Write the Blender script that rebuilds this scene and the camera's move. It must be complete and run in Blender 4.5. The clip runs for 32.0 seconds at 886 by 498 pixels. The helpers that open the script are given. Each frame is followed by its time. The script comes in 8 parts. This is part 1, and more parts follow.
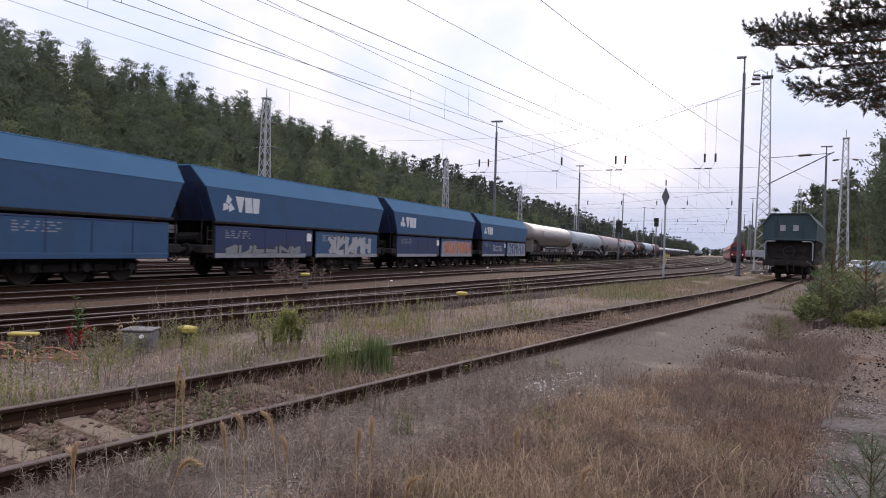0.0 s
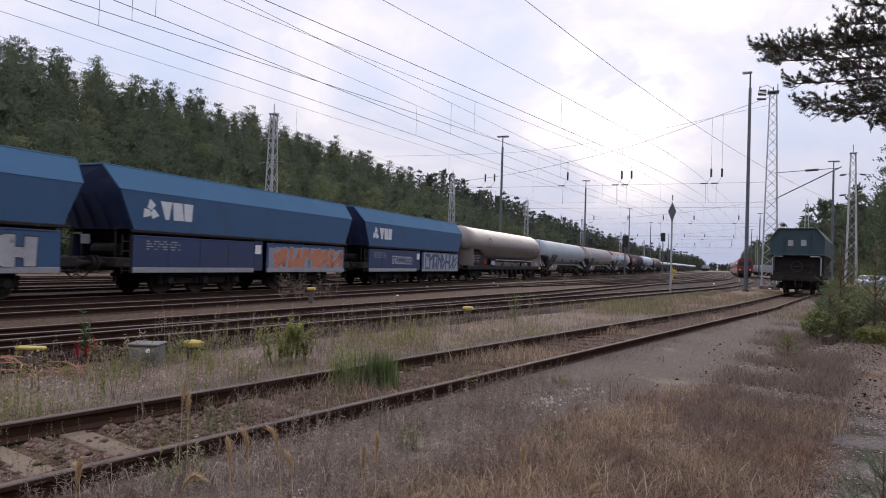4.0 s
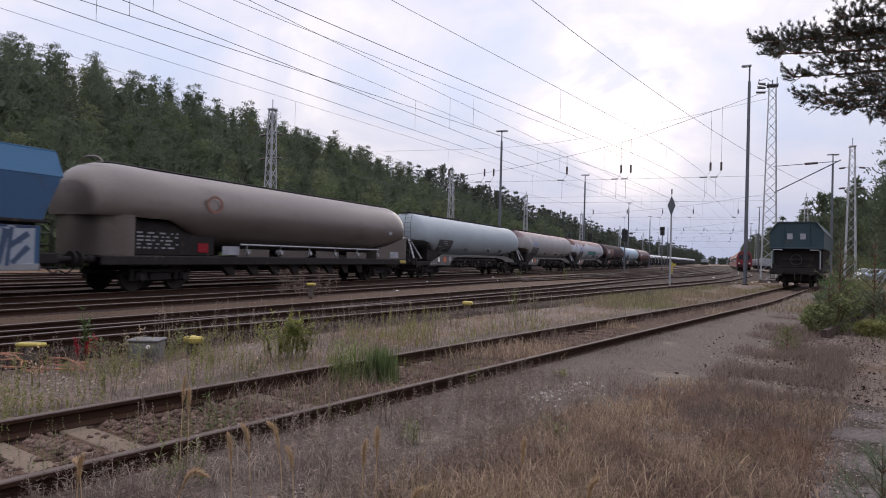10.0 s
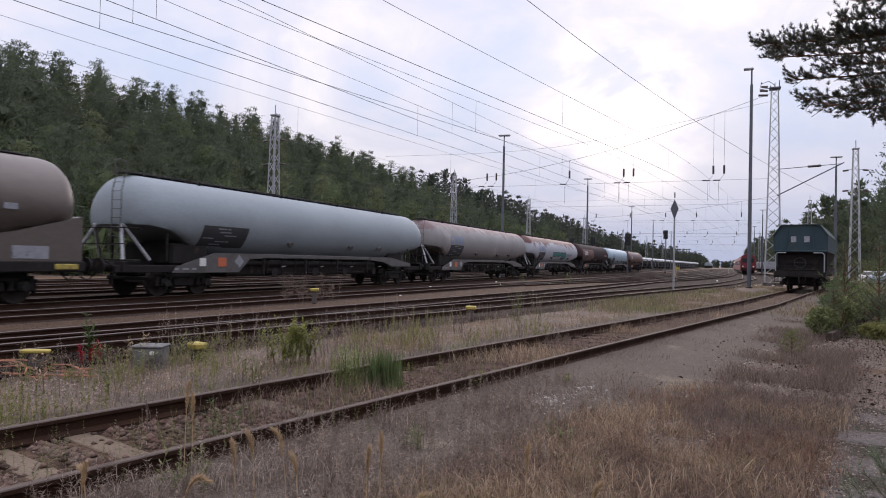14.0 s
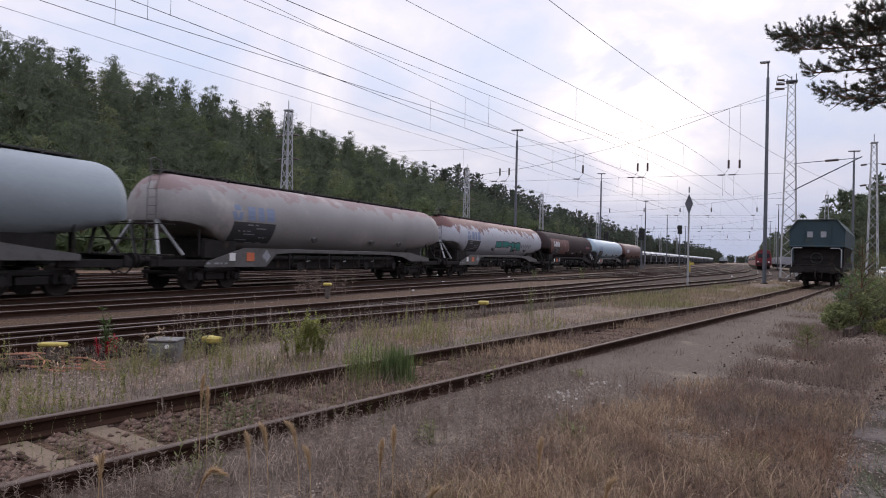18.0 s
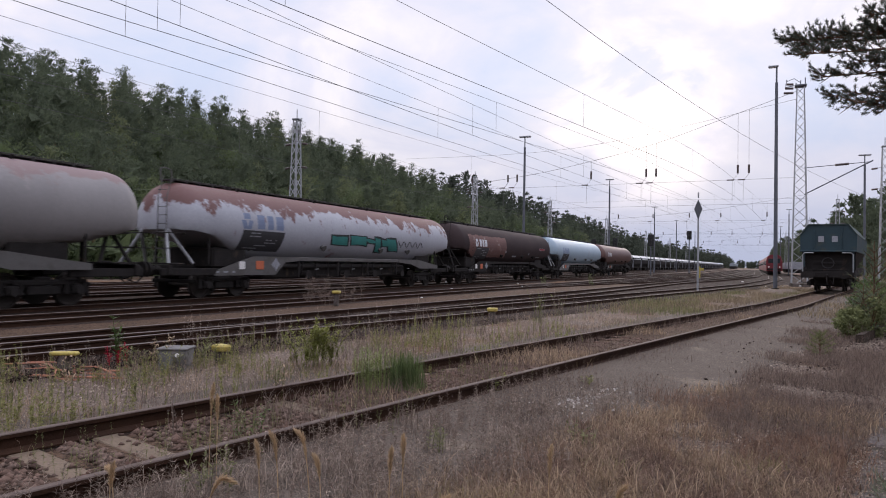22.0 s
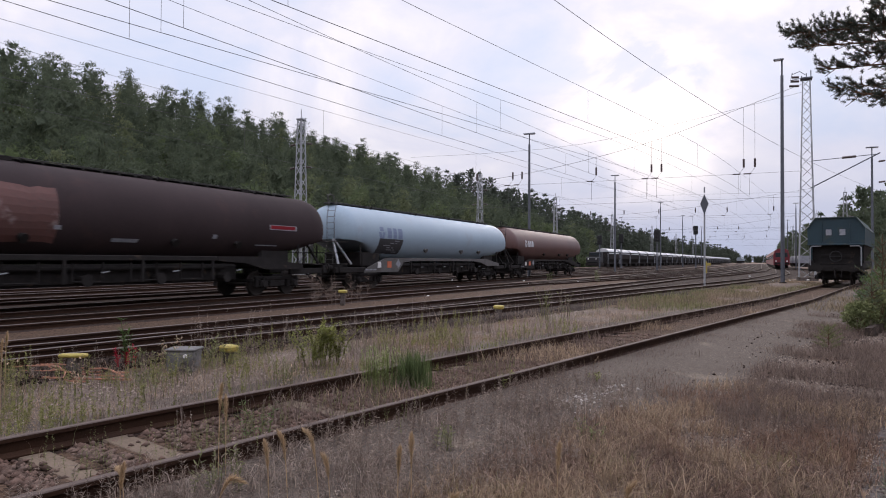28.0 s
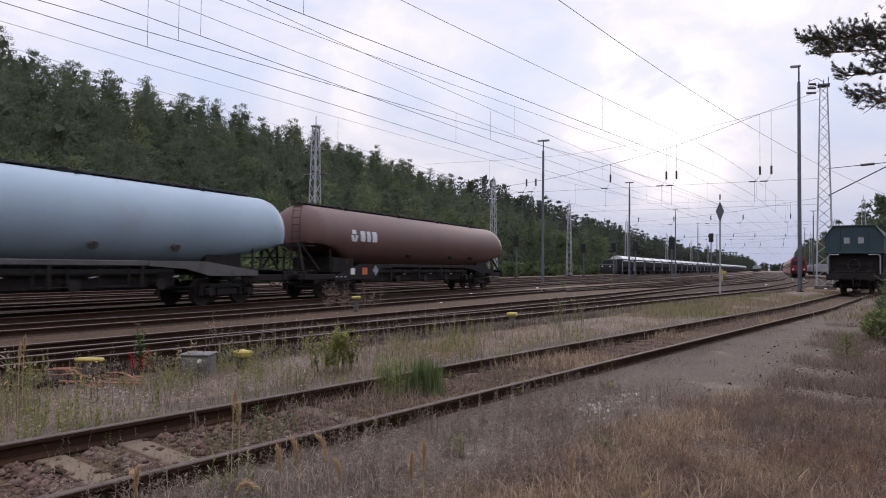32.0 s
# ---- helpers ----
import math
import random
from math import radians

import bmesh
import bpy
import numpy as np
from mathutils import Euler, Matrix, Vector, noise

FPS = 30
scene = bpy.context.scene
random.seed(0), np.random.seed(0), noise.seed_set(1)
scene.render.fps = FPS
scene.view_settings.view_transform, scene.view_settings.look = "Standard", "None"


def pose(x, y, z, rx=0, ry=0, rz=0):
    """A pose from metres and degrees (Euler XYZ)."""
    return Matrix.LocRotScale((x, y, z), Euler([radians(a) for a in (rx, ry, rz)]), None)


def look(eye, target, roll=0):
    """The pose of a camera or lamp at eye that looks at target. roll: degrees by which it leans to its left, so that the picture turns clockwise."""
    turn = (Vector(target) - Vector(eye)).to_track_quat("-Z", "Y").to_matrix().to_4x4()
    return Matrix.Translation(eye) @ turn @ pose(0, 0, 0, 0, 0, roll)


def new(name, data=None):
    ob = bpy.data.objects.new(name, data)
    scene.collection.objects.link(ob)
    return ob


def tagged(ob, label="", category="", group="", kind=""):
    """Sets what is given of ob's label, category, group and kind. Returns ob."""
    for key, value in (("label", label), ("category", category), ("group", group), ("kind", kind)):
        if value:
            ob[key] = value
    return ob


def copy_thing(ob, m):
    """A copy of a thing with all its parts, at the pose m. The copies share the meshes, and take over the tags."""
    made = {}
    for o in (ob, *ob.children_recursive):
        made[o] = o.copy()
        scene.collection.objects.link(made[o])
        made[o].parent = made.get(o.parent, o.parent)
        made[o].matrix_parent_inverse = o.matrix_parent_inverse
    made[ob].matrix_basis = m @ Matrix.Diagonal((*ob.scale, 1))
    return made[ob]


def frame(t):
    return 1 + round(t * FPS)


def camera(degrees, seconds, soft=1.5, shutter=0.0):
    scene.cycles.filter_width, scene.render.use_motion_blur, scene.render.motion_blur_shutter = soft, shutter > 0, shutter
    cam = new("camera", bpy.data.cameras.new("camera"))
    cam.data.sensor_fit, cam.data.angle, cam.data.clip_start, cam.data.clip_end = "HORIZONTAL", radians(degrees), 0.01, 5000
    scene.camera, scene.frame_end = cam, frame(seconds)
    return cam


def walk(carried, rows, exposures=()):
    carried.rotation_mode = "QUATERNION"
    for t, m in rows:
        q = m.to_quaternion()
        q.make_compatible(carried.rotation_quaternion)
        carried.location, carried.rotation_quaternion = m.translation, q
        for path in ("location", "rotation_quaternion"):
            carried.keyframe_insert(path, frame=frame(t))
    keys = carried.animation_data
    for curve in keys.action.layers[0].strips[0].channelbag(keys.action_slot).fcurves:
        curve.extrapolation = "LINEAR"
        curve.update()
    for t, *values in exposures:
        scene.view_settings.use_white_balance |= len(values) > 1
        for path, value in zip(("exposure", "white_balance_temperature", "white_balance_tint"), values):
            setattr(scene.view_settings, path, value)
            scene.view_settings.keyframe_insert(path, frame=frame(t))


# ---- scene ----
# ---- camera ----
EYE_H = 1.58           # camera above the ground
RT = 0.18              # top of the rails


def aim(yaw, pitch, roll):
    """Hand-held camera at one spot: degrees left of the main line, upwards, and lean."""
    return pose(0, 0, EYE_H, 90, 0, yaw) @ pose(0, 0, 0, pitch) @ pose(0, 0, 0, 0, 0, roll)


cam = camera(68.1, 32.0, soft=1.0, shutter=0.5)
walk(cam, [
    (0.0, aim(22.708, -0.220, 1.730)),
    (0.5, aim(22.847, -0.077, 1.761)),
    (1.0, aim(23.057, 0.063, 1.859)),
    (1.5, aim(22.977, 0.221, 2.161)),
    (2.0, aim(22.929, 0.443, 2.440)),
    (2.5, aim(22.968, 0.650, 2.061)),
    (3.0, aim(23.060, 0.902, 2.284)),
    (3.5, aim(23.170, 1.012, 1.955)),
    (5.5, aim(23.369, 1.157, 1.683)),
    (6.0, aim(23.312, 1.204, 1.733)),
    (6.5, aim(23.259, 1.225, 1.679)),
    (7.0, aim(23.297, 1.237, 1.822)),
    (7.5, aim(23.307, 1.215, 1.892)),
    (8.0, aim(23.323, 1.176, 1.837)),
    (8.5, aim(23.302, 1.095, 1.678)),
    (9.0, aim(23.249, 0.856, 1.559)),
    (9.5, aim(23.210, 0.635, 1.275)),
    (10.0, aim(23.219, 0.606, 1.551)),
    (10.5, aim(23.266, 0.867, 1.774)),
    (11.0, aim(23.289, 1.018, 1.635)),
    (11.5, aim(23.281, 1.049, 1.703)),
    (12.0, aim(23.250, 1.059, 1.576)),
    (12.5, aim(23.227, 1.040, 1.475)),
    (13.0, aim(23.251, 1.061, 1.400)),
    (13.5, aim(23.327, 1.067, 1.317)),
    (14.0, aim(23.491, 1.010, 1.258)),
    (14.5, aim(23.643, 0.905, 1.213)),
    (16.5, aim(24.280, 0.611, 0.498)),
    (17.0, aim(24.418, 0.374, 0.570)),
    (17.5, aim(24.509, 0.324, 0.787)),
    (18.0, aim(24.585, 0.541, 1.327)),
    (18.5, aim(24.632, 0.850, 1.270)),
    (19.0, aim(24.737, 0.990, 0.955)),
    (19.5, aim(24.820, 1.065, 0.587)),
    (20.0, aim(24.872, 1.057, 0.794)),
    (20.5, aim(24.944, 1.104, 1.210)),
    (21.0, aim(25.184, 1.193, 1.544)),
    (21.5, aim(25.322, 1.259, 1.386)),
    (22.0, aim(25.337, 1.148, 0.975)),
    (22.5, aim(25.305, 0.995, 1.210)),
    (23.0, aim(25.224, 0.882, 1.088)),
    (23.5, aim(25.162, 0.784, 0.864)),
    (24.0, aim(25.089, 0.630, 0.574)),
    (24.5, aim(25.004, 0.521, 0.251)),
    (25.0, aim(24.940, 0.446, 0.244)),
    (25.5, aim(24.915, 0.468, 0.341)),
    (27.5, aim(25.627, 1.073, 0.025)),
    (28.0, aim(25.830, 0.978, 0.278)),
    (28.5, aim(25.983, 0.956, 0.506)),
    (29.0, aim(26.168, 1.172, 0.483)),
    (29.5, aim(26.340, 1.295, 0.541)),
    (30.0, aim(26.497, 1.400, 0.624)),
    (30.5, aim(26.622, 1.458, 0.768)),
    (31.0, aim(26.772, 1.542, 0.335)),
    (31.5, aim(26.883, 1.538, 0.275)),
    (32.0, aim(27.000, 1.550, 0.550)),
], exposures=[(0.0, 0.70, 6650, 12.5), (1.0, 0.62, 6650, 12.5), (2.0, 0.54, 6650, 12.5), (3.5, 0.49, 6650, 12.5), (32.0, 0.48, 6650, 12.5)])

# ---- light ----
world = bpy.data.worlds.new("evening_sky")
scene.world = world
world.use_nodes = True
wt = world.node_tree
for n in list(wt.nodes):
    wt.nodes.remove(n)


def wn(kind, **kw):
    n = wt.nodes.new(kind)
    for k, v in kw.items():
        n.inputs[k].default_value = v
    return n


sky = wn("ShaderNodeTexSky")
sky.sky_type, sky.sun_disc = "NISHITA", False
sky.sun_elevation, sky.sun_rotation = radians(13), radians(-10)
sky.air_density, sky.dust_density, sky.ozone_density = 1.0, 2.0, 2.0
wco = wn("ShaderNodeTexCoord")
wmap = wn("ShaderNodeMapping", Scale=(1.0, 1.0, 2.0), Rotation=(0.0, 0.0, 0.6))
wnoise = wn("ShaderNodeTexNoise", Scale=3.4, Detail=7.0, Roughness=0.55, Distortion=0.5)
wramp = wn("ShaderNodeValToRGB")
wramp.color_ramp.elements[0].position, wramp.color_ramp.elements[0].color = 0.34, (0.52, 0.59, 0.765, 1)
wramp.color_ramp.elements[1].position, wramp.color_ramp.elements[1].color = 0.68, (0.86, 0.83, 0.865, 1)
e = wramp.color_ramp.elements.new(0.50)
e.color = (0.655, 0.665, 0.78, 1)
# thin bright veil where the sun stands behind the clouds
wdot = wn("ShaderNodeVectorMath")
wdot.operation = "DOT_PRODUCT"
SUN_AZ, SUN_EL = radians(9.5), radians(11.5)
SUN_DIR = Vector((-math.sin(SUN_AZ) * math.cos(SUN_EL), math.cos(SUN_AZ) * math.cos(SUN_EL), math.sin(SUN_EL)))
wdot.inputs[1].default_value = SUN_DIR
wglow = wn("ShaderNodeMapRange")
wglow.inputs["From Min"].default_value, wglow.inputs["From Max"].default_value = 0.987, 1.0
wglow.inputs["To Min"].default_value, wglow.inputs["To Max"].default_value = 0.0, 1.0
wglow.interpolation_type = "SMOOTHSTEP"
wadd = wn("ShaderNodeMix")
wadd.data_type, wadd.blend_type = "RGBA", "ADD"
wadd.inputs["B"].default_value = (0.62, 0.50, 0.40, 1)
wthin = wn("ShaderNodeMapRange")
wthin.inputs["From Min"].default_value, wthin.inputs["From Max"].default_value = 0.44, 0.62
wgm = wn("ShaderNodeMath")
wgm.operation = "MULTIPLY"
wmix = wn("ShaderNodeMix")
wmix.data_type = "RGBA"
wmix.inputs["Factor"].default_value = 0.95      # nearly closed cloud cover
wsky = wn("ShaderNodeMix")
wsky.data_type, wsky.blend_type = "RGBA", "MULTIPLY"
wsky.inputs["Factor"].default_value = 1.0
wsky.inputs["B"].default_value = (0.05, 0.05, 0.05, 1)
# an overcast sky is brightest overhead
wsep = wn("ShaderNodeSeparateXYZ")
wel = wn("ShaderNodeMapRange")
wel.inputs["From Min"].default_value, wel.inputs["From Max"].default_value = 0.38, 1.0
wel.inputs["To Min"].default_value, wel.inputs["To Max"].default_value = 0.95, 2.3
whz = wn("ShaderNodeMapRange")
whz.inputs["From Min"].default_value, whz.inputs["From Max"].default_value = 0.0, 0.26
whz.inputs["To Min"].default_value, whz.inputs["To Max"].default_value = 0.70, 1.05
wel2 = wn("ShaderNodeMath")
wel2.operation = "MULTIPLY"
# clear pale blue towards the horizon
wlow = wn("ShaderNodeMapRange")
wlow.inputs["From Min"].default_value, wlow.inputs["From Max"].default_value = 0.02, 0.20
wlow.inputs["To Min"].default_value, wlow.inputs["To Max"].default_value = 0.8, 0.0
wtint = wn("ShaderNodeMix")
wtint.data_type = "RGBA"
wtint.inputs["B"].default_value = (0.475, 0.55, 0.77, 1)
wgrad = wn("ShaderNodeVectorMath")
wgrad.operation = "SCALE"
wbg = wn("ShaderNodeBackground", Strength=0.95)
wout = wn("ShaderNodeOutputWorld")
for a, b in ((wco.outputs["Generated"], wmap.inputs["Vector"]), (wmap.outputs["Vector"], wnoise.inputs["Vector"]),
             (wnoise.outputs["Fac"], wramp.inputs["Fac"]), (wco.outputs["Generated"], wdot.inputs[0]),
             (wdot.outputs["Value"], wglow.inputs["Value"]), (wglow.outputs["Result"], wgm.inputs[0]), (wnoise.outputs["Fac"], wthin.inputs["Value"]), (wthin.outputs["Result"], wgm.inputs[1]), (wgm.outputs["Value"], wadd.inputs["Factor"]),
             (wramp.outputs["Color"], wadd.inputs["A"]), (sky.outputs["Color"], wsky.inputs["A"]),
             (wsky.outputs["Result"], wmix.inputs["A"]), (wadd.outputs["Result"], wmix.inputs["B"]),
             (wmix.outputs["Result"], wtint.inputs["A"]), (wsep.outputs["Z"], wlow.inputs["Value"]), (wlow.outputs["Result"], wtint.inputs["Factor"]), (wtint.outputs["Result"], wgrad.inputs[0]), (wco.outputs["Generated"], wsep.inputs[0]), (wsep.outputs["Z"], wel.inputs["Value"]), (wsep.outputs["Z"], whz.inputs["Value"]), (wel.outputs["Result"], wel2.inputs[0]), (whz.outputs["Result"], wel2.inputs[1]), (wel2.outputs["Value"], wgrad.inputs["Scale"]), (wgrad.outputs["Vector"], wbg.inputs["Color"]), (wbg.outputs["Background"], wout.inputs["Surface"])):
    wt.links.new(a, b)
sun = new("sun", bpy.data.lights.new("sun", "SUN"))
sun.data.energy, sun.data.angle, sun.data.color = 0.6, radians(20), (1.0, 0.93, 0.86)
sun.matrix_world = look(SUN_DIR * 100, (0, 0, 0))


# ---- materials ----
def mat(name, c1, c2=None, scale=4.0, fine=45.0, rough=0.75, metal=0.0, bump=0.15, stain=None, stain_scale=1.2, stain_at=0.55,
        vary=0.0, island=0.0, fine_amount=0.25, stretch=(1, 1, 1), top=None, top_z=3.2, bump_dist=0.02, soft_edge=0.08, speck=None):
    """Two scales of noise between c1 and c2, stains of their own shape, fine relief. top: a second paint that wears through above top_z."""
    m = bpy.data.materials.new(name)
    m.use_nodes = True
    nt = m.node_tree
    N, L = nt.nodes, nt.links
    bs = N["Principled BSDF"]
    co = N.new("ShaderNodeTexCoord")
    mp = N.new("ShaderNodeMapping")
    mp.inputs["Scale"].default_value = stretch
    L.new(co.outputs["Object"], mp.inputs["Vector"])

    def noise_tex(s, d=4.0, r=0.6):
        n = N.new("ShaderNodeTexNoise")
        n.inputs["Scale"].default_value, n.inputs["Detail"].default_value, n.inputs["Roughness"].default_value = s, d, r
        L.new(mp.outputs["Vector"], n.inputs["Vector"])
        return n.outputs["Fac"]

    def ramp(fac, lo, hi):
        r = N.new("ShaderNodeMapRange")
        r.inputs["From Min"].default_value, r.inputs["From Max"].default_value = lo, hi
        L.new(fac, r.inputs["Value"])
        return r.outputs["Result"]

    def mix(fac, a, b, kind="MIX"):
        x = N.new("ShaderNodeMix")
        x.data_type, x.blend_type = "RGBA", kind
        for key, v in (("Factor", fac), ("A", a), ("B", b)):
            if isinstance(v, (int, float)):
                x.inputs[key].default_value = v
            elif isinstance(v, tuple):
                x.inputs[key].default_value = (*v[:3], 1)
            else:
                L.new(v, x.inputs[key])
        return x.outputs["Result"]

    c2 = c2 or tuple(v * 0.75 for v in c1)
    col = mix(ramp(noise_tex(scale), 0.3, 0.7), c1, c2)
    f = noise_tex(fine, 3.0)
    col = mix(fine_amount, col, mix(ramp(f, 0.3, 0.7), tuple(v * 0.55 for v in c2), tuple(min(1, v * 1.35) for v in c1)))
    if top:
        sep = N.new("ShaderNodeSeparateXYZ")
        L.new(co.outputs["Object"], sep.inputs["Vector"])
        add = N.new("ShaderNodeMath")
        add.operation = "MULTIPLY_ADD"
        L.new(noise_tex(1.1, 5.0, 0.65), add.inputs[0])
        add.inputs[1].default_value = 2.6
        L.new(sep.outputs["Z"], add.inputs[2])
        col = mix(ramp(add.outputs[0], top_z + 1.3 - 0.06, top_z + 1.3 + 0.10), col, top)
    if stain:
        col = mix(ramp(noise_tex(stain_scale, 6.0, 0.62), stain_at, stain_at + soft_edge), col, stain)
    if speck:
        vo = N.new("ShaderNodeTexVoronoi")
        vo.inputs["Scale"].default_value = speck[0]
        L.new(mp.outputs["Vector"], vo.inputs["Vector"])
        bw = N.new("ShaderNodeSeparateColor")
        L.new(vo.outputs["Color"], bw.inputs["Color"])
        sp = N.new("ShaderNodeMapRange")
        sp.inputs["To Min"].default_value, sp.inputs["To Max"].default_value = 1 - speck[1], 1 + speck[1]
        L.new(bw.outputs[0], sp.inputs["Value"])
        hv = N.new("ShaderNodeHueSaturation")
        L.new(sp.outputs["Result"], hv.inputs["Value"])
        L.new(col, hv.inputs["Color"])
        col = hv.outputs["Color"]
    if vary or island:
        src = N.new("ShaderNodeObjectInfo").outputs["Random"] if vary else N.new("ShaderNodeNewGeometry").outputs["Random Per Island"]
        a = vary or island
        hs = N.new("ShaderNodeHueSaturation")
        mr = N.new("ShaderNodeMapRange")
        mr.inputs["To Min"].default_value, mr.inputs["To Max"].default_value = 1 - a, 1 + a
        L.new(src, mr.inputs["Value"])
        L.new(mr.outputs["Result"], hs.inputs["Value"])
        L.new(col, hs.inputs["Color"])
        col = hs.outputs["Color"]
    L.new(col, bs.inputs["Base Color"])
    rr = N.new("ShaderNodeMapRange")
    rr.inputs["To Min"].default_value, rr.inputs["To Max"].default_value = max(0.05, rough - 0.12), min(1, rough + 0.12)
    L.new(f, rr.inputs["Value"])
    L.new(rr.outputs["Result"], bs.inputs["Roughness"])
    bs.inputs["Metallic"].default_value = metal
    if rough >= 0.8:
        bs.inputs["Specular IOR Level"].default_value = 0.12
    if bump:
        bp = N.new("ShaderNodeBump")
        bp.inputs["Strength"].default_value, bp.inputs["Distance"].default_value = bump, bump_dist
        L.new(f, bp.inputs["Height"])
        L.new(bp.outputs["Normal"], bs.inputs["Normal"])
    return m


def leaf_mat(name, c1, c2, island=0.35, rough=0.7, through_light=0.4):
    """Foliage: clump by clump brightness, a little light through the leaf."""
    m = mat(name, c1, c2, scale=0.35, fine=6.0, rough=rough, bump=0, island=island, fine_amount=0.3)
    bs = m.node_tree.nodes["Principled BSDF"]
    bs.inputs["Subsurface Weight"].default_value = 0.0
    bs.inputs["Specular IOR Level"].default_value = 0.25
    nt = m.node_tree
    tr = nt.nodes.new("ShaderNodeBsdfTranslucent")
    nt.links.new(bs.inputs["Base Color"].links[0].from_socket, tr.inputs["Color"])
    mx = nt.nodes.new("ShaderNodeMixShader")
    mx.inputs["Fac"].default_value = through_light
    nt.links.new(bs.outputs["BSDF"], mx.inputs[1])
    nt.links.new(tr.outputs["BSDF"], mx.inputs[2])
    nt.links.new(mx.outputs["Shader"], nt.nodes["Material Output"].inputs["Surface"])
    return m


MAT_GROUND = mat("dry_sandy_ground", (0.176, 0.134, 0.108), (0.116, 0.087, 0.070), scale=0.5, fine=38, rough=0.95, bump=0.8, stain=(0.125, 0.075, 0.045), stain_scale=0.23, stain_at=0.52, fine_amount=0.5, bump_dist=0.03, speck=(60, 0.4))
MAT_GRAVEL = mat("pale_gravel", (0.134, 0.108, 0.089), (0.090, 0.071, 0.058), scale=0.9, fine=60, rough=0.95, bump=1.0, stain=(0.190, 0.152, 0.120), stain_scale=0.7, stain_at=0.6, fine_amount=0.55, speck=(75, 0.35))
MAT_BALLAST = mat("brown_ballast", (0.038, 0.024, 0.018), (0.022, 0.014, 0.011), scale=1.5, fine=30, rough=0.95, bump=1.0, stain=(0.063, 0.045, 0.035), stain_at=0.6, fine_amount=0.6, bump_dist=0.04, speck=(24, 0.6))
MAT_BALLAST_BROWN = mat("brown_soil", (0.094, 0.059, 0.039), (0.061, 0.040, 0.029), scale=1.5, fine=30, rough=0.95, bump=1.0, fine_amount=0.5, bump_dist=0.04, speck=(34, 0.55))
MAT_STONE = mat("ballast_stone", (0.092, 0.054, 0.041), (0.140, 0.103, 0.084), scale=3, fine=30, rough=0.9, bump=0.4, island=0.45)
MAT_PALE_STONE = mat("pale_stone", (0.324, 0.266, 0.218), (0.198, 0.161, 0.131), scale=3, fine=30, rough=0.9, bump=0.4, island=0.4)
MAT_RAIL = mat("rusty_rail", (0.051, 0.026, 0.016), (0.030, 0.016, 0.012), scale=3, fine=60, rough=0.8, bump=0.4)
MAT_RAILHEAD = mat("worn_rail_head", (0.145, 0.117, 0.104), (0.088, 0.067, 0.057), scale=5, fine=60, rough=0.72, metal=0.0, bump=0.1)
MAT_RAILHEAD_DULL = mat("dull_rail_head", (0.135, 0.105, 0.092), (0.090, 0.066, 0.056), scale=5, fine=60, rough=0.8, metal=0.0, bump=0.2)
MAT_SLEEPER = mat("concrete_sleeper", (0.169, 0.129, 0.095), (0.119, 0.089, 0.066), scale=3, fine=40, rough=0.95, bump=0.5, vary=0.2)
MAT_DARKSLEEPER = mat("dark_timber_sleeper", (0.042, 0.028, 0.020), (0.026, 0.018, 0.013), scale=4, fine=30, rough=0.95, bump=0.5, vary=0.25, stretch=(1, 6, 1))
MAT_CONCRETE = mat("weathered_concrete", (0.140, 0.119, 0.110), (0.088, 0.074, 0.067), scale=1.4, fine=35, rough=0.95, bump=0.7, stain=(0.055, 0.045, 0.034), stain_scale=1.9, stain_at=0.50, vary=0.12, speck=(40, 0.3))
MAT_GALV = mat("galvanised_steel", (0.36, 0.37, 0.39), (0.27, 0.28, 0.30), scale=2, fine=30, rough=0.6, metal=0.35, bump=0.1)
MAT_DARKPOLE = mat("dark_painted_pole", (0.10, 0.11, 0.13), (0.07, 0.075, 0.09), scale=2, fine=30, rough=0.65, bump=0.1)
MAT_WIRE = mat("copper_wire", (0.12, 0.115, 0.12), (0.085, 0.085, 0.09), rough=0.6, metal=0.4, bump=0)
MAT_BLACK = mat("black_enamel", (0.018, 0.018, 0.02), (0.012, 0.012, 0.013), rough=0.6, bump=0.05)
MAT_INSUL = mat("brown_insulator", (0.06, 0.035, 0.03), (0.045, 0.03, 0.03), rough=0.35, bump=0)
MAT_WHITE = mat("white_paint", (0.74, 0.73, 0.72), (0.6, 0.59, 0.57), scale=3, rough=0.6, bump=0.1)
MAT_YELLOW = mat("yellow_paint", (0.434, 0.348, 0.072), (0.350, 0.266, 0.064), scale=6, rough=0.6, bump=0.1, stain=(0.210, 0.163, 0.064), stain_scale=6, stain_at=0.58)
MAT_RED = mat("red_paint", (0.26, 0.018, 0.026), (0.19, 0.016, 0.022), scale=3, rough=0.8, bump=0.1)
MAT_ORANGE = mat("orange_paint", (0.55, 0.14, 0.05), (0.42, 0.10, 0.05), scale=3, rough=0.6, bump=0.1)
MAT_GLASS = mat("dark_glass", (0.03, 0.035, 0.04), (0.02, 0.025, 0.03), rough=0.15, bump=0)
MAT_BARK = mat("pine_bark", (0.16, 0.085, 0.05), (0.09, 0.055, 0.04), scale=5, fine=25, rough=0.95, bump=0.6, stretch=(1, 1, 0.3))


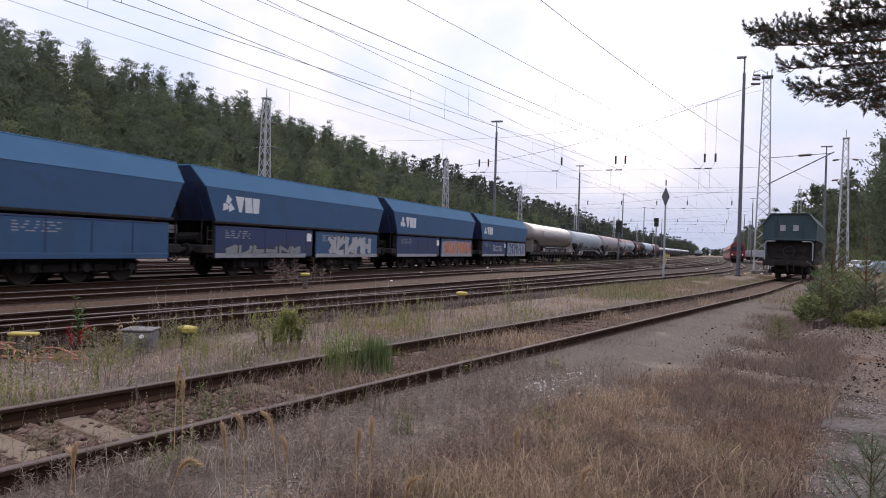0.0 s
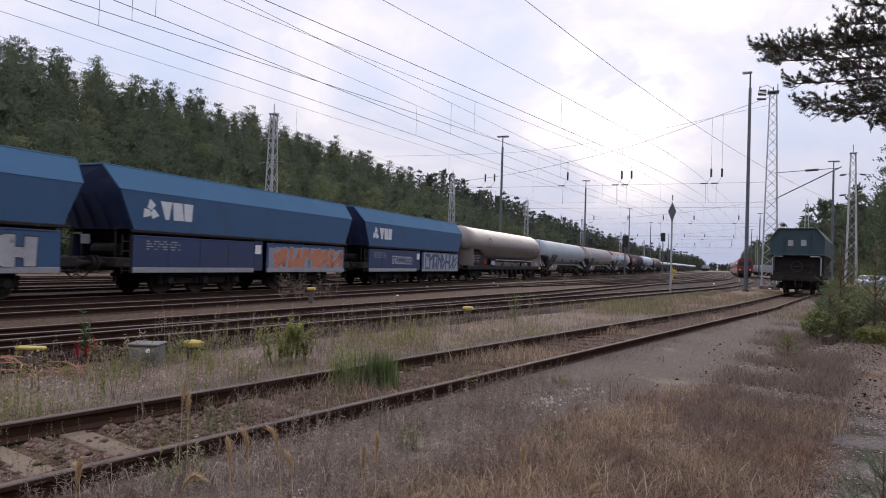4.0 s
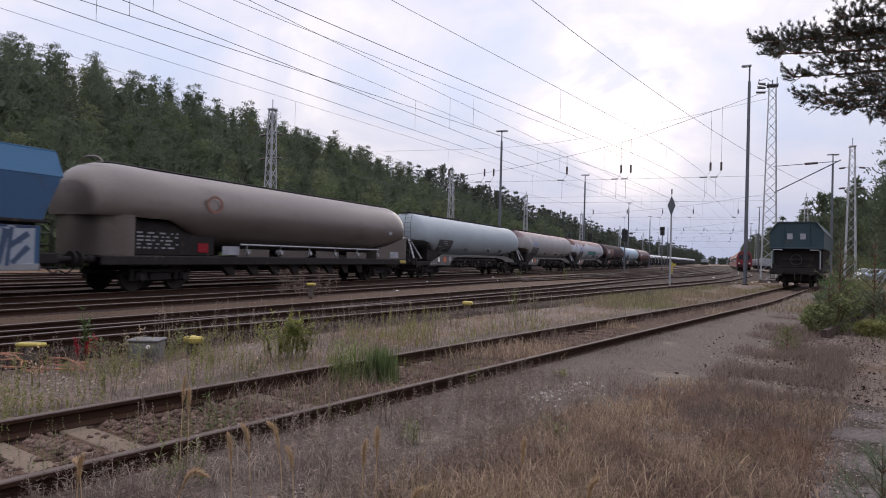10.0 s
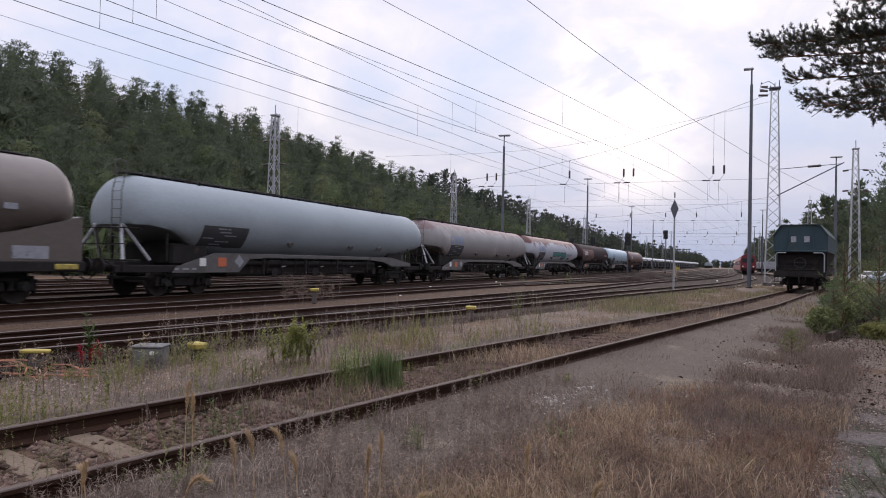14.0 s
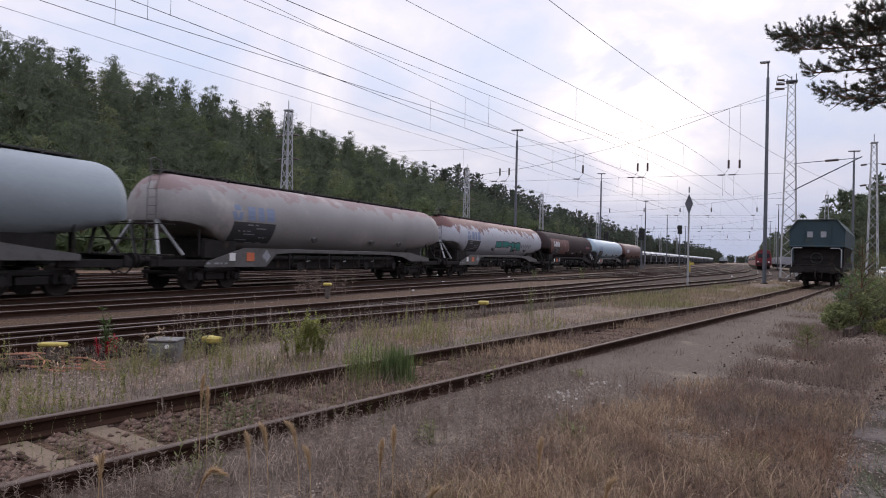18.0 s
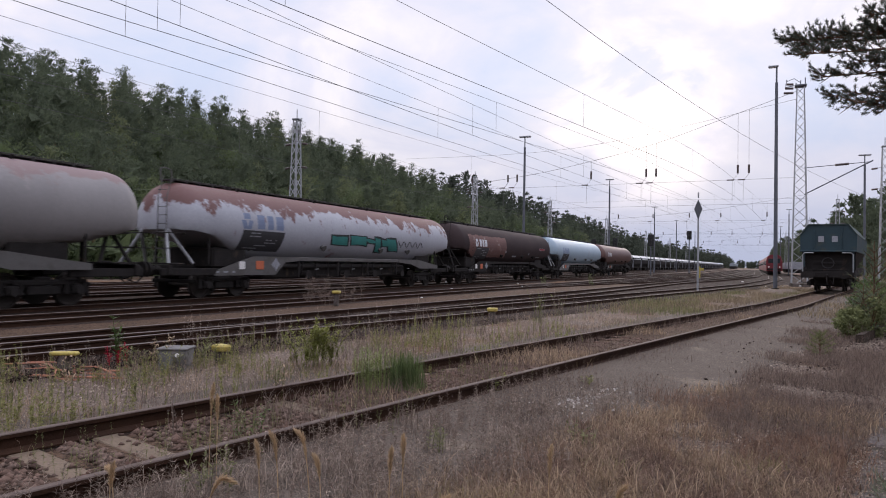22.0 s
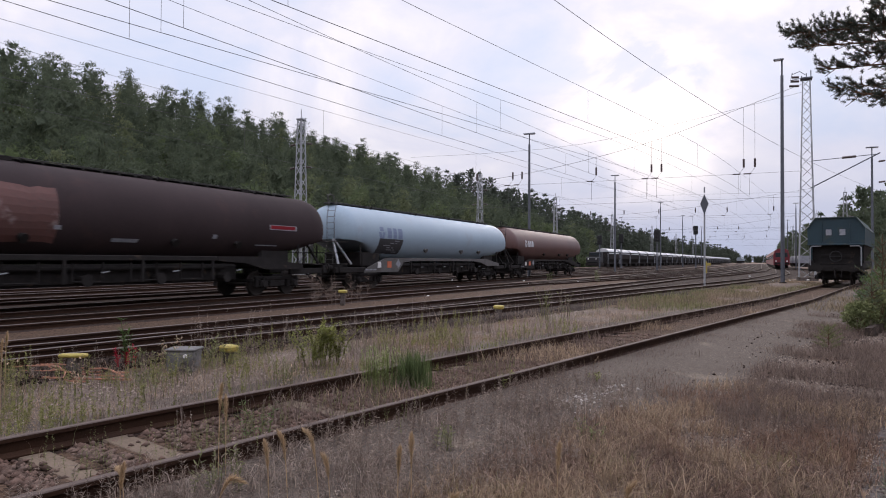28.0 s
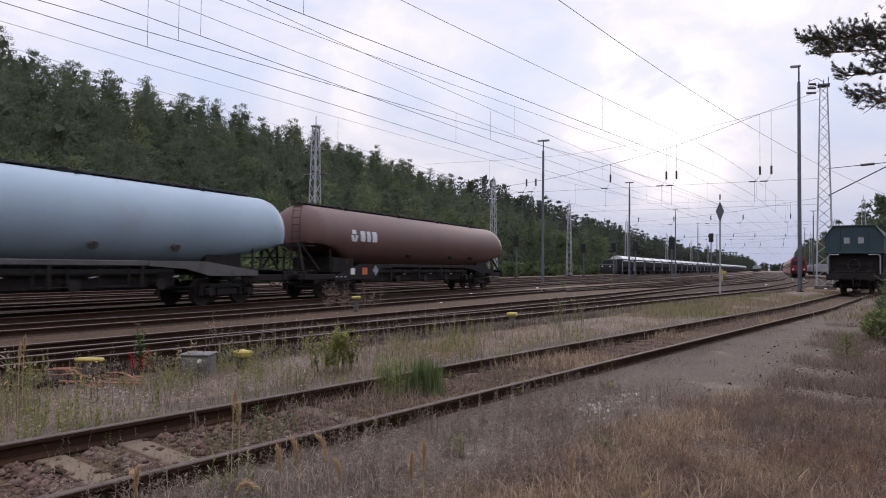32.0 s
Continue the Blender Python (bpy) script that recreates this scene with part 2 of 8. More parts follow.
# ---- geometry helpers ----
class Geo:
    """Collects vertices and faces of one mesh."""

    def __init__(self):
        self.v, self.f = [], []

    def add(self, verts, faces):
        o = len(self.v)
        self.v += [tuple(p) for p in verts]
        self.f += [tuple(i + o for i in f) for f in faces]
        return self

    def box(self, c, s, b=0.0, m=None):
        """Box at centre c with sizes s; b: chamfer."""
        hx, hy, hz = s[0] / 2, s[1] / 2, s[2] / 2
        b = min(b, hx * 0.9, hy * 0.9, hz * 0.9)
        sg = [(x, y, z) for x in (-1, 1) for y in (-1, 1) for z in (-1, 1)]
        if b <= 0:
            vs = [Vector((x * hx, y * hy, z * hz)) for x, y, z in sg]
            fs = [(0, 1, 3, 2), (4, 6, 7, 5), (0, 4, 5, 1), (2, 3, 7, 6), (0, 2, 6, 4), (1, 5, 7, 3)]
        else:
            vs, fs = [], []
            for x, y, z in sg:
                vs += [Vector((x * hx, y * (hy - b), z * (hz - b))), Vector((x * (hx - b), y * hy, z * (hz - b))), Vector((x * (hx - b), y * (hy - b), z * hz))]
            k = {q: i for i, q in enumerate(sg)}

            def q(*ids):
                fs.append(ids)
            for s0 in (-1, 1):
                ids = [3 * k[(s0, y, z)] for y, z in ((-1, -1), (1, -1), (1, 1), (-1, 1))]
                q(*(ids if s0 > 0 else ids[::-1]))
                ids = [3 * k[(x, s0, z)] + 1 for x, z in ((-1, -1), (-1, 1), (1, 1), (1, -1))]
                q(*(ids if s0 > 0 else ids[::-1]))
                ids = [3 * k[(x, y, s0)] + 2 for x, y in ((-1, -1), (1, -1), (1, 1), (-1, 1))]
                q(*(ids if s0 > 0 else ids[::-1]))
            for a in (-1, 1):
                for c2 in (-1, 1):
                    q(3 * k[(a, c2, -1)], 3 * k[(a, c2, -1)] + 1, 3 * k[(a, c2, 1)] + 1, 3 * k[(a, c2, 1)])
                    q(3 * k[(a, -1, c2)], 3 * k[(a, 1, c2)], 3 * k[(a, 1, c2)] + 2, 3 * k[(a, -1, c2)] + 2)
                    q(3 * k[(-1, a, c2)] + 1, 3 * k[(-1, a, c2)] + 2, 3 * k[(1, a, c2)] + 2, 3 * k[(1, a, c2)] + 1)
            for x, y, z in sg:
                i = 3 * k[(x, y, z)]
                q(i, i + 1, i + 2)
        mm = m or Matrix()
        return self.add([Vector(c) + (mm.to_3x3() @ p) for p in vs], fs)

    def cyl(self, p0, p1, r0, r1=None, n=10, caps=True):
        r1 = r0 if r1 is None else r1
        p0, p1 = Vector(p0), Vector(p1)
        d = (p1 - p0).normalized()
        a = d.orthogonal().normalized()
        b = d.cross(a)
        vs = []
        for p, r in ((p0, r0), (p1, r1)):
            vs += [p + (a * math.cos(6.28318 * i / n) + b * math.sin(6.28318 * i / n)) * r for i in range(n)]
        fs = [(i, (i + 1) % n, n + (i + 1) % n, n + i) for i in range(n)]
        if caps:
            fs += [tuple(range(n))[::-1], tuple(range(n, 2 * n))]
        return self.add(vs, fs)

    def tube(self, pts, r, n=6):
        """One connected pipe through the points."""
        pts = [Vector(p) for p in pts]
        pts = [q for i, q in enumerate(pts) if i == 0 or (q - pts[i - 1]).length > 1e-6]
        d = (pts[1] - pts[0]).normalized()
        u = d.orthogonal().normalized()
        rings = []
        for i, p in enumerate(pts):
            t = (pts[min(i + 1, len(pts) - 1)] - pts[max(i - 1, 0)]).normalized()
            u = (u - t * u.dot(t)).normalized()
            w = t.cross(u)
            rings.append([p + (u * math.cos(6.28318 * k / n) + w * math.sin(6.28318 * k / n)) * r for k in range(n)])
        return self.loft(rings)

    def loft(self, rings, closed=True, caps=True):
        n = len(rings[0])
        vs = [p for r in rings for p in r]
        fs = []
        for k in range(len(rings) - 1):
            for i in range(n if closed else n - 1):
                j = (i + 1) % n
                fs.append((k * n + i, k * n + j, (k + 1) * n + j, (k + 1) * n + i))
        if caps:
            fs += [tuple(range(n))[::-1], tuple(range((len(rings) - 1) * n, len(rings) * n))]
        return self.add(vs, fs)

    def quad(self, a, b, c, d):
        return self.add([a, b, c, d], [(0, 1, 2, 3)])

    def mesh(self, name, material, smooth=False):
        me = bpy.data.meshes.new(name)
        me.from_pydata(self.v, [], self.f)
        me.materials.append(material)
        if smooth:
            me.polygons.foreach_set("use_smooth", [True] * len(me.polygons))
        bm = bmesh.new()
        bm.from_mesh(me)
        if len(self.f) < 6000:
            bmesh.ops.recalc_face_normals(bm, faces=bm.faces)
            if smooth:
                for ed in bm.edges:
                    if len(ed.link_faces) == 2 and ed.calc_face_angle(0) > 0.75:
                        ed.smooth = False
            bm.to_mesh(me)
        bm.free()
        return me


def part(name, geo, material, parent, label="", smooth=False):
    """One mesh object under a thing or a part. geo: a Geo or a finished mesh."""
    me = geo if isinstance(geo, bpy.types.Mesh) else geo.mesh(name, material, smooth)
    ob = new(name, me)
    ob.parent = parent
    if label:
        tagged(ob, label)
    return ob


def thing(name, label, category, m=None, group="", kind=""):
    """An Empty at the base of a thing, which parents its parts."""
    ob = new(name)
    ob.empty_display_size = 0.2
    if m is not None:
        ob.matrix_world = m
    return tagged(ob, label, category, group, kind)


def solid(name, geo, material, label, category, m=None, group="", kind="", smooth=False):
    """A thing that is one mesh."""
    me = geo if isinstance(geo, bpy.types.Mesh) else geo.mesh(name, material, smooth)
    ob = new(name, me)
    if m is not None:
        ob.matrix_world = m
    return tagged(ob, label, category, group, kind)


def np_mesh(name, verts, faces, material, smooth=False):
    """Mesh from numpy arrays; faces all of one size."""
    verts, faces = np.asarray(verts, np.float32), np.asarray(faces, np.int32)
    me = bpy.data.meshes.new(name)
    k = faces.shape[1]
    me.vertices.add(len(verts))
    me.vertices.foreach_set("co", verts.ravel())
    me.loops.add(faces.size)
    me.loops.foreach_set("vertex_index", faces.ravel())
    me.polygons.add(len(faces))
    me.polygons.foreach_set("loop_start", np.arange(len(faces), dtype=np.int32) * k)
    if smooth:
        me.polygons.foreach_set("use_smooth", np.ones(len(faces), bool))
    me.update(calc_edges=True)
    me.materials.append(material)
    return me


# ---- ground and hill ----
def lerp(a, b, t):
    return a + (b - a) * max(0.0, min(1.0, t))


def hill(x, y):
    """Height of the ground: level yard, a wooded hillside to the left, a slight rise far to the right."""
    t = max(0.0, min(1.0, (-x - 44) / 75))
    h = 25.2 * t * t * (3 - 2 * t) * lerp(1.0, 0.42, (y - 200) / 700)
    t2 = max(0.0, min(1.0, (x - 45) / 120))
    h += 6 * t2 * t2
    if x > -40:
        h += 0.012 * noise.noise((x * 0.35, y * 0.35, 0)) - 0.012
    return h


def build_ground():
    xs = sorted(set([-2600, -1500, -800, -450, -300, -220] + list(range(-180, -40, 7)) + [i * 0.8 - 40 for i in range(0, 70)] + [18, 22, 28, 36, 45, 60, 80, 110, 165, 260, 500, 1200, 2600]))
    ys = sorted(set([-600, -200, -80, -40, -20] + [i * 0.8 - 10 for i in range(0, 80)] + [56, 60, 66, 74, 84, 96, 110, 130, 150, 180, 220, 280, 360, 460, 600, 800, 1100, 1600, 2600, 4200]))
    vs = [(x, y, hill(x, y)) for y in ys for x in xs]
    n = len(xs)
    fs = [(j * n + i, j * n + i + 1, (j + 1) * n + i + 1, (j + 1) * n + i) for j in range(len(ys) - 1) for i in range(n - 1)]
    me = np_mesh("ground", vs, fs, MAT_GROUND, True)
    tagged(new("ground", me), "dry sandy railway ground with brown patches", "ground", kind="structure")


build_ground()


def siding_x(y):
    """Near rail of the overgrown siding."""
    if y > 28:
        return siding_x(28) + 0.175 * (y - 28)
    return -4.42 + 0.212 * y + 0.00026 * y * y


def line(pts):
    """A smooth x(y) through a few stations."""
    ys, xs = [p[1] for p in pts], [p[0] for p in pts]
    def f(y):
        if y <= ys[0]:
            return xs[0] + (y - ys[0]) * (xs[1] - xs[0]) / (ys[1] - ys[0])
        for k in range(len(ys) - 1):
            if y <= ys[k + 1] or k == len(ys) - 2:
                return xs[k] + (y - ys[k]) * (xs[k + 1] - xs[k]) / (ys[k + 1] - ys[k])
    return f


GAUGE = 1.505
XT = -18.15
RAIL_PROFILE = [(-0.062, -0.16), (0.062, -0.16), (0.062, -0.145), (0.012, -0.115), (0.01, -0.045), (0.036, -0.032), (0.036, -0.004)]


def rail(cx, y0, y1, step, head, name, parent, offset):
    """One rail along cx(y)+offset: foot and web in rust, and the worn head on it."""
    n = max(2, int((y1 - y0) / step))
    prof = RAIL_PROFILE + [(-x, z) for x, z in RAIL_PROFILE[::-1][:-2]]
    rings, hr = [], []
    for i in range(n + 1):
        y = y0 + (y1 - y0) * i / n
        d = (cx(y + 0.5) - cx(y - 0.5))
        nx, ny = 1 / math.hypot(1, d), -d / math.hypot(1, d)
        x = cx(y) + offset * nx
        yy = y + offset * ny
        rings.append([(x + a * nx, yy + a * ny, RT + b) for a, b in prof])
        hr.append([(x + a * nx, yy + a * ny, RT + b) for a, b in ((-0.036, -0.004), (0.036, -0.004), (0.03, 0.004), (-0.03, 0.004))])
    r = part(name, Geo().loft(rings), MAT_RAIL, parent)
    part("rail_head", Geo().loft(hr), head, r)


def ballast_bed(cx, y0, y1, half, z, parent, material, step=1.5, top_half=None):
    """A low bed with sloping, uneven shoulders."""
    n = max(2, int((y1 - y0) / step))
    rings = []
    rng = random.Random(int(half * 100 + y1))
    th = top_half or half - 0.45
    for i in range(n + 1):
        y = y0 + (y1 - y0) * i / n
        x = cx(y)
        j = [rng.uniform(-0.12, 0.12) for _ in range(4)]
        rings.append([(x - half + j[0], y, -0.05), (x - th + j[1], y, z + 0.2 * j[1]), (x - th * 0.33, y, z + 0.1 * j[2]), (x + th * 0.33, y, z + 0.1 * j[0]), (x + th + j[2], y, z + 0.2 * j[2]), (x + half + j[3], y, -0.05)])
    part("ballast_bed", Geo().loft(rings, closed=False, caps=False), material, parent)


def track(name, cx, y0, y1, label, head, sleeper_mat, bed=MAT_BALLAST, bed_z=0.06, half=2.0, sleepers=(0, 60), step=3.0, pitch=0.62, lift=0.0, rail_offsets=(-GAUGE / 2, GAUGE / 2)):
    tr = thing(name, label, "railway track", kind="structure")
    if bed:
        ballast_bed(cx, y0, y1, half, bed_z, tr, bed)
    for o in rail_offsets:
        rail(cx, y0, y1, step, head, "rail", tr, o)
    sl = Geo().box((0, 0, 0), (2.5, 0.25, 0.16), 0.02).mesh("sleeper", sleeper_mat)
    y = sleepers[0]
    rng = random.Random(name)
    while y < sleepers[1]:
        ob = part("sleeper", sl, None, tr)
        d = cx(y + 0.5) - cx(y - 0.5)
        sunk = 0.05 if name == "siding" and (4.1 < y < 5.3 or 5.7 < y < 7.7 or (y > 8.2 and rng.random() < 0.6)) else 0.0
        ob.matrix_world = pose(cx(y) + rng.uniform(-0.03, 0.03), y, RT - 0.16 - 0.08 + lift - sunk + rng.uniform(-0.004, 0.004), 0, 0, -math.degrees(math.atan(d)) + rng.uniform(-0.8, 0.8))
        y += pitch
    return tr


# centre lines
sid = line([(siding_x(y) - 0.752 * math.hypot(1, 0.22), y) for y in range(-8, 130, 3)])
trk_train = line([(XT, -60), (XT, 500)])
trk_main = line([(-10.75 - 1.4, -10), (-10.75, 6.5), (-9.3, 21), (-8.1, 32), (-6.7, 50), (-5.2, 76), (-2.5, 130), (-1.0, 400)])
trk_div = line([(-11.9 - 1.0, -10), (-10.05, 6.0), (-8.9, 11.5), (-7.75, 17.3), (-6.9, 22), (-5.2, 32), (-2.9, 44), (-0.2, 60), (2.5, 90), (3.2, 130), (3.2, 400)])
trk_two = line([(-16.0, -10), (-14.9, 8), (-14.35, 14), (-13.5, 33), (-12.7, 44), (-12.0, 54), (-11.4, 83), (-9.0, 140), (-6.5, 400)])


# ---- the goods train ----
def travelled(t):
    """Metres that the train has rolled towards the camera's left at t seconds."""
    q = t / 32.0
    return 142.39 * q + 51.2 * q ** 2 - 48.53 * q ** 3 + 28.54 * q ** 4


WHEEL_R = 0.46
MAT_UNDER = mat("grimy_underframe", (0.030, 0.027, 0.026), (0.018, 0.016, 0.016), scale=3, fine=25, rough=0.85, bump=0.4, stain=(0.06, 0.045, 0.035), stain_scale=2.5, stain_at=0.6)
MAT_WHEEL = mat("steel_wheel", (0.05, 0.04, 0.036), (0.03, 0.025, 0.023), scale=4, fine=25, rough=0.7, metal=0.3, bump=0.3)
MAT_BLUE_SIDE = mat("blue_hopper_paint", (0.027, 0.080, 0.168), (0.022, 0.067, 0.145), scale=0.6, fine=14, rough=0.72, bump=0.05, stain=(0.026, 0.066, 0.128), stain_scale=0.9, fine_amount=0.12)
MAT_BLUE_ROOF = mat("lighter_blue_roof_paint", (0.046, 0.108, 0.186), (0.039, 0.094, 0.166), scale=0.6, fine=14, rough=0.82, bump=0.05, fine_amount=0.12)
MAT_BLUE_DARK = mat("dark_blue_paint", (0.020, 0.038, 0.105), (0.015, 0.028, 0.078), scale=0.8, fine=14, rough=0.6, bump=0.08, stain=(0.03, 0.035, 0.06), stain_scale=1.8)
MAT_DIRTY_WHITE = mat("dirty_white_paint", (0.30, 0.31, 0.34), (0.20, 0.21, 0.24), scale=2, fine=20, rough=0.7, bump=0.1, stain=(0.1, 0.1, 0.12), stain_scale=3, stain_at=0.58)
MAT_LOGO = mat("pale_lettering_paint", (0.55, 0.57, 0.60), (0.48, 0.5, 0.53), rough=0.6, bump=0)
MAT_LOGO_BLUE = mat("faded_blue_lettering", (0.13, 0.17, 0.27), (0.17, 0.21, 0.31), rough=0.6, bump=0)
MAT_STENCIL = mat("faded_stencil_paint", (0.26, 0.27, 0.29), (0.2, 0.21, 0.23), rough=0.6, bump=0)
MAT_PANEL = mat("black_data_panel", (0.025, 0.025, 0.028), (0.035, 0.035, 0.04), rough=0.7, bump=0)
MAT_TAUPE = mat("dusty_taupe_paint", (0.150, 0.126, 0.113), (0.112, 0.094, 0.085), scale=0.5, fine=10, rough=0.40, metal=0.4, bump=0.05, stain=(0.085, 0.070, 0.062), stain_scale=0.8, stain_at=0.56, stretch=(1, 0.35, 1.4), fine_amount=0.15, soft_edge=0.2)
MAT_GREYBLUE = mat("cement_dusted_grey_blue_paint", (0.235, 0.275, 0.30), (0.19, 0.222, 0.245), scale=0.5, fine=10, rough=0.6, bump=0.05, stain=(0.19, 0.21, 0.22), stain_scale=0.7, stretch=(1, 0.5, 1.2), fine_amount=0.15, soft_edge=0.2)
MAT_GREYRUST = mat("grey_paint_with_faded_red_top", (0.235, 0.222, 0.222), (0.175, 0.164, 0.166), scale=0.5, fine=10, rough=0.65, bump=0.05, stain=(0.34, 0.315, 0.295), stain_scale=0.38, stain_at=0.56, top=(0.175, 0.118, 0.118), top_z=3.55, fine_amount=0.15, soft_edge=0.12)
MAT_PALERUST = mat("pale_grey_paint_peeling_to_red_brown", (0.352, 0.361, 0.405), (0.290, 0.299, 0.334), scale=0.5, fine=10, rough=0.6, bump=0.05, top=(0.105, 0.040, 0.036), top_z=3.28, stain=(0.16, 0.07, 0.06), stain_scale=0.9, stain_at=0.62, fine_amount=0.15)
MAT_DARKBROWN = mat("dark_brown_paint", (0.047, 0.033, 0.034), (0.033, 0.024, 0.025), scale=0.5, fine=10, rough=0.8, bump=0.05, stain=(0.062, 0.038, 0.036), stain_scale=0.8, stain_at=0.58, fine_amount=0.15, soft_edge=0.2)
MAT_REDBROWN = mat("red_brown_paint", (0.105, 0.048, 0.041), (0.074, 0.036, 0.032), scale=0.5, fine=10, rough=0.55, bump=0.05, stain=(0.09, 0.045, 0.04), stain_scale=0.9, fine_amount=0.15, soft_edge=0.2)
MAT_LIGHTBLUE = mat("light_blue_grey_paint", (0.270, 0.355, 0.425), (0.235, 0.310, 0.378), scale=0.5, fine=10, rough=0.5, bump=0.04, stain=(0.228, 0.258, 0.289), stain_scale=0.6, stain_at=0.60, fine_amount=0.1, soft_edge=0.2)
MAT_TEAL = mat("teal_spray_paint", (0.03, 0.22, 0.20), (0.02, 0.15, 0.14), scale=2, rough=0.6, bump=0)
MAT_SPRAY_ORANGE = mat("orange_spray_paint", (0.42, 0.17, 0.09), (0.34, 0.12, 0.07), scale=2, rough=0.6, bump=0, stain=(0.22, 0.05, 0.04), stain_scale=1.5)
MAT_SPRAY_GREY = mat("grey_spray_paint", (0.22, 0.23, 0.24), (0.15, 0.155, 0.17), scale=2, rough=0.6, bump=0)
MAT_SPRAY_WHITE = mat("white_blue_spray_paint", (0.310, 0.335, 0.372), (0.223, 0.254, 0.310), scale=2, rough=0.6, bump=0, stain=(0.099, 0.124, 0.198), stain_scale=2.2, stain_at=0.56)
MAT_SPRAY_BLUE = mat("blue_spray_paint", (0.028, 0.052, 0.105), (0.040, 0.068, 0.125), scale=2, rough=0.6, bump=0)

MAT_FRAME = mat("grimy_grey_frame_paint", (0.105, 0.100, 0.098), (0.068, 0.064, 0.062), scale=1.2, fine=20, rough=0.75, bump=0.1, stain=(0.06, 0.055, 0.05), stain_scale=1.6, stain_at=0.54, soft_edge=0.15)
MAT_WALKWAY = mat("weathered_grating", (0.085, 0.08, 0.08), (0.055, 0.052, 0.052), scale=3, fine=30, rough=0.85, bump=0.4)
WHEELSETS = []


def wheelset_meshes():
    g = Geo().cyl((-0.98, 0, 0), (0.98, 0, 0), 0.09, n=10)
    for s in (-1, 1):
        x = s * 0.73
        prof = [(x - s * 0.045, WHEEL_R + 0.03), (x - s * 0.015, WHEEL_R + 0.03), (x - s * 0.005, WHEEL_R), (x + s * 0.08, WHEEL_R - 0.006), (x + s * 0.08, WHEEL_R - 0.06), (x + s * 0.045, WHEEL_R - 0.075), (x + s * 0.03, 0.16), (x + s * 0.08, 0.13), (x + s * 0.08, 0.0)]
        n = 22
        rings = [[(px, r * math.cos(6.28318 * i / n), r * math.sin(6.28318 * i / n)) for i in range(n)] for px, r in prof[:-1]]
        g.loft(rings, caps=True)
    return g.mesh("wheelset", MAT_WHEEL)


WS_MESH = wheelset_meshes()


def bogie_mesh(axles):
    """Y25-like bogie: cranked side frames, bolster, springs, axle boxes. Origin at the middle, rail top."""
    g = Geo()
    a0, a1 = axles[0], axles[-1]
    for s in (-1, 1):
        x = s * 1.0
        for a, b in zip(axles, axles[1:]):
            m = (a + b) / 2
            g.box((x, m, 0.46), (0.12, (b - a) * 0.5, 0.24), 0.03)
            g.box((x, m, 0.66), (0.14, (b - a) * 0.95, 0.12), 0.02)
        g.box((x, (a0 + a1) / 2, 0.70), (0.10, a1 - a0 + 0.7, 0.10), 0.02)
        for a in axles:
            g.box((x + s * 0.06, a, 0.47), (0.24, 0.30, 0.28), 0.05)
            g.cyl((x + s * 0.18, a, 0.46), (x + s * 0.24, a, 0.46), 0.12, n=10)
            for d in (-0.26, 0.26):
                g.cyl((x + s * 0.02, a + d, 0.42), (x + s * 0.02, a + d, 0.68), 0.085, n=8)
                g.cyl((x + s * 0.02, a + d, 0.36), (x + s * 0.02, a + d, 0.42), 0.11, n=8)
            g.box((x - s * 0.2, a + 0.52, 0.42), (0.08, 0.08, 0.35), 0.01)
    g.box((0, (a0 + a1) / 2, 0.72), (2.0, 0.5, 0.22), 0.04)
    g.box((0, a0 - 0.45, 0.6), (2.0, 0.1, 0.12), 0.02).box((0, a1 + 0.45, 0.6), (2.0, 0.1, 0.12), 0.02)
    return g.mesh("bogie", MAT_UNDER)


BOGIE2 = bogie_mesh((-0.9, 0.9))
BOGIE3 = bogie_mesh((-1.6, 0.0, 1.6))


def add_bogie(wagon, y, mesh, axles):
    b = part("bogie", mesh, None, wagon)
    b.location = (0, y, 0)
    for a in axles:
        w = part("wheelset", WS_MESH, None, b)
        w.location = (0, a, WHEEL_R)
        WHEELSETS.append((w, a))
    return b


def buffers(wagon, L, z=1.02, x=0.875):
    for y, d in ((0, 1), (L, -1)):
        for s in (-1, 1):
            g = Geo().cyl((s * x, y + d * 0.05, z), (s * x, y + d * 0.12, z), 0.24, n=16).cyl((s * x, y + d * 0.12, z), (s * x, y + d * 0.45, z), 0.085, n=12).cyl((s * x, y + d * 0.38, z), (s * x, y + d * 0.66, z), 0.125, n=12)
            part("buffer", g, MAT_UNDER, wagon, smooth=False)
        g = Geo().box((0, y + d * 0.45, z - 0.05), (0.09, 0.5, 0.12), 0.02).tube([(0, y + d * 0.3, z - 0.08), (0, y + d * 0.12, z - 0.28), (0, y, z - 0.3)], 0.035).tube([(0.3, y + d * 0.6, z - 0.1), (0.28, y + d * 0.2, z - 0.45), (0.2, y, z - 0.35)], 0.025)
        part("coupling", g, MAT_UNDER, wagon)


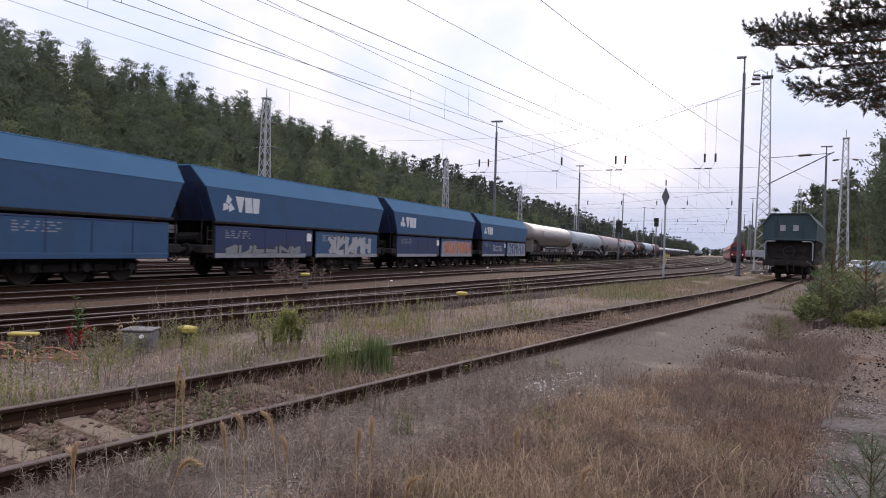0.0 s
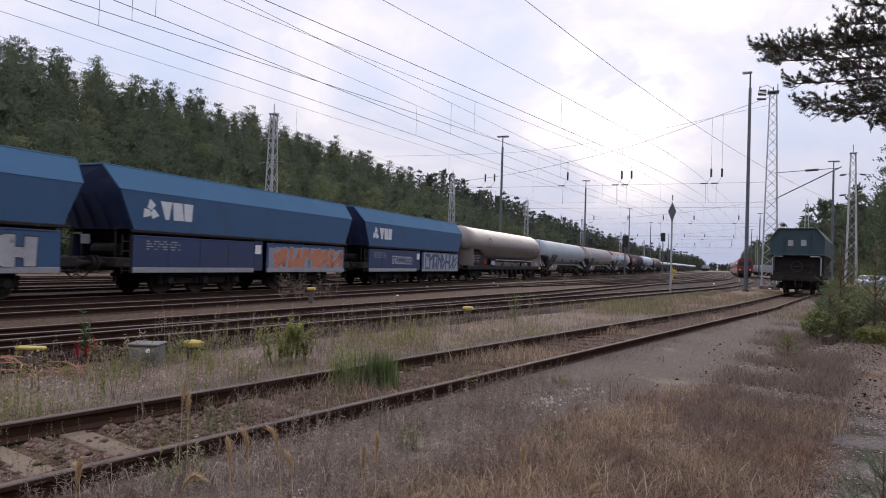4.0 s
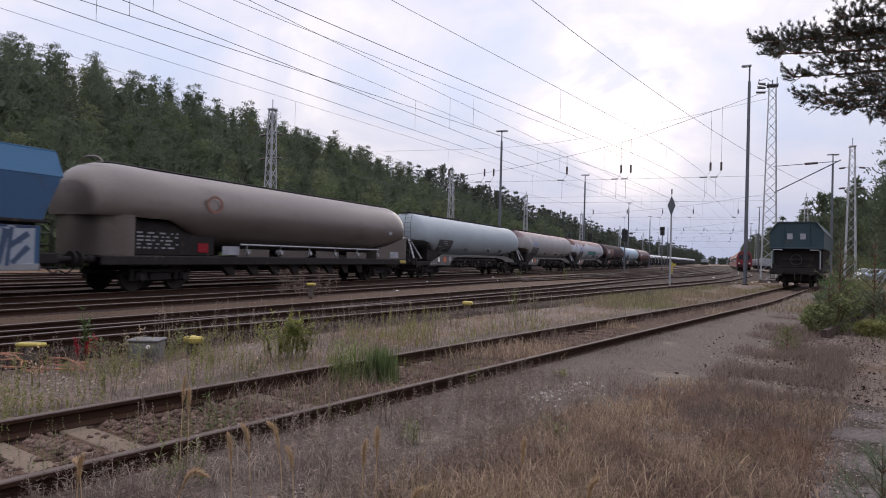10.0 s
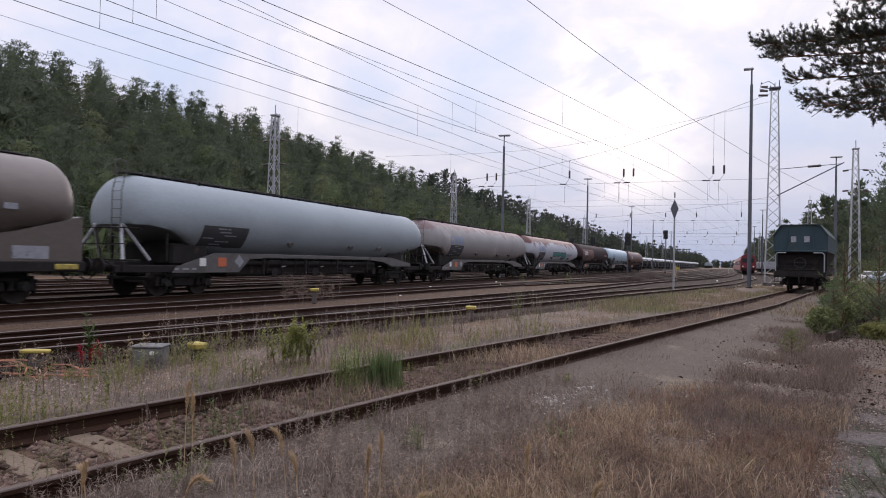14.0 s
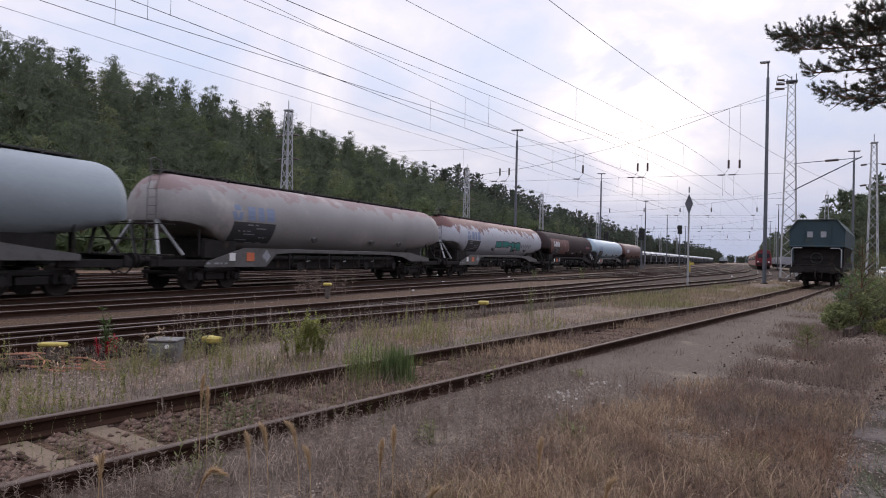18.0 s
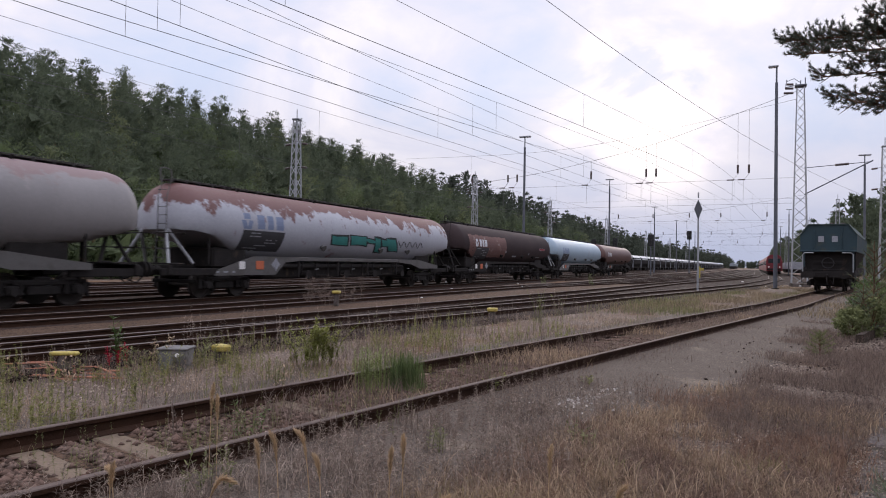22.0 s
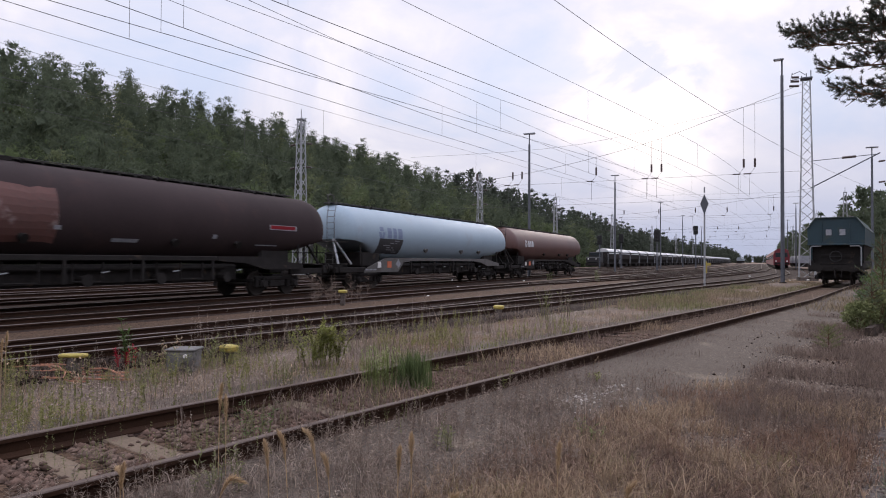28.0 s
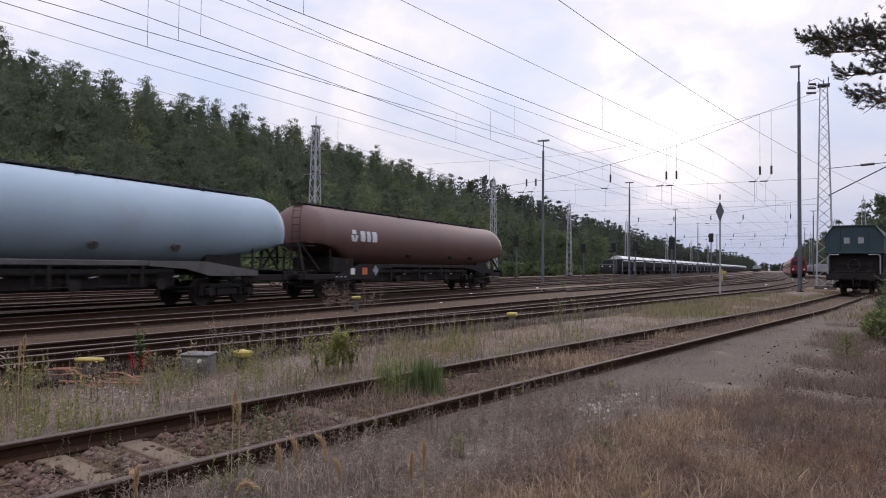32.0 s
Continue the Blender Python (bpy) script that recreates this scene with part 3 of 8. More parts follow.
def emblem(g, y, z, h, x, d):
    """Plain emblem: three leaning wedges round a gap, then three block marks. d: +1 runs along +y."""
    for k in range(3):
        a = math.pi / 2 + k * 2.0944
        c = (y + d * (0.42 * h + 0.28 * h * math.cos(a)), z + 0.42 * h + 0.30 * h * math.sin(a))
        pts = [(c[0] + d * 0.27 * h * math.cos(a + q), c[1] + 0.27 * h * math.sin(a + q)) for q in (0.3, 2.3, 3.4, 4.7)]
        g.add([(x, p[0], p[1]) for p in pts], [(0, 1, 2, 3)])
    for a, w, lo in ((0.98, 0.70, 0.16), (1.74, 0.58, -0.16), (2.42, 0.62, 0.05)):
        pts = [(a, 0.92), (a + w, 0.92), (a + w - lo, 0.06), (a + 2 * lo if lo > 0 else a - lo * 0.5, 0.06)]
        g.add([(x, y + d * p[0] * h, z + p[1] * h) for p in pts], [(0, 1, 2, 3)])


def tag_shapes(seed, y0, y1, z0, z1, x, n=7, thick=1.0):
    """Overlapping block strokes like sprayed letters; no words. Gives one pair of fill and outline a letter."""
    rng = random.Random(seed)
    out = []
    w = (y1 - y0) / n
    hgt = z1 - z0
    for k in range(n):
        fill, edge = Geo(), Geo()
        cy = y0 + (k + 0.5) * w
        ends = [(-0.42, 0.0, -0.30, 1.0), (0.30, 0.05, 0.40, 0.95), (-0.40, rng.choice((0.5, 0.9)), 0.40, rng.choice((0.45, 0.85))), (-0.35, 0.08, 0.35, rng.choice((0.1, 0.5)))]
        rng.shuffle(ends)
        for q, (a0, b0, a1, b1) in enumerate(ends[:3]):
            p0 = Vector((cy + (a0 + rng.uniform(-0.12, 0.12)) * w, z0 + hgt * b0))
            p1 = Vector((cy + (a1 + rng.uniform(-0.12, 0.12)) * w, z0 + hgt * b1))
            d = (p1 - p0).normalized()
            s = Vector((-d.y, d.x))
            t0, t1 = rng.uniform(0.12, 0.2) * hgt * thick, rng.uniform(0.14, 0.26) * hgt * thick
            for geo, gr, off in ((edge, 0.035, 0.004), (fill, 0.0, 0.008)):
                pts = [p0 - d * gr + s * (t0 + gr), p1 + d * gr + s * (t1 + gr), p1 + d * gr - s * (t1 + gr), p0 - d * gr - s * (t0 + gr)]
                geo.add([(x + off + 0.0007 * (q + 3 * (k % 2)), max(y0 - 0.1, min(y1 + 0.1, v.x)), max(z0 - 0.06, min(z1 + 0.06, v.y))) for v in pts], [(0, 1, 2, 3)])
        out.append((fill, edge))
    return out


def marks(seed, y0, y1, z0, z1, x, rows=4):
    """Small unreadable stencilled writing as plain bars."""
    rng = random.Random(seed)
    g = Geo()
    for r in range(rows):
        z = z1 - (r + 0.5) * (z1 - z0) / rows
        y = y0
        while y < y1 - 0.08:
            w = rng.uniform(0.08, 0.3)
            hh = (z1 - z0) / rows * 0.22
            g.add([(x, y, z - hh), (x, min(y1, y + w), z - hh), (x, min(y1, y + w), z + hh), (x, y, z + hh)], [(0, 1, 2, 3)])
            y += w + rng.uniform(0.05, 0.25)
    return g


HL = 14.6


def hopper(u, seed, logo, spray):
    """Blue six-axle hopper wagon with lidded top and two lower side panels a side."""
    w = thing("hopper_wagon", "blue hopper wagon with sprayed lower panels, rolling in the train", "hopper wagon", pose(XT, u, RT), "wagons of the goods train")
    L = HL
    # flank walls (top outer edge longer than the bottom), end walls
    for s in (-1, 1):
        g = Geo().loft([[(s * 1.42, 0.44, 3.28), (s * 1.40, 1.0, 2.08), (s * 1.34, 1.0, 2.08), (s * 1.36, 0.44, 3.28)], [(s * 1.42, L - 0.84, 3.28), (s * 1.40, L - 1.35, 2.08), (s * 1.34, L - 1.35, 2.08), (s * 1.36, L - 0.84, 3.28)]])
        part("flank", g, MAT_BLUE_SIDE, w, "dark blue flank")
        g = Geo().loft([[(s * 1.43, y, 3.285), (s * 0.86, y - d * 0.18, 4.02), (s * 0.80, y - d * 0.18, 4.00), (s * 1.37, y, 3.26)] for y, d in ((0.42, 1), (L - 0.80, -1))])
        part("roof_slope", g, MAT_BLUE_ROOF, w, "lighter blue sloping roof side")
        g = Geo().box((s * 1.37, L / 2 - 0.15, 2.03), (0.10, L - 2.1, 0.10), 0.02)
        part("lower_rim", g, MAT_UNDER, w)
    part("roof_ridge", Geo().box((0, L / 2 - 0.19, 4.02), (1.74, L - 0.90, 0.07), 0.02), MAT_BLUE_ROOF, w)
    for y, d in ((0.46, 1), (L - 0.86, -1)):
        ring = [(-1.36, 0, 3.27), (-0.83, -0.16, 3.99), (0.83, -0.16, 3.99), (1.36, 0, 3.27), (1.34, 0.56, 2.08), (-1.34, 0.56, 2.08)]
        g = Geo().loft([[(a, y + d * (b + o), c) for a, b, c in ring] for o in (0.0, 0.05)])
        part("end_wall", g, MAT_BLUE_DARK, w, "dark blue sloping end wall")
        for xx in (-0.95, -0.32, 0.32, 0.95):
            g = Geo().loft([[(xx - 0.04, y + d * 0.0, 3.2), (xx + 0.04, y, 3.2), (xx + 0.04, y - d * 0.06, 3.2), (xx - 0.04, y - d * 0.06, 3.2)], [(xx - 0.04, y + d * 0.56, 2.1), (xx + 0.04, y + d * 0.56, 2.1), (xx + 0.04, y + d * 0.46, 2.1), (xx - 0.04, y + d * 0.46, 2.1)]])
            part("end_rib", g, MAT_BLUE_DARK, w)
        # open end platform
        g = Geo().box((0, y + d * 0.35, 1.05), (2.7, 0.8, 0.3), 0.03)
        for xx in (-1.2, 1.2):
            g.tube([(xx, y + d * 0.05, 1.1), (xx, y + d * 0.05, 2.1), (xx, y + d * 0.5, 2.1)], 0.022)
            g.box((xx * 0.9, y + d * 0.75, 1.6), (0.12, 0.12, 1.0), 0.02)
        g.cyl((-0.5, y + d * 0.75, 1.45), (0.5, y + d * 0.75, 1.45), 0.2, n=12)
        part("end_platform", g, MAT_UNDER, w)
        part("end_plate", Geo().box((-0.35, y + d * 0.25, 1.75), (0.4, 0.02, 0.3), 0.005), MAT_DIRTY_WHITE, w)
        g = Geo().tube([(1.32, y + d * 0.2, 0.7), (1.32, y + d * 0.2, 1.9)], 0.02).tube([(1.32, y + d * 0.5, 0.7), (1.32, y + d * 0.5, 1.9)], 0.02)
        for zz in (0.8, 1.1, 1.4, 1.7):
            g.tube([(1.32, y + d * 0.2, zz), (1.32, y + d * 0.5, zz)], 0.018)
        part("ladder", g, MAT_UNDER, w)
    # underframe and hopper chutes
    g = Geo().box((0, L / 2, 0.98), (1.5, L - 1.0, 0.3), 0.04)
    for y in (2.6, 5.6, 9.0, 12.0):
        chute = Geo().loft([[(-1.3, y - 1.2, 2.02), (1.3, y - 1.2, 2.02), (1.3, y + 1.2, 2.02), (-1.3, y + 1.2, 2.02)], [(-0.9, y - 0.5, 1.0), (0.9, y - 0.5, 1.0), (0.9, y + 0.5, 1.0), (-0.9, y + 0.5, 1.0)]])
        part("chute", chute, MAT_UNDER, w)
    part("underframe", g, MAT_UNDER, w)
    part("centre_pillar", Geo().box((0, 7.0, 1.4), (2.66, 0.55, 1.25), 0.03), MAT_BLUE_DARK, w)
    part("notice_plate", Geo().box((1.345, 6.95, 1.62), (0.02, 0.35, 0.35), 0.004), MAT_WHITE, w)
    for s in (-1, 1):
        for k, (a, b) in enumerate(((1.0, 6.65), (7.45, 13.2))):
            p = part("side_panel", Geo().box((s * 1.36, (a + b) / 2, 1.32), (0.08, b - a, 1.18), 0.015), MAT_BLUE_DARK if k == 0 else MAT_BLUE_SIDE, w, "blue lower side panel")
            part("panel_rim", Geo().box((s * 1.385, (a + b) / 2, 0.82), (0.06, b - a, 0.17), 0.01), MAT_STENCIL if seed > 1 else MAT_BLUE_SIDE, p)
            part("panel_hinge", Geo().box((s * 1.385, (a + b) / 2, 1.88), (0.05, b - a - 0.2, 0.06), 0.01), MAT_BLUE_DARK, p)
            rib = Geo().box((0, 0, 0), (0.012, 0.05, 0.95)).mesh("panel_rib", MAT_BLUE_DARK)
            for q in range(1, 4):
                part("panel_rib", rib, None, p).location = (s * 1.403, a + (b - a) * q / 4, 1.36)
            if s > 0:
                tagged(part("stencil", marks(seed * 7 + k, a + 0.5, a + 1.9, 1.45, 1.78, 1.4025), MAT_STENCIL, p), kind="stuff")
                if spray[k]:
                    y0, y1, z0, z1, m1, m2, nn = spray[k][:7]
                    if len(spray[k]) > 7:
                        rb = random.Random(seed + k)
                        nb = 14
                        edge_pts = [(a + y0 - 0.1 + (y1 - y0 + 0.2) * q / nb, z1 + rb.uniform(-0.06, 0.05)) for q in range(nb + 1)] + [(a + y1 + 0.1 - (y1 - y0 + 0.2) * q / nb, max(0.78, z0 - 0.05 + rb.uniform(-0.05, 0.05))) for q in range(nb + 1)]
                        part("spray_backing", Geo().loft([[(xx, p, min(1.87, q)) for p, q in edge_pts] for xx in (1.4005, 1.4065)]), spray[k][7], p)
                    for f, e2 in tag_shapes(seed * 3 + k, a + y0, a + y1, z0, z1, 1.407, nn, spray[k][8] if len(spray[k]) > 8 else 1.0):
                        part("letter_outline", e2, m2, p)
                        part("letter_fill", f, m1, p)
    if logo:
        g = Geo()
        emblem(g, 1.32, 2.42, 0.68, 1.417, 1)
        part("emblem", g, MAT_LOGO, w, "pale block emblem")
    add_bogie(w, 4.3, BOGIE3, (-1.6, 0.0, 1.6))
    add_bogie(w, L - 4.3, BOGIE3, (-1.6, 0.0, 1.6))
    buffers(w, L)
    return w


TL = 22.2
TANK_PROFILE = None
TANK_CUT = [(0.0, 2.34), (1.5, 2.33), (2.3, 2.22), (3.0, 1.96), (3.7, 1.62), (4.5, 1.42), (6.0, 1.30), (7.0, 1.20), (17.2, 1.20), (18.6, 1.42), (20.4, 1.92), (22.2, 2.40)]


def tank_ring(y, L):
    """Scale of the shell's round section at y and the height of its flat underside."""
    s = 1.0
    if y < 1.9:
        s = max(0.0, 1 - (min(1.0, (1.9 - y) / 0.86)) ** 2.3) ** 0.45
    if y > L - 0.98:
        s = max(0.0, 1 - (min(1.0, (y - L + 0.98) / 0.72)) ** 2.3) ** 0.45
    s = max(0.10, s)
    for (a, za), (b, zb) in zip(TANK_CUT, TANK_CUT[1:]):
        if y <= b:
            return s, za + (zb - za) * max(0.0, (y - a) / (b - a))
    return s, TANK_CUT[-1][1]


def tank_point(y, a, prof, L, off=0.0):
    """Point of the tank's skin; a: degrees from the top towards +x."""
    s, cut = tank_ring(y, L)
    r = radians(a)
    zc = 2.62
    return ((1.42 * s + off) * math.sin(r), y, max(cut, zc + (1.38 * s + off) * math.cos(r)))


def tank_patch(y0, y1, a0, a1, prof, L, off=0.006, ny=4, na=6, shear=0.0, jag=0.0, seed=1):
    """A sheet that hugs the tank."""
    rng = random.Random(seed)
    vs = []
    for i in range(ny + 1):
        j0, j1 = rng.uniform(-jag, jag), rng.uniform(-jag, jag)
        for j in range(na + 1):
            a = a0 + j0 + (a1 + j1 - a0 - j0) * j / na
            vs.append(tank_point(y0 + (y1 - y0) * i / ny + shear * (j / na - 0.5), a, prof, L, off))
    return Geo().add(vs, [(i * (na + 1) + j, i * (na + 1) + j + 1, (i + 1) * (na + 1) + j + 1, (i + 1) * (na + 1) + j) for i in range(ny) for j in range(na)])


def tank_wagon(u, label, skin, seed, logo=None, frame_mat=None, panel=True, brown=False):
    """Bogie powder tank wagon with dropped middle, top walkway and cranked frame."""
    L, P = TL, TANK_PROFILE
    w = thing("tank_wagon", label, "tank wagon", pose(XT, u, RT), "wagons of the goods train")
    ys = [1.041, 1.055, 1.08, 1.12, 1.18, 1.26, 1.36, 1.5, 1.68, 1.9, 2.1, 2.5, 2.9, 3.3, 3.7, 4.1, 4.7, 6, 7.5, 9.5, 12, 14.5, 17.5, 18.8, 20.0, L - 1.4, L - 0.98, L - 0.75, L - 0.6, L - 0.48, L - 0.38, L - 0.32, L - 0.28, L - 0.262]
    n = 40
    rings = [[tank_point(y, 360 * i / n, P, L) for i in range(n)] for y in ys]
    part("tank", Geo().loft(rings), skin, w, smooth=True)
    fm = frame_mat or MAT_FRAME
    for s in (-1, 1):
        part("side_sill", Geo().box((s * 1.34, L / 2, 1.42), (0.10, L - 9.4, 0.16), 0.02), fm, w)
        for y, d in ((0, 1), (L, -1)):
            if d > 0:
                ring = [(2.45, 0.80), (2.6, 1.0), (4.4, 1.5), (7.0, 1.5), (7.0, 1.34), (6.2, 1.28), (5.6, 0.80)]
            else:
                ring = [(2.2, 1.02), (2.2, 1.2), (3.4, 1.34), (4.6, 1.5), (6.8, 1.5), (6.8, 1.34), (5.4, 1.25), (4.4, 1.02)]
            g = Geo().loft([[(s * xx, y + d * a, z) for a, z in ring] for xx in (1.36, 1.42)])
            gp = part("gusset_plate", g, fm, w)
            part("lower_sill", Geo().box((s * 1.2, y + d * 1.55, 0.93), (0.14, 2.4, 0.24), 0.02), MAT_UNDER, w)
            if s > 0 and d > 0:
                part("hazard_plate", Geo().box((1.43, 4.7, 1.17), (0.015, 0.42, 0.32), 0.004), MAT_ORANGE, gp, "orange warning plate")
                part("label_plate", Geo().box((1.43, 3.75, 1.16), (0.015, 0.30, 0.28), 0.004), MAT_WHITE, gp)
                g = Geo().add([(1.431, 5.35, 1.2), (1.431, 5.6, 1.45), (1.431, 5.85, 1.2), (1.431, 5.6, 0.95)], [(0, 1, 2, 3)])
                part("diamond_label", g, MAT_DIRTY_WHITE, gp)
                tagged(part("stencil", marks(seed, 2.5, 3.5, 0.86, 1.0, 1.4255, 1), MAT_STENCIL, gp), kind="stuff")
    # end frames
    for y, d in ((0, 1), (L, -1)):
        g = Geo().box((0, y + d * 0.62, 1.0), (2.7, 0.16, 0.34), 0.02).box((0, y + d * 1.6, 1.0), (0.6, 2.6, 0.3), 0.03).box((0, y + d * 0.95, 1.2), (2.6, 0.55, 0.05), 0.01)
        part("headstock", g, MAT_UNDER, w)
        bm_ = MAT_GALV if d > 0 and not brown else MAT_UNDER
        for s in (-1, 1):
            part("end_brace", Geo().tube([(s * 0.55, y + d * 1.1, 2.34), (s * 1.12, y + d * 0.72, 1.2)], 0.055), bm_, w)
            part("end_brace", Geo().tube([(s * 0.62, y + d * 1.1, 2.34), (s * 1.12, y + d * 1.75, 1.2)], 0.055), bm_, w)
            part("end_post", Geo().box((s * 1.25, y + d * 2.3, 1.65), (0.06, 0.06, 0.9)), MAT_UNDER, w)
        part("end_rail", Geo().tube([(1.3, y + d * 1.2, 2.2), (1.3, y + d * 0.6, 2.2), (-1.3, y + d * 0.6, 2.2), (-1.3, y + d * 1.2, 2.2)], 0.02), MAT_UNDER, w)
        part("end_rail", Geo().tube([(-1.3, y + d * 0.6, 1.7), (1.3, y + d * 0.6, 1.7)], 0.016), MAT_UNDER, w)
        part("saddle", Geo().box((0, y + d * 3.5, 1.42), (2.2, 1.7, 0.75), 0.08), MAT_UNDER, w)
    # ladder and loop rail at the front end
    g = Geo()
    for xx in (0.35, 0.75):
        g.tube([(xx, 0.80, 1.2), (xx, 0.92, 2.4), (xx, 0.92, 3.4), (xx, 1.12, 4.15)], 0.016)
    for k in range(9):
        z = 1.4 + k * 0.28
        g.tube([(0.35, 0.90, z), (0.75, 0.90, z)], 0.011)
    part("end_ladder", g, fm, w)
    g = Geo().tube([(0.32, 1.05, 3.95), (0.32, 1.0, 4.36), (0.32, 1.2, 4.42), (0.32, 1.45, 4.36), (0.32, 1.5, 4.1)], 0.025)
    part("platform_hoop", g, fm, w)
    # walkway
    g = Geo().box((0.0, L / 2, 4.055), (0.50, L - 2.9, 0.03), 0.008)
    for k in range(int((L - 3) / 0.6)):
        g.box((0.24, 1.6 + k * 0.6, 4.04), (0.05, 0.05, 0.10)).box((-0.24, 1.6 + k * 0.6, 4.04), (0.05, 0.05, 0.10))
    g.tube([(0.27, 1.6, 4.09), (0.27, L - 1.4, 4.09)], 0.014)
    part("walkway", g, MAT_WALKWAY, w)
    for y in (4.2, 9.0, 13.4, 18.0):
        part("manhole", Geo().cyl((0, y, 3.98), (0, y, 4.10), 0.30, n=14).cyl((0.38, y + 0.3, 3.9), (0.5, y + 0.3, 4.06), 0.05, n=8), MAT_UNDER, w)
    # under gear: pipes, braces, discharge fittings
    g = Geo().tube([(1.05, 6.2, 1.1), (1.05, L - 6.2, 1.1)], 0.06, 8).tube([(0.9, 6.2, 0.85), (0.9, L - 6.2, 0.85)], 0.045, 8)
    for k in range(9):
        y = 7.4 + k * (L - 14.8) / 8
        g.tube([(1.3, y, 1.3), (1.3, y, 0.75)], 0.03)
        if k % 2:
            g.tube([(1.3, y, 0.75), (1.3, y + 0.9, 0.75), (1.3, y + 0.9, 1.3)], 0.022)
    for y in (8.6, 11.1, 13.6):
        g.loft([[(0.5 * math.cos(q * 1.0472), y + 0.5 * math.sin(q * 1.0472), 1.4) for q in range(6)], [(0.16 * math.cos(q * 1.0472), y + 0.16 * math.sin(q * 1.0472), 0.72) for q in range(6)]])
    g.cyl((-0.6, 9.6, 0.8), (-0.6, 12.2, 0.8), 0.26, n=12).box((0, L / 2, 0.92), (1.9, L - 10.8, 0.62), 0.08)
    part("pipework", g, MAT_UNDER, w)
    for y in (7.1, 9.9, 12.4, 15.2):
        part("hanger", Geo().box((1.36, y, 1.02), (0.06, 0.10, 0.66), 0.01), MAT_UNDER, w)
        part("outlet", Geo().cyl((0.7, y + 0.7, 0.78), (1.3, y + 0.7, 0.78), 0.13, n=10).cyl((1.3, y + 0.7, 0.78), (1.36, y + 0.7, 0.78), 0.18, n=10), MAT_UNDER, w)
        part("lever", Geo().tube([(1.4, y + 1.1, 1.0), (1.42, y + 1.3, 1.03)], 0.018, 5), MAT_GALV, w, "pale valve lever")
    for k, y in enumerate((8.8, 13.6, 16.4)):
        g = Geo().cyl(tank_point(y, 118, P, L, -0.05), tank_point(y, 118, P, L, 0.16), 0.09, n=10).cyl(tank_point(y, 118, P, L, 0.13), tank_point(y, 118, P, L, 0.17), 0.14, n=10)
        part("valve_cap", g, fm, w)
    if panel:
        pl = part("data_panel", tank_patch(3.75, 6.1, 97, 132, P, L, 0.006, 5, 6, shear=-0.1), MAT_PANEL, w, "black data panel")
        g = Geo()
        rng = random.Random(seed)
        for q in range(7):
            y, a = 3.85 + rng.uniform(0, 1.5), 100 + q * 5
            for k in range(3):
                yy = y + k * rng.uniform(0.15, 0.3)
                p4 = tank_patch(yy, min(5.75, yy + rng.uniform(0.12, 0.3)), a, a + 1.8, P, L, 0.011, 1, 1)
                g.add(p4.v, p4.f)
        tagged(part("stencil", g, MAT_STENCIL, pl), kind="stuff")
    if logo:
        y, a, m1, sc = logo
        for y0, y1, a0, a1, sh in ((0.05, 0.28, 2, 15, 0.10), (0.34, 0.56, 2, 15, -0.10), (0.14, 0.48, -9, 0, 0), (0.85, 1.25, -8, 14, 0.0), (1.42, 1.75, -8, 14, 0.0), (1.92, 2.35, -8, 14, 0.0)):
            q = tank_patch(y + y0 * sc, y + y1 * sc, a + a0 * sc, a + a1 * sc, P, L, 0.006, 1, 3, shear=sh)
            part("emblem", q, m1, w, "faded block emblem")
    add_bogie(w, 3.3, BOGIE2, (-0.9, 0.9))
    add_bogie(w, L - 3.3, BOGIE2, (-0.9, 0.9))
    buffers(w, L)
    return w


KL = 21.1


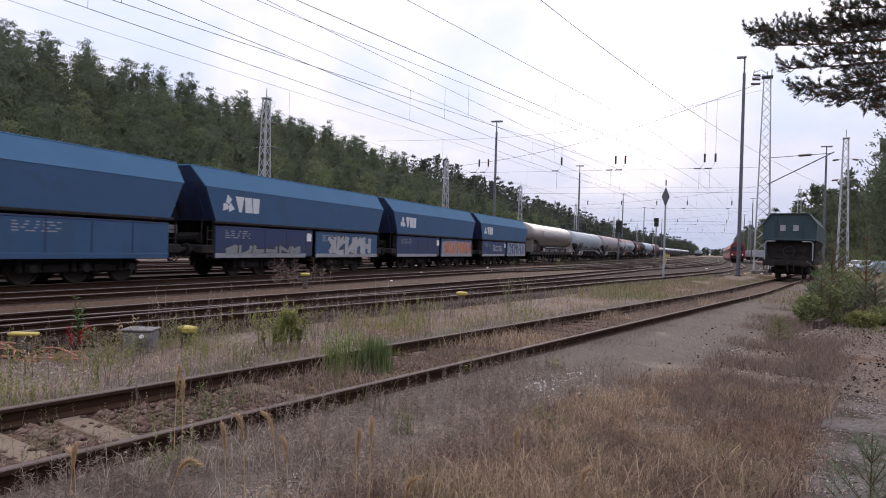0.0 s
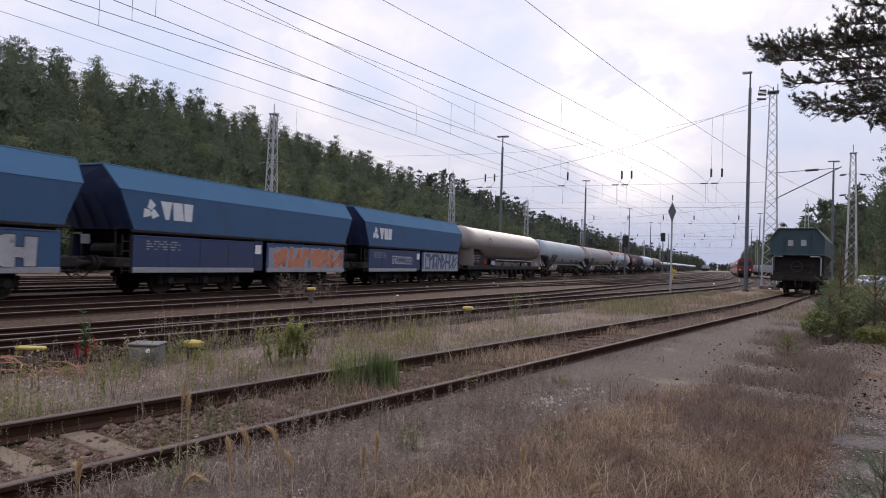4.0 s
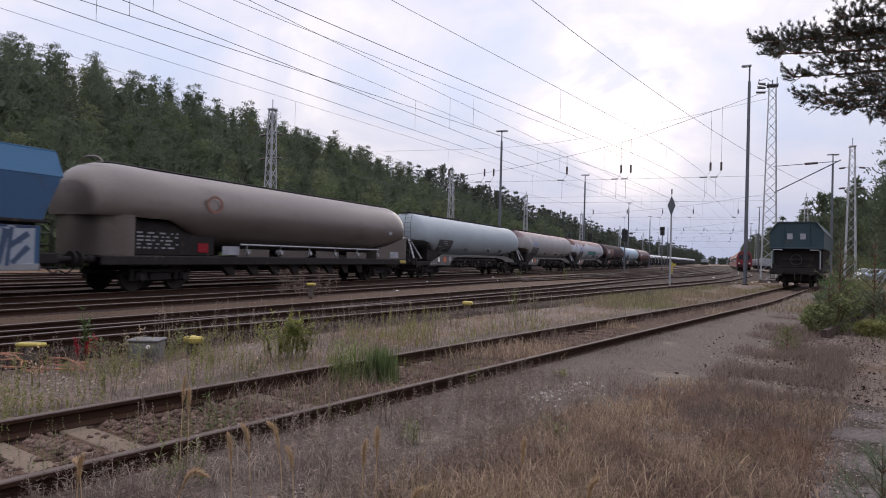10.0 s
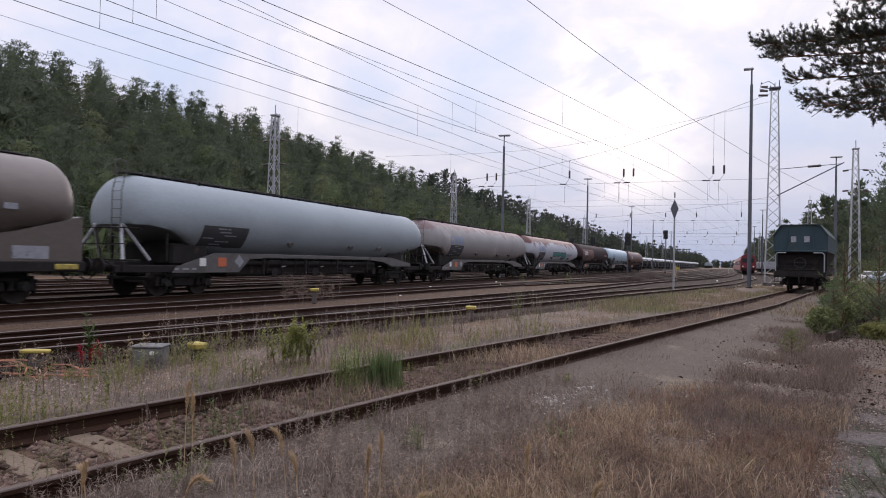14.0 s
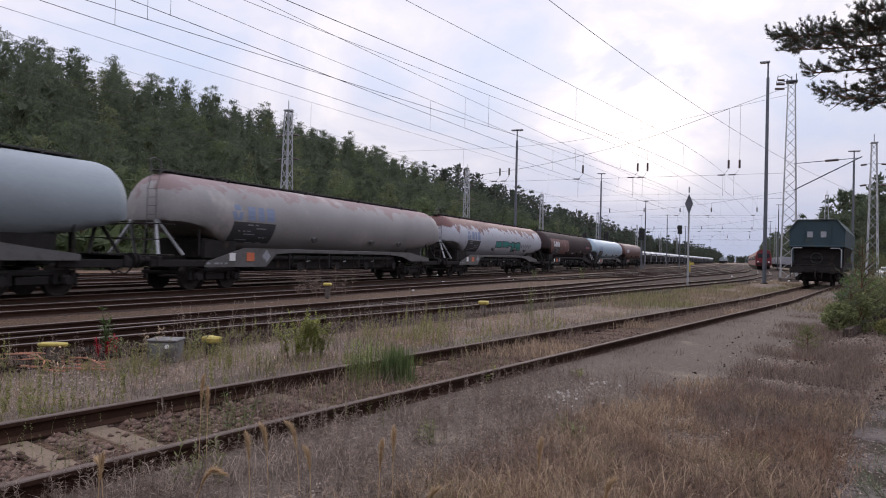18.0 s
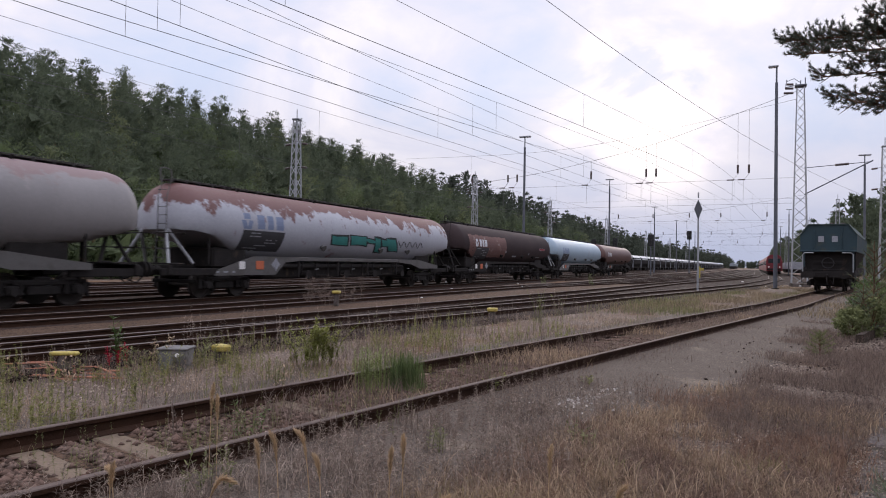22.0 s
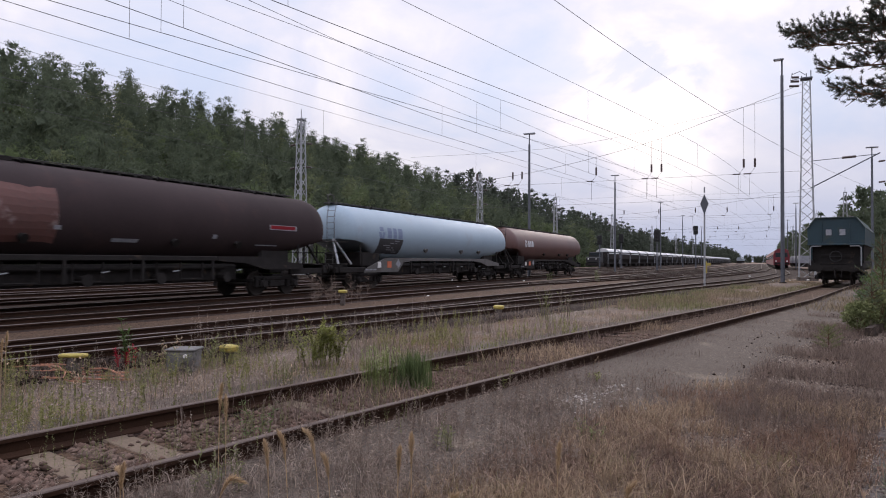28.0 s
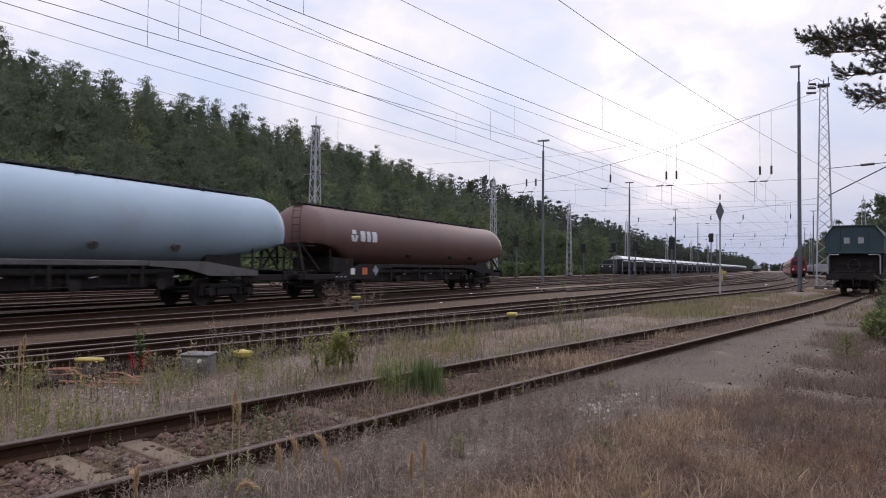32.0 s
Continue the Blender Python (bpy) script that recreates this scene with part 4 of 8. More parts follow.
def silo_wagon(u):
    """Taupe powder wagon with a hooded front and a pointed rear on a flat deck."""
    w = thing("silo_wagon", "dusty taupe powder wagon with hooded front end", "silo wagon", pose(XT, u, RT), "wagons of the goods train")
    L = KL
    cut = [(0.0, 2.36), (3.1, 2.34), (4.3, 1.85), (5.6, 1.46), (6.6, 1.30), (16.0, 1.30), (17.2, 1.48), (20.6, 2.42), (21.1, 2.5)]
    n = 40
    rings = []
    for y in (0.42, 0.44, 0.5, 0.6, 0.75, 0.95, 1.2, 1.6, 2.4, 3.1, 3.7, 4.3, 4.9, 5.6, 6.6, 9, 12, 15, 16.0, 17.2, 18.5, 19.4, 19.9, 20.1, 20.28, 20.42, 20.52, 20.58, 20.61):
        s = 1.0
        if y < 1.6:
            s = 0.52 + 0.48 * (max(0.0, 1 - ((1.6 - y) / 1.19) ** 2.2)) ** 0.5
        if y > 19.9:
            s = max(0.12, max(0.0, 1 - ((y - 19.9) / 0.715) ** 2.3) ** 0.45)
        for (a, za), (b, zb) in zip(cut, cut[1:]):
            if y <= b:
                zc = za + (zb - za) * max(0.0, (y - a) / (b - a))
                break
        ring = []
        for i in range(n):
            a = 6.28318 * i / n
            k = 0.8 if y < 3.0 else 1.0
            sx, cz = math.copysign(abs(math.sin(a)) ** k, math.sin(a)), math.cos(a)
            mid = 2.68 - 0.32 * (1 - s) if y < 1.6 else 2.68
            ring.append((1.42 * s * sx, y, max(zc, mid + 1.38 * s * cz)))
        rings.append(ring)
    part("silo", Geo().loft(rings), MAT_TAUPE, w, smooth=True)
    plan = [(1.38, 1.62)] + [(1.38 * math.cos(q * math.pi / 14), 1.38 - 0.92 * math.sin(q * math.pi / 14)) for q in range(15)] + [(-1.38, 1.62)]
    part("front_wall", Geo().loft([[(a, b, z) for a, b in plan] for z in (1.13, 2.40)]), MAT_TAUPE, w, smooth=True)
    part("front_recess", Geo().box((0, 3.4, 1.72), (2.3, 3.9, 1.16), 0.05), MAT_UNDER, w, "dark recess wall under the hood")
    part("rear_support", Geo().loft([[(-1.36, y, 1.15), (1.36, y, 1.15), (1.36, y, z), (-1.36, y, z)] for y, z in ((17.0, 1.62), (18.6, 1.92), (20.5, 2.42))]), MAT_TAUPE, w)
    for s in (-1, 1):
        part("deck_sill", Geo().box((s * 1.32, L / 2, 1.0), (0.16, L - 1.0, 0.30), 0.03), MAT_UNDER, w)
        g = Geo().tube([(s * 1.42, 6.4, 1.62), (s * 1.42, 17.2, 1.62)], 0.035)
        for k in range(6):
            y = 6.8 + k * 2.05
            g.tube([(s * 1.42, y, 1.62), (s * 1.30, y, 1.2)], 0.03).cyl((s * 1.15, y + 0.1, 1.35), (s * 1.42, y + 0.1, 1.35), 0.09, n=8)
        part("air_pipe", g, MAT_GALV, w)
        for k in range(4):
            part("side_plate", Geo().box((s * 1.30, 7.3 + k * 2.6, 1.30), (0.03, 1.9, 0.30), 0.01), MAT_TAUPE, w)
    part("deck", Geo().box((0, L / 2, 1.12), (2.6, L - 1.1, 0.08), 0.01), MAT_UNDER, w)
    g = Geo()
    for k in range(8):
        y = 5.6 + k * 1.35
        g.loft([[(1.25, y, 0.86), (1.25, y + 0.7, 0.86), (1.05, y + 0.7, 0.86), (1.05, y, 0.86)], [(1.2, y + 0.5, 0.45), (1.2, y + 0.8, 0.45), (1.05, y + 0.8, 0.45), (1.05, y + 0.5, 0.45)]])
    g.box((0, L / 2, 0.75), (0.6, L - 10, 0.3), 0.04)
    part("underframe", g, MAT_UNDER, w)
    part("notice_plate", Geo().box((1.41, 5.9, 1.38), (0.02, 0.9, 0.32), 0.004), MAT_DIRTY_WHITE, w)
    part("notice_plate", Geo().box((1.365, 19.0, 1.38), (0.02, 1.0, 0.34), 0.004), MAT_DIRTY_WHITE, w)
    part("notice_plate", Geo().box((1.43, 18.4, 2.55), (0.02, 0.36, 0.16), 0.004), MAT_DIRTY_WHITE, w)
    part("hazard_plate", Geo().box((1.16, 4.75, 1.45), (0.02, 0.5, 0.32), 0.004), MAT_RED, w)
    tagged(part("stencil", marks(5, 1.9, 3.6, 1.35, 1.95, 1.155, 5), MAT_STENCIL, w), kind="stuff")
    part("yellow_grip", Geo().box((1.42, 20.0, 1.0), (0.04, 0.7, 0.16), 0.02), MAT_YELLOW, w)
    part("walkway", Geo().box((0, L / 2, 4.09), (0.5, L - 3.0, 0.04), 0.01), MAT_WALKWAY, w)
    g = Geo().tube([(0.5 * math.cos(q * 0.3927), 1.1, 4.0 + 0.22 * math.sin(q * 0.3927)) for q in range(9)], 0.03)
    part("hood_hoop", g, MAT_TAUPE, w)
    g = Geo()
    for q in range(14):
        a = 6.28318 * q / 14
        g.add([(1.438, 5.0 + 0.42 * math.cos(a), 3.0 + 0.32 * math.sin(a)), (1.438, 5.0 + 0.42 * math.cos(a + 0.45), 3.0 + 0.32 * math.sin(a + 0.45)), (1.438, 5.0 + 0.3 * math.cos(a + 0.45), 3.0 + 0.22 * math.sin(a + 0.45)), (1.438, 5.0 + 0.3 * math.cos(a), 3.0 + 0.22 * math.sin(a))], [(0, 1, 2, 3)])
    part("emblem", g, mat("faded_red_emblem", (0.22, 0.09, 0.07), (0.2, 0.12, 0.09), bump=0), w, "faded red ring emblem")
    add_bogie(w, 3.0, BOGIE2, (-0.9, 0.9))
    add_bogie(w, L - 3.0, BOGIE2, (-0.9, 0.9))
    buffers(w, L)
    return w


MAT_CHROME_SPRAY = mat("silver_spray_paint", (0.36, 0.37, 0.39), (0.25, 0.26, 0.28), scale=2.5, rough=0.5, bump=0, stain=(0.10, 0.10, 0.11), stain_scale=3, stain_at=0.6)
MAT_PALE_SPRAY = mat("pale_blue_grey_spray_paint", (0.24, 0.26, 0.30), (0.17, 0.19, 0.23), scale=1.6, rough=0.6, bump=0)
GREY_TAG = (0.4, 5.3, 0.82, 1.22, MAT_SPRAY_GREY, MAT_PANEL, 6)
TRAIN = []
TRAIN.append((hopper(3.3, 1, False, (None, None)), 3.3))
TRAIN.append((hopper(17.7, 2, True, (GREY_TAG, (0.9, 5.0, 0.88, 1.74, MAT_CHROME_SPRAY, MAT_PANEL, 5))), 17.7))
TRAIN.append((hopper(32.3, 3, True, (None, (0.2, 5.5, 0.92, 1.76, MAT_SPRAY_ORANGE, MAT_SPRAY_WHITE, 5, MAT_PALE_SPRAY))), 32.3))
TRAIN.append((hopper(46.9, 4, True, ((2.6, 5.0, 1.2, 1.55, MAT_BLUE_DARK, MAT_LOGO, 6), (0.3, 5.5, 0.85, 1.85, MAT_SPRAY_BLUE, MAT_SPRAY_WHITE, 8, MAT_SPRAY_WHITE, 0.42))), 46.9))
TRAIN.append((silo_wagon(61.55), 61.55))
u = 82.9
for args in (("grey-blue powder tank wagon with cement dust", MAT_GREYBLUE, 11, None, MAT_FRAME),
             ("grey powder tank wagon with faded red top", MAT_GREYRUST, 12, (3.7, 80, MAT_LOGO_BLUE, 1.0), MAT_FRAME),
             ("pale grey powder tank wagon peeling to red-brown, teal tag", MAT_PALERUST, 13, (3.7, 80, MAT_LOGO_BLUE, 1.0), MAT_FRAME),
             ("dark brown powder tank wagon with pale emblem", MAT_DARKBROWN, 14, (3.6, 82, MAT_LOGO, 0.9), MAT_UNDER, True, True),
             ("clean light blue-grey powder tank wagon", MAT_LIGHTBLUE, 15, (3.7, 82, MAT_LOGO_BLUE, 1.0), MAT_FRAME),
             ("red-brown powder tank wagon at the end of the train", MAT_REDBROWN, 16, (3.6, 82, MAT_LOGO, 0.9), MAT_UNDER, False, True)):
    lab, skin, sd, lg, fmt = args[:5]
    pan = args[5] if len(args) > 5 else True
    br = args[6] if len(args) > 6 else False
    TRAIN.append((tank_wagon(u, lab, skin, sd, lg, fmt, pan, br), u))
    u += TL
# teal tag on the peeling wagon
for y0, y1, a0, a1, sh in ((9.4, 10.6, 96, 112, 0.1), (10.9, 12.2, 94, 110, 0.15), (12.2, 13.1, 98, 104, 0.5), (13.1, 13.6, 94, 124, 0.3), (13.7, 14.6, 96, 110, 0.2), (14.3, 15.2, 94, 120, 0.5)):
    o = part("letter_outline", tank_patch(y0 - 0.1, y1 + 0.12, a0 - 2.5, a1 + 2.5, TANK_PROFILE, TL, 0.008, 2, 4, shear=sh, jag=1.5, seed=int(y0 * 10)), MAT_BLACK, TRAIN[7][0])
    part("letter_fill", tank_patch(y0, y1, a0, a1, TANK_PROFILE, TL, 0.014, 3, 4, shear=sh, jag=1.5, seed=int(y0 * 7)), MAT_TEAL, o, "teal block letter")
for k in range(9):
    y0 = 15.4 + 0.32 * k
    part("scribble", tank_patch(y0, y0 + 0.09, 97, 108 + 3 * (k % 2), TANK_PROFILE, TL, 0.008, 1, 3, shear=0.25 * (-1) ** k), MAT_BLACK, TRAIN[7][0])
# reddish front half and pale panel of the dark brown wagon
q = tank_patch(2.6, 9.7, 62, 126, TANK_PROFILE, TL, 0.004, 30, 8, jag=2.2, seed=4)
MAT_FADED = mat("faded_red_paint_rubbed_pale", (0.130, 0.055, 0.046), (0.085, 0.040, 0.036), scale=1.2, fine=12, rough=0.7, bump=0.05, stain=(0.26, 0.20, 0.19), stain_scale=1.6, stain_at=0.60, soft_edge=0.1)
part("faded_patch", q, MAT_FADED, TRAIN[8][0], "faded red-brown paint patch")
part("notice_plate", tank_patch(18.0, 19.6, 86, 94, TANK_PROFILE, TL, 0.008, 2, 2), MAT_DIRTY_WHITE, TRAIN[8][0])
for y0, y1, a0, a1 in ((11.4, 12.3, 117, 122), (9.6, 9.8, 104, 109), (15.2, 15.4, 106, 112), (17.4, 18.6, 119, 121)):
    part("notice_plate", tank_patch(y0, y1, a0, a1, TANK_PROFILE, TL, 0.008, 1, 2), MAT_DIRTY_WHITE, TRAIN[8][0])
part("hazard_plate", tank_patch(18.05, 19.5, 87, 92.5, TANK_PROFILE, TL, 0.013, 2, 2), MAT_RED, TRAIN[8][0])


# ---- masts, lamps, signals ----
def lattice(g, h, w0, w1, n, leg=0.06, brace=0.032):
    """Square lattice mast: four legs and zigzag bracing on each face."""
    zs = [h * (1 - (1 - i / n) ** 1.12) for i in range(n + 1)]
    wd = [w0 + (w1 - w0) * z / h for z in zs]
    for sx, sy in ((-1, -1), (1, -1), (1, 1), (-1, 1)):
        g[0].append(Geo().cyl((sx * w0 / 2, sy * w0 / 2, 0), (sx * w1 / 2, sy * w1 / 2, h), leg, leg * 0.8, n=4))
    for ax in range(4):
        for i in range(n):
            c = [(-1, -1), (1, -1), (1, 1), (-1, 1)]
            (x0, y0), (x1, y1) = c[ax], c[(ax + 1) % 4]
            a, d = wd[i] / 2, wd[i + 1] / 2
            p, q = ((x0, y0), (x1, y1)) if i % 2 == 0 else ((x1, y1), (x0, y0))
            g[1].append(Geo().cyl((p[0] * a, p[1] * a, zs[i]), (q[0] * d, q[1] * d, zs[i + 1]), brace, n=4, caps=False))


def lattice_mast(name, h, w0, w1, n, m, label, group, head=True):
    t = thing(name, label, "mast", m, group)
    g = ([], [])
    lattice(g, h, w0, w1, n)
    for x in g[0]:
        part("leg", x, MAT_GALV, t)
    for x in g[1]:
        part("brace", x, MAT_GALV, t)
    part("footing", Geo().box((0, 0, 0.1), (w0 + 0.35, w0 + 0.35, 0.4), 0.04), MAT_CONCRETE, t)
    if head:
        hd = Geo().box((0, 0, h + 0.05), (w1 + 0.2, w1 + 0.2, 0.12), 0.02).cyl((0, 0, h), (0, 0, h + 0.9), 0.04, n=6)
        part("mast_head", hd, MAT_GALV, t)
        for s in (-1, 1):
            for z in (h - 2.1, h - 4.1):
                arm = part("arm", Geo().tube([(s * 0.2, 0, z + 0.15), (s * 1.15, 0, z)], 0.03), MAT_GALV, t)
                part("insulator", Geo().cyl((s * 0.6, 0, z + 0.06), (s * 1.1, 0, z), 0.09, n=8), MAT_INSUL, arm)
    return t


ROW_X = -35.0
mast0 = lattice_mast("lattice_mast", 13.4, 0.95, 0.42, 15, pose(ROW_X, 44.6, 0), "pale galvanised lattice mast at the wood's edge", "lattice masts")
for y in (84.0, 120.0, 170.0, 234.0, 300.0, 370.0):
    copy_thing(mast0, pose(ROW_X + (y - 84) * 0.01, y, 0))
for x, y in ((11.4, 75.0), (13.0, 130.0), (12.5, 185.0), (10.0, 250.0), (9.0, 320.0)):
    copy_thing(mast0, pose(x, y, 0, 0, 0, 180))
tower = lattice_mast("lattice_tower", 17.2, 1.25, 0.55, 19, pose(3.6, 64.0, 0), "tall pale lattice tower carrying cross-span cables", "lattice masts", False)
hd = Geo().box((0, 0, 17.3), (0.9, 0.9, 0.14), 0.02)
for dx in (-0.35, 0.0, 0.35):
    hd.cyl((dx, 0, 17.3), (dx, 0, 17.8 + 0.6 * dx), 0.04, n=6)
hd.tube([(-0.2, 0, 17.4), (-1.2, 0, 17.3), (-1.05, 0, 17.95)], 0.04, 4).tube([(0, 0, 17.6), (-0.5, 0, 18.0), (-1.05, 0, 17.8)], 0.03, 4)
part("mast_head", hd, MAT_DARKPOLE, tower)
for k, z in enumerate((17.55, 17.2, 16.8)):
    part("insulator", Geo().cyl((-1.1 - 0.1 * k, 0, z), (-0.55, 0, z - 0.05), 0.1, n=8), MAT_INSUL, tower)
bracket = thing("catenary_bracket", "dark tubular bracket arm on the lattice tower", "bracket", pose(3.6, 64.0, 0))
part("top_tube", Geo().tube([(0.3, 0, 10.2), (5.2, 0, 10.5)], 0.03), MAT_DARKPOLE, bracket)
part("strut", Geo().tube([(0.3, 0, 7.9), (5.3, 0, 10.6)], 0.05), MAT_DARKPOLE, bracket)
part("insulator", Geo().cyl((2.6, 0, 10.34), (3.6, 0, 10.4), 0.10, n=8), MAT_INSUL, bracket)


def lamp_post(m, h, label, group, r=0.16, side=-1):
    t = thing("floodlight_post", label, "lamp post", m, group)
    part("pole", Geo().cyl((0, 0, 0), (0, 0, h * 0.93), r, r * 0.7, n=10).cyl((0, 0, h * 0.93), (0, 0, h), r * 0.4, n=8), MAT_DARKPOLE, t)
    part("footing", Geo().cyl((0, 0, -0.1), (0, 0, 0.08), r * 1.8, n=10), MAT_CONCRETE, t)
    part("lamp_head", Geo().box((side * 0.22, 0, h + 0.05), (0.7, 0.34, 0.13), 0.04), MAT_GALV, t)
    part("lens", Geo().box((side * 0.3, 0, h - 0.03), (0.45, 0.26, 0.03), 0.01), MAT_WHITE, t)
    return t


lamp_post(pose(1.5, 55.0, 0), 16.7, "tall dark floodlight post on grass verge", "floodlight posts", 0.15)
lp = lamp_post(pose(-19.4, 58.5, 0), 13.4, "dark floodlight post between the tracks", "floodlight posts", 0.14, 1)
part("second_lamp_head", Geo().box((-0.25, 0, 13.45), (0.6, 0.34, 0.13), 0.04), MAT_GALV, lp)
for y in (92.0, 138.0, 180.0, 240.0):
    copy_thing(lp, pose(-18.1, y, 0))
for x, y in ((10.4, 80.0), (6.5, 150.0), (7.0, 210.0)):
    copy_thing(lp, pose(x, y, 0))


def signal(x, y, h):
    t = thing("light_signal", "black colour-light signal on a slim grey post", "signal", pose(x, y, 0), "light signals")
    part("post", Geo().cyl((0, 0, 0), (0, 0, h), 0.09, 0.07, n=8), MAT_DARKPOLE, t)
    part("screen", Geo().box((0, -0.12, h - 0.6), (0.85, 0.08, 1.7), 0.03), MAT_BLACK, t)
    part("lamp_housing", Geo().box((0, 0.08, h - 0.6), (0.6, 0.3, 1.4), 0.04), MAT_BLACK, t)
    g = Geo()
    for z in (-0.1, -0.6, -1.1):
        g.cyl((0, -0.16, h + z), (0, -0.38, h + z + 0.02), 0.12, n=8, caps=False)
    part("lamp_hood", g, MAT_BLACK, t)
    part("signal_ladder", Geo().tube([(-0.15, 0.25, 0.2), (-0.15, 0.15, h - 1.2)], 0.02, 4).tube([(0.15, 0.25, 0.2), (0.15, 0.15, h - 1.2)], 0.02, 4), MAT_DARKPOLE, t)
    part("base_plate", Geo().box((0, 0, 0.1), (0.5, 0.5, 0.35), 0.03), MAT_CONCRETE, t)


for x, y, h in ((-36.5, 97.0, 6.3), (-33.5, 126.0, 6.0), (-27.0, 123.0, 6.1), (-22.5, 120.0, 6.2), (-13.6, 100.0, 5.9), (-11.2, 135.0, 8.2)):
    signal(x, y, h)

dia = thing("sign_post", "slim pale post with a dark diamond board", "sign", pose(-3.15, 44.2, 0))
part("post", Geo().cyl((0, 0, 0), (0, 0, 5.55), 0.06, 0.05, n=8), MAT_GALV, dia)
part("board", Geo().loft([[(0, d, 5.80), (-0.24, d, 5.2), (0, d, 4.50), (0.24, d, 5.2)] for d in (-0.08, -0.05)]), MAT_DARKPOLE, dia, "dark diamond-shaped board")
part("board_rim", Geo().tube([(0, -0.09, 5.80), (-0.24, -0.09, 5.2), (0, -0.09, 4.50), (0.24, -0.09, 5.2), (0, -0.09, 5.80)], 0.014, 4), MAT_GALV, dia)
part("finial", Geo().cyl((0, -0.06, 5.9), (0, -0.06, 6.25), 0.05, n=6), MAT_GALV, dia)

# ---- overhead line ----
CONTACT, CARRIER = 5.73, 7.38


def along(x0, y0, x1, y1):
    """Straight run through two stations up to the portal, then on along the yard."""
    k = (x1 - x0) / (y1 - y0)
    yb = 26 if k > 0.15 else 54
    ease = 14.0
    xb = x0 + k * (yb - y0)
    def f(y):
        if y <= yb:
            return x0 + k * (y - y0)
        return xb + k * (0.25 * (y - yb) + 0.75 * ease * (1 - math.exp((yb - y) / ease)))
    return f


def overhead_line(cf, lift=0.0, far=330):
    """Contact wire, carrier cable and droppers over one track."""
    t = thing("overhead_line", "thin copper overhead line with droppers", "overhead wire", group="overhead wires", kind="structure")
    spans = [-10, 64, 120, 185, 250, far]
    cp, mp = [], []
    for a, b in zip(spans, spans[1:]):
        n = 20 if a < 60 else 6
        for i in range(n):
            y = a + (b - a) * i / n
            q = (y - a) / (b - a)
            cp.append((cf(y), y, CONTACT))
            mp.append((cf(y), y, CARRIER + lift - (0.65 if a < 60 else 0.3) * min(1.0, 5 * q * (1 - q))))
    part("contact_wire", Geo().tube(cp, 0.0065, 4), MAT_WIRE, t)
    part("carrier_cable", Geo().tube(mp, 0.0055, 4), MAT_WIRE, t)
    for a, b in list(zip(cp, mp))[2:30:3]:
        part("dropper", Geo().cyl(a, b, 0.004, n=4), MAT_WIRE, t)


overhead_line(along(-10.88, 7.07, -9.35, 21.42))
overhead_line(along(-10.14, 7.33, -7.84, 17.91))
overhead_line(along(-9.4, 7.58, -8.34, 19.08))
overhead_line(along(-6.98, 8.41, -5.93, 13.47))
overhead_line(along(-15.57, 9.74, -13.13, 29.8), 0.3)
overhead_line(along(-18.15, 11.46, -18.1, 40), 0.55)


def curve_pts(ctrl, n=6):
    """Points along a smooth curve through the control points."""
    out = []
    c = [Vector(p) for p in ctrl]
    for i in range(len(c) - 1):
        p0, p1, p2, p3 = c[max(0, i - 1)], c[i], c[i + 1], c[min(len(c) - 1, i + 2)]
        for k in range(n):
            t = k / n
            out.append(0.5 * ((2 * p1) + (p2 - p0) * t + (2 * p0 - 5 * p1 + 4 * p2 - p3) * t * t + (3 * p1 - p0 - 3 * p2 + p3) * t ** 3))
    return out + [c[-1]]


def cross_span(y, xr, zr, xl, zl, scale=1.0, hangers=()):
    """Cross-span over the tracks: carrying cable, two steadying cables, hangers with insulators."""
    t = thing("cross_span", "cross-span cables with hanging insulators over the tracks", "overhead wire", group="cross spans", kind="structure")
    prof = [(0.0, 1.0), (0.17, 0.70), (0.33, 0.44), (0.55, 0.20), (0.72, 0.08), (0.84, 0.05), (1.0, 0.35)]
    zmin = 9.6
    P = [(xr + (xl - xr) * a, y, zmin + (zr - zmin) * b) for a, b in prof]
    part("carrying_cable", Geo().tube(curve_pts(P), 0.02, 4), MAT_WIRE, t)
    part("upper_steady_cable", Geo().tube(curve_pts([(xr, y, zr - 0.7), (xr + (xl - xr) * 0.5, y, 13.1), (xl, y, zl)], 5), 0.013, 4), MAT_WIRE, t)
    part("lower_steady_cable", Geo().tube([(xr, y, 9.4), (xl, y, 9.3)], 0.013, 4), MAT_WIRE, t)
    part("contact_steady_cable", Geo().tube([(xr, y, 7.2), (xl, y, 7.1)], 0.012, 4), MAT_WIRE, t)
    for x in hangers:
        q = (x - xr) / (xl - xr)
        for (a0, b0), (a1, b1) in zip(prof, prof[1:]):
            if a0 <= q <= a1:
                z = zmin + (zr - zmin) * (b0 + (b1 - b0) * (q - a0) / (a1 - a0))
        h = part("hanger", Geo().cyl((x, y, z), (x, y, 10.6), 0.016, n=4).tube([(x, y, 9.9), (x - 0.45, y, 9.3), (x - 0.45, y, 7.5)], 0.014, 4), MAT_WIRE, t)
        part("insulator", Geo().cyl((x, y, 10.7), (x, y, 9.95), 0.09, n=8), MAT_INSUL, h)
        part("steady_insulator", Geo().cyl((x - 0.9, y, 9.38), (x - 0.3, y, 9.38), 0.055, n=8), MAT_INSUL, h)


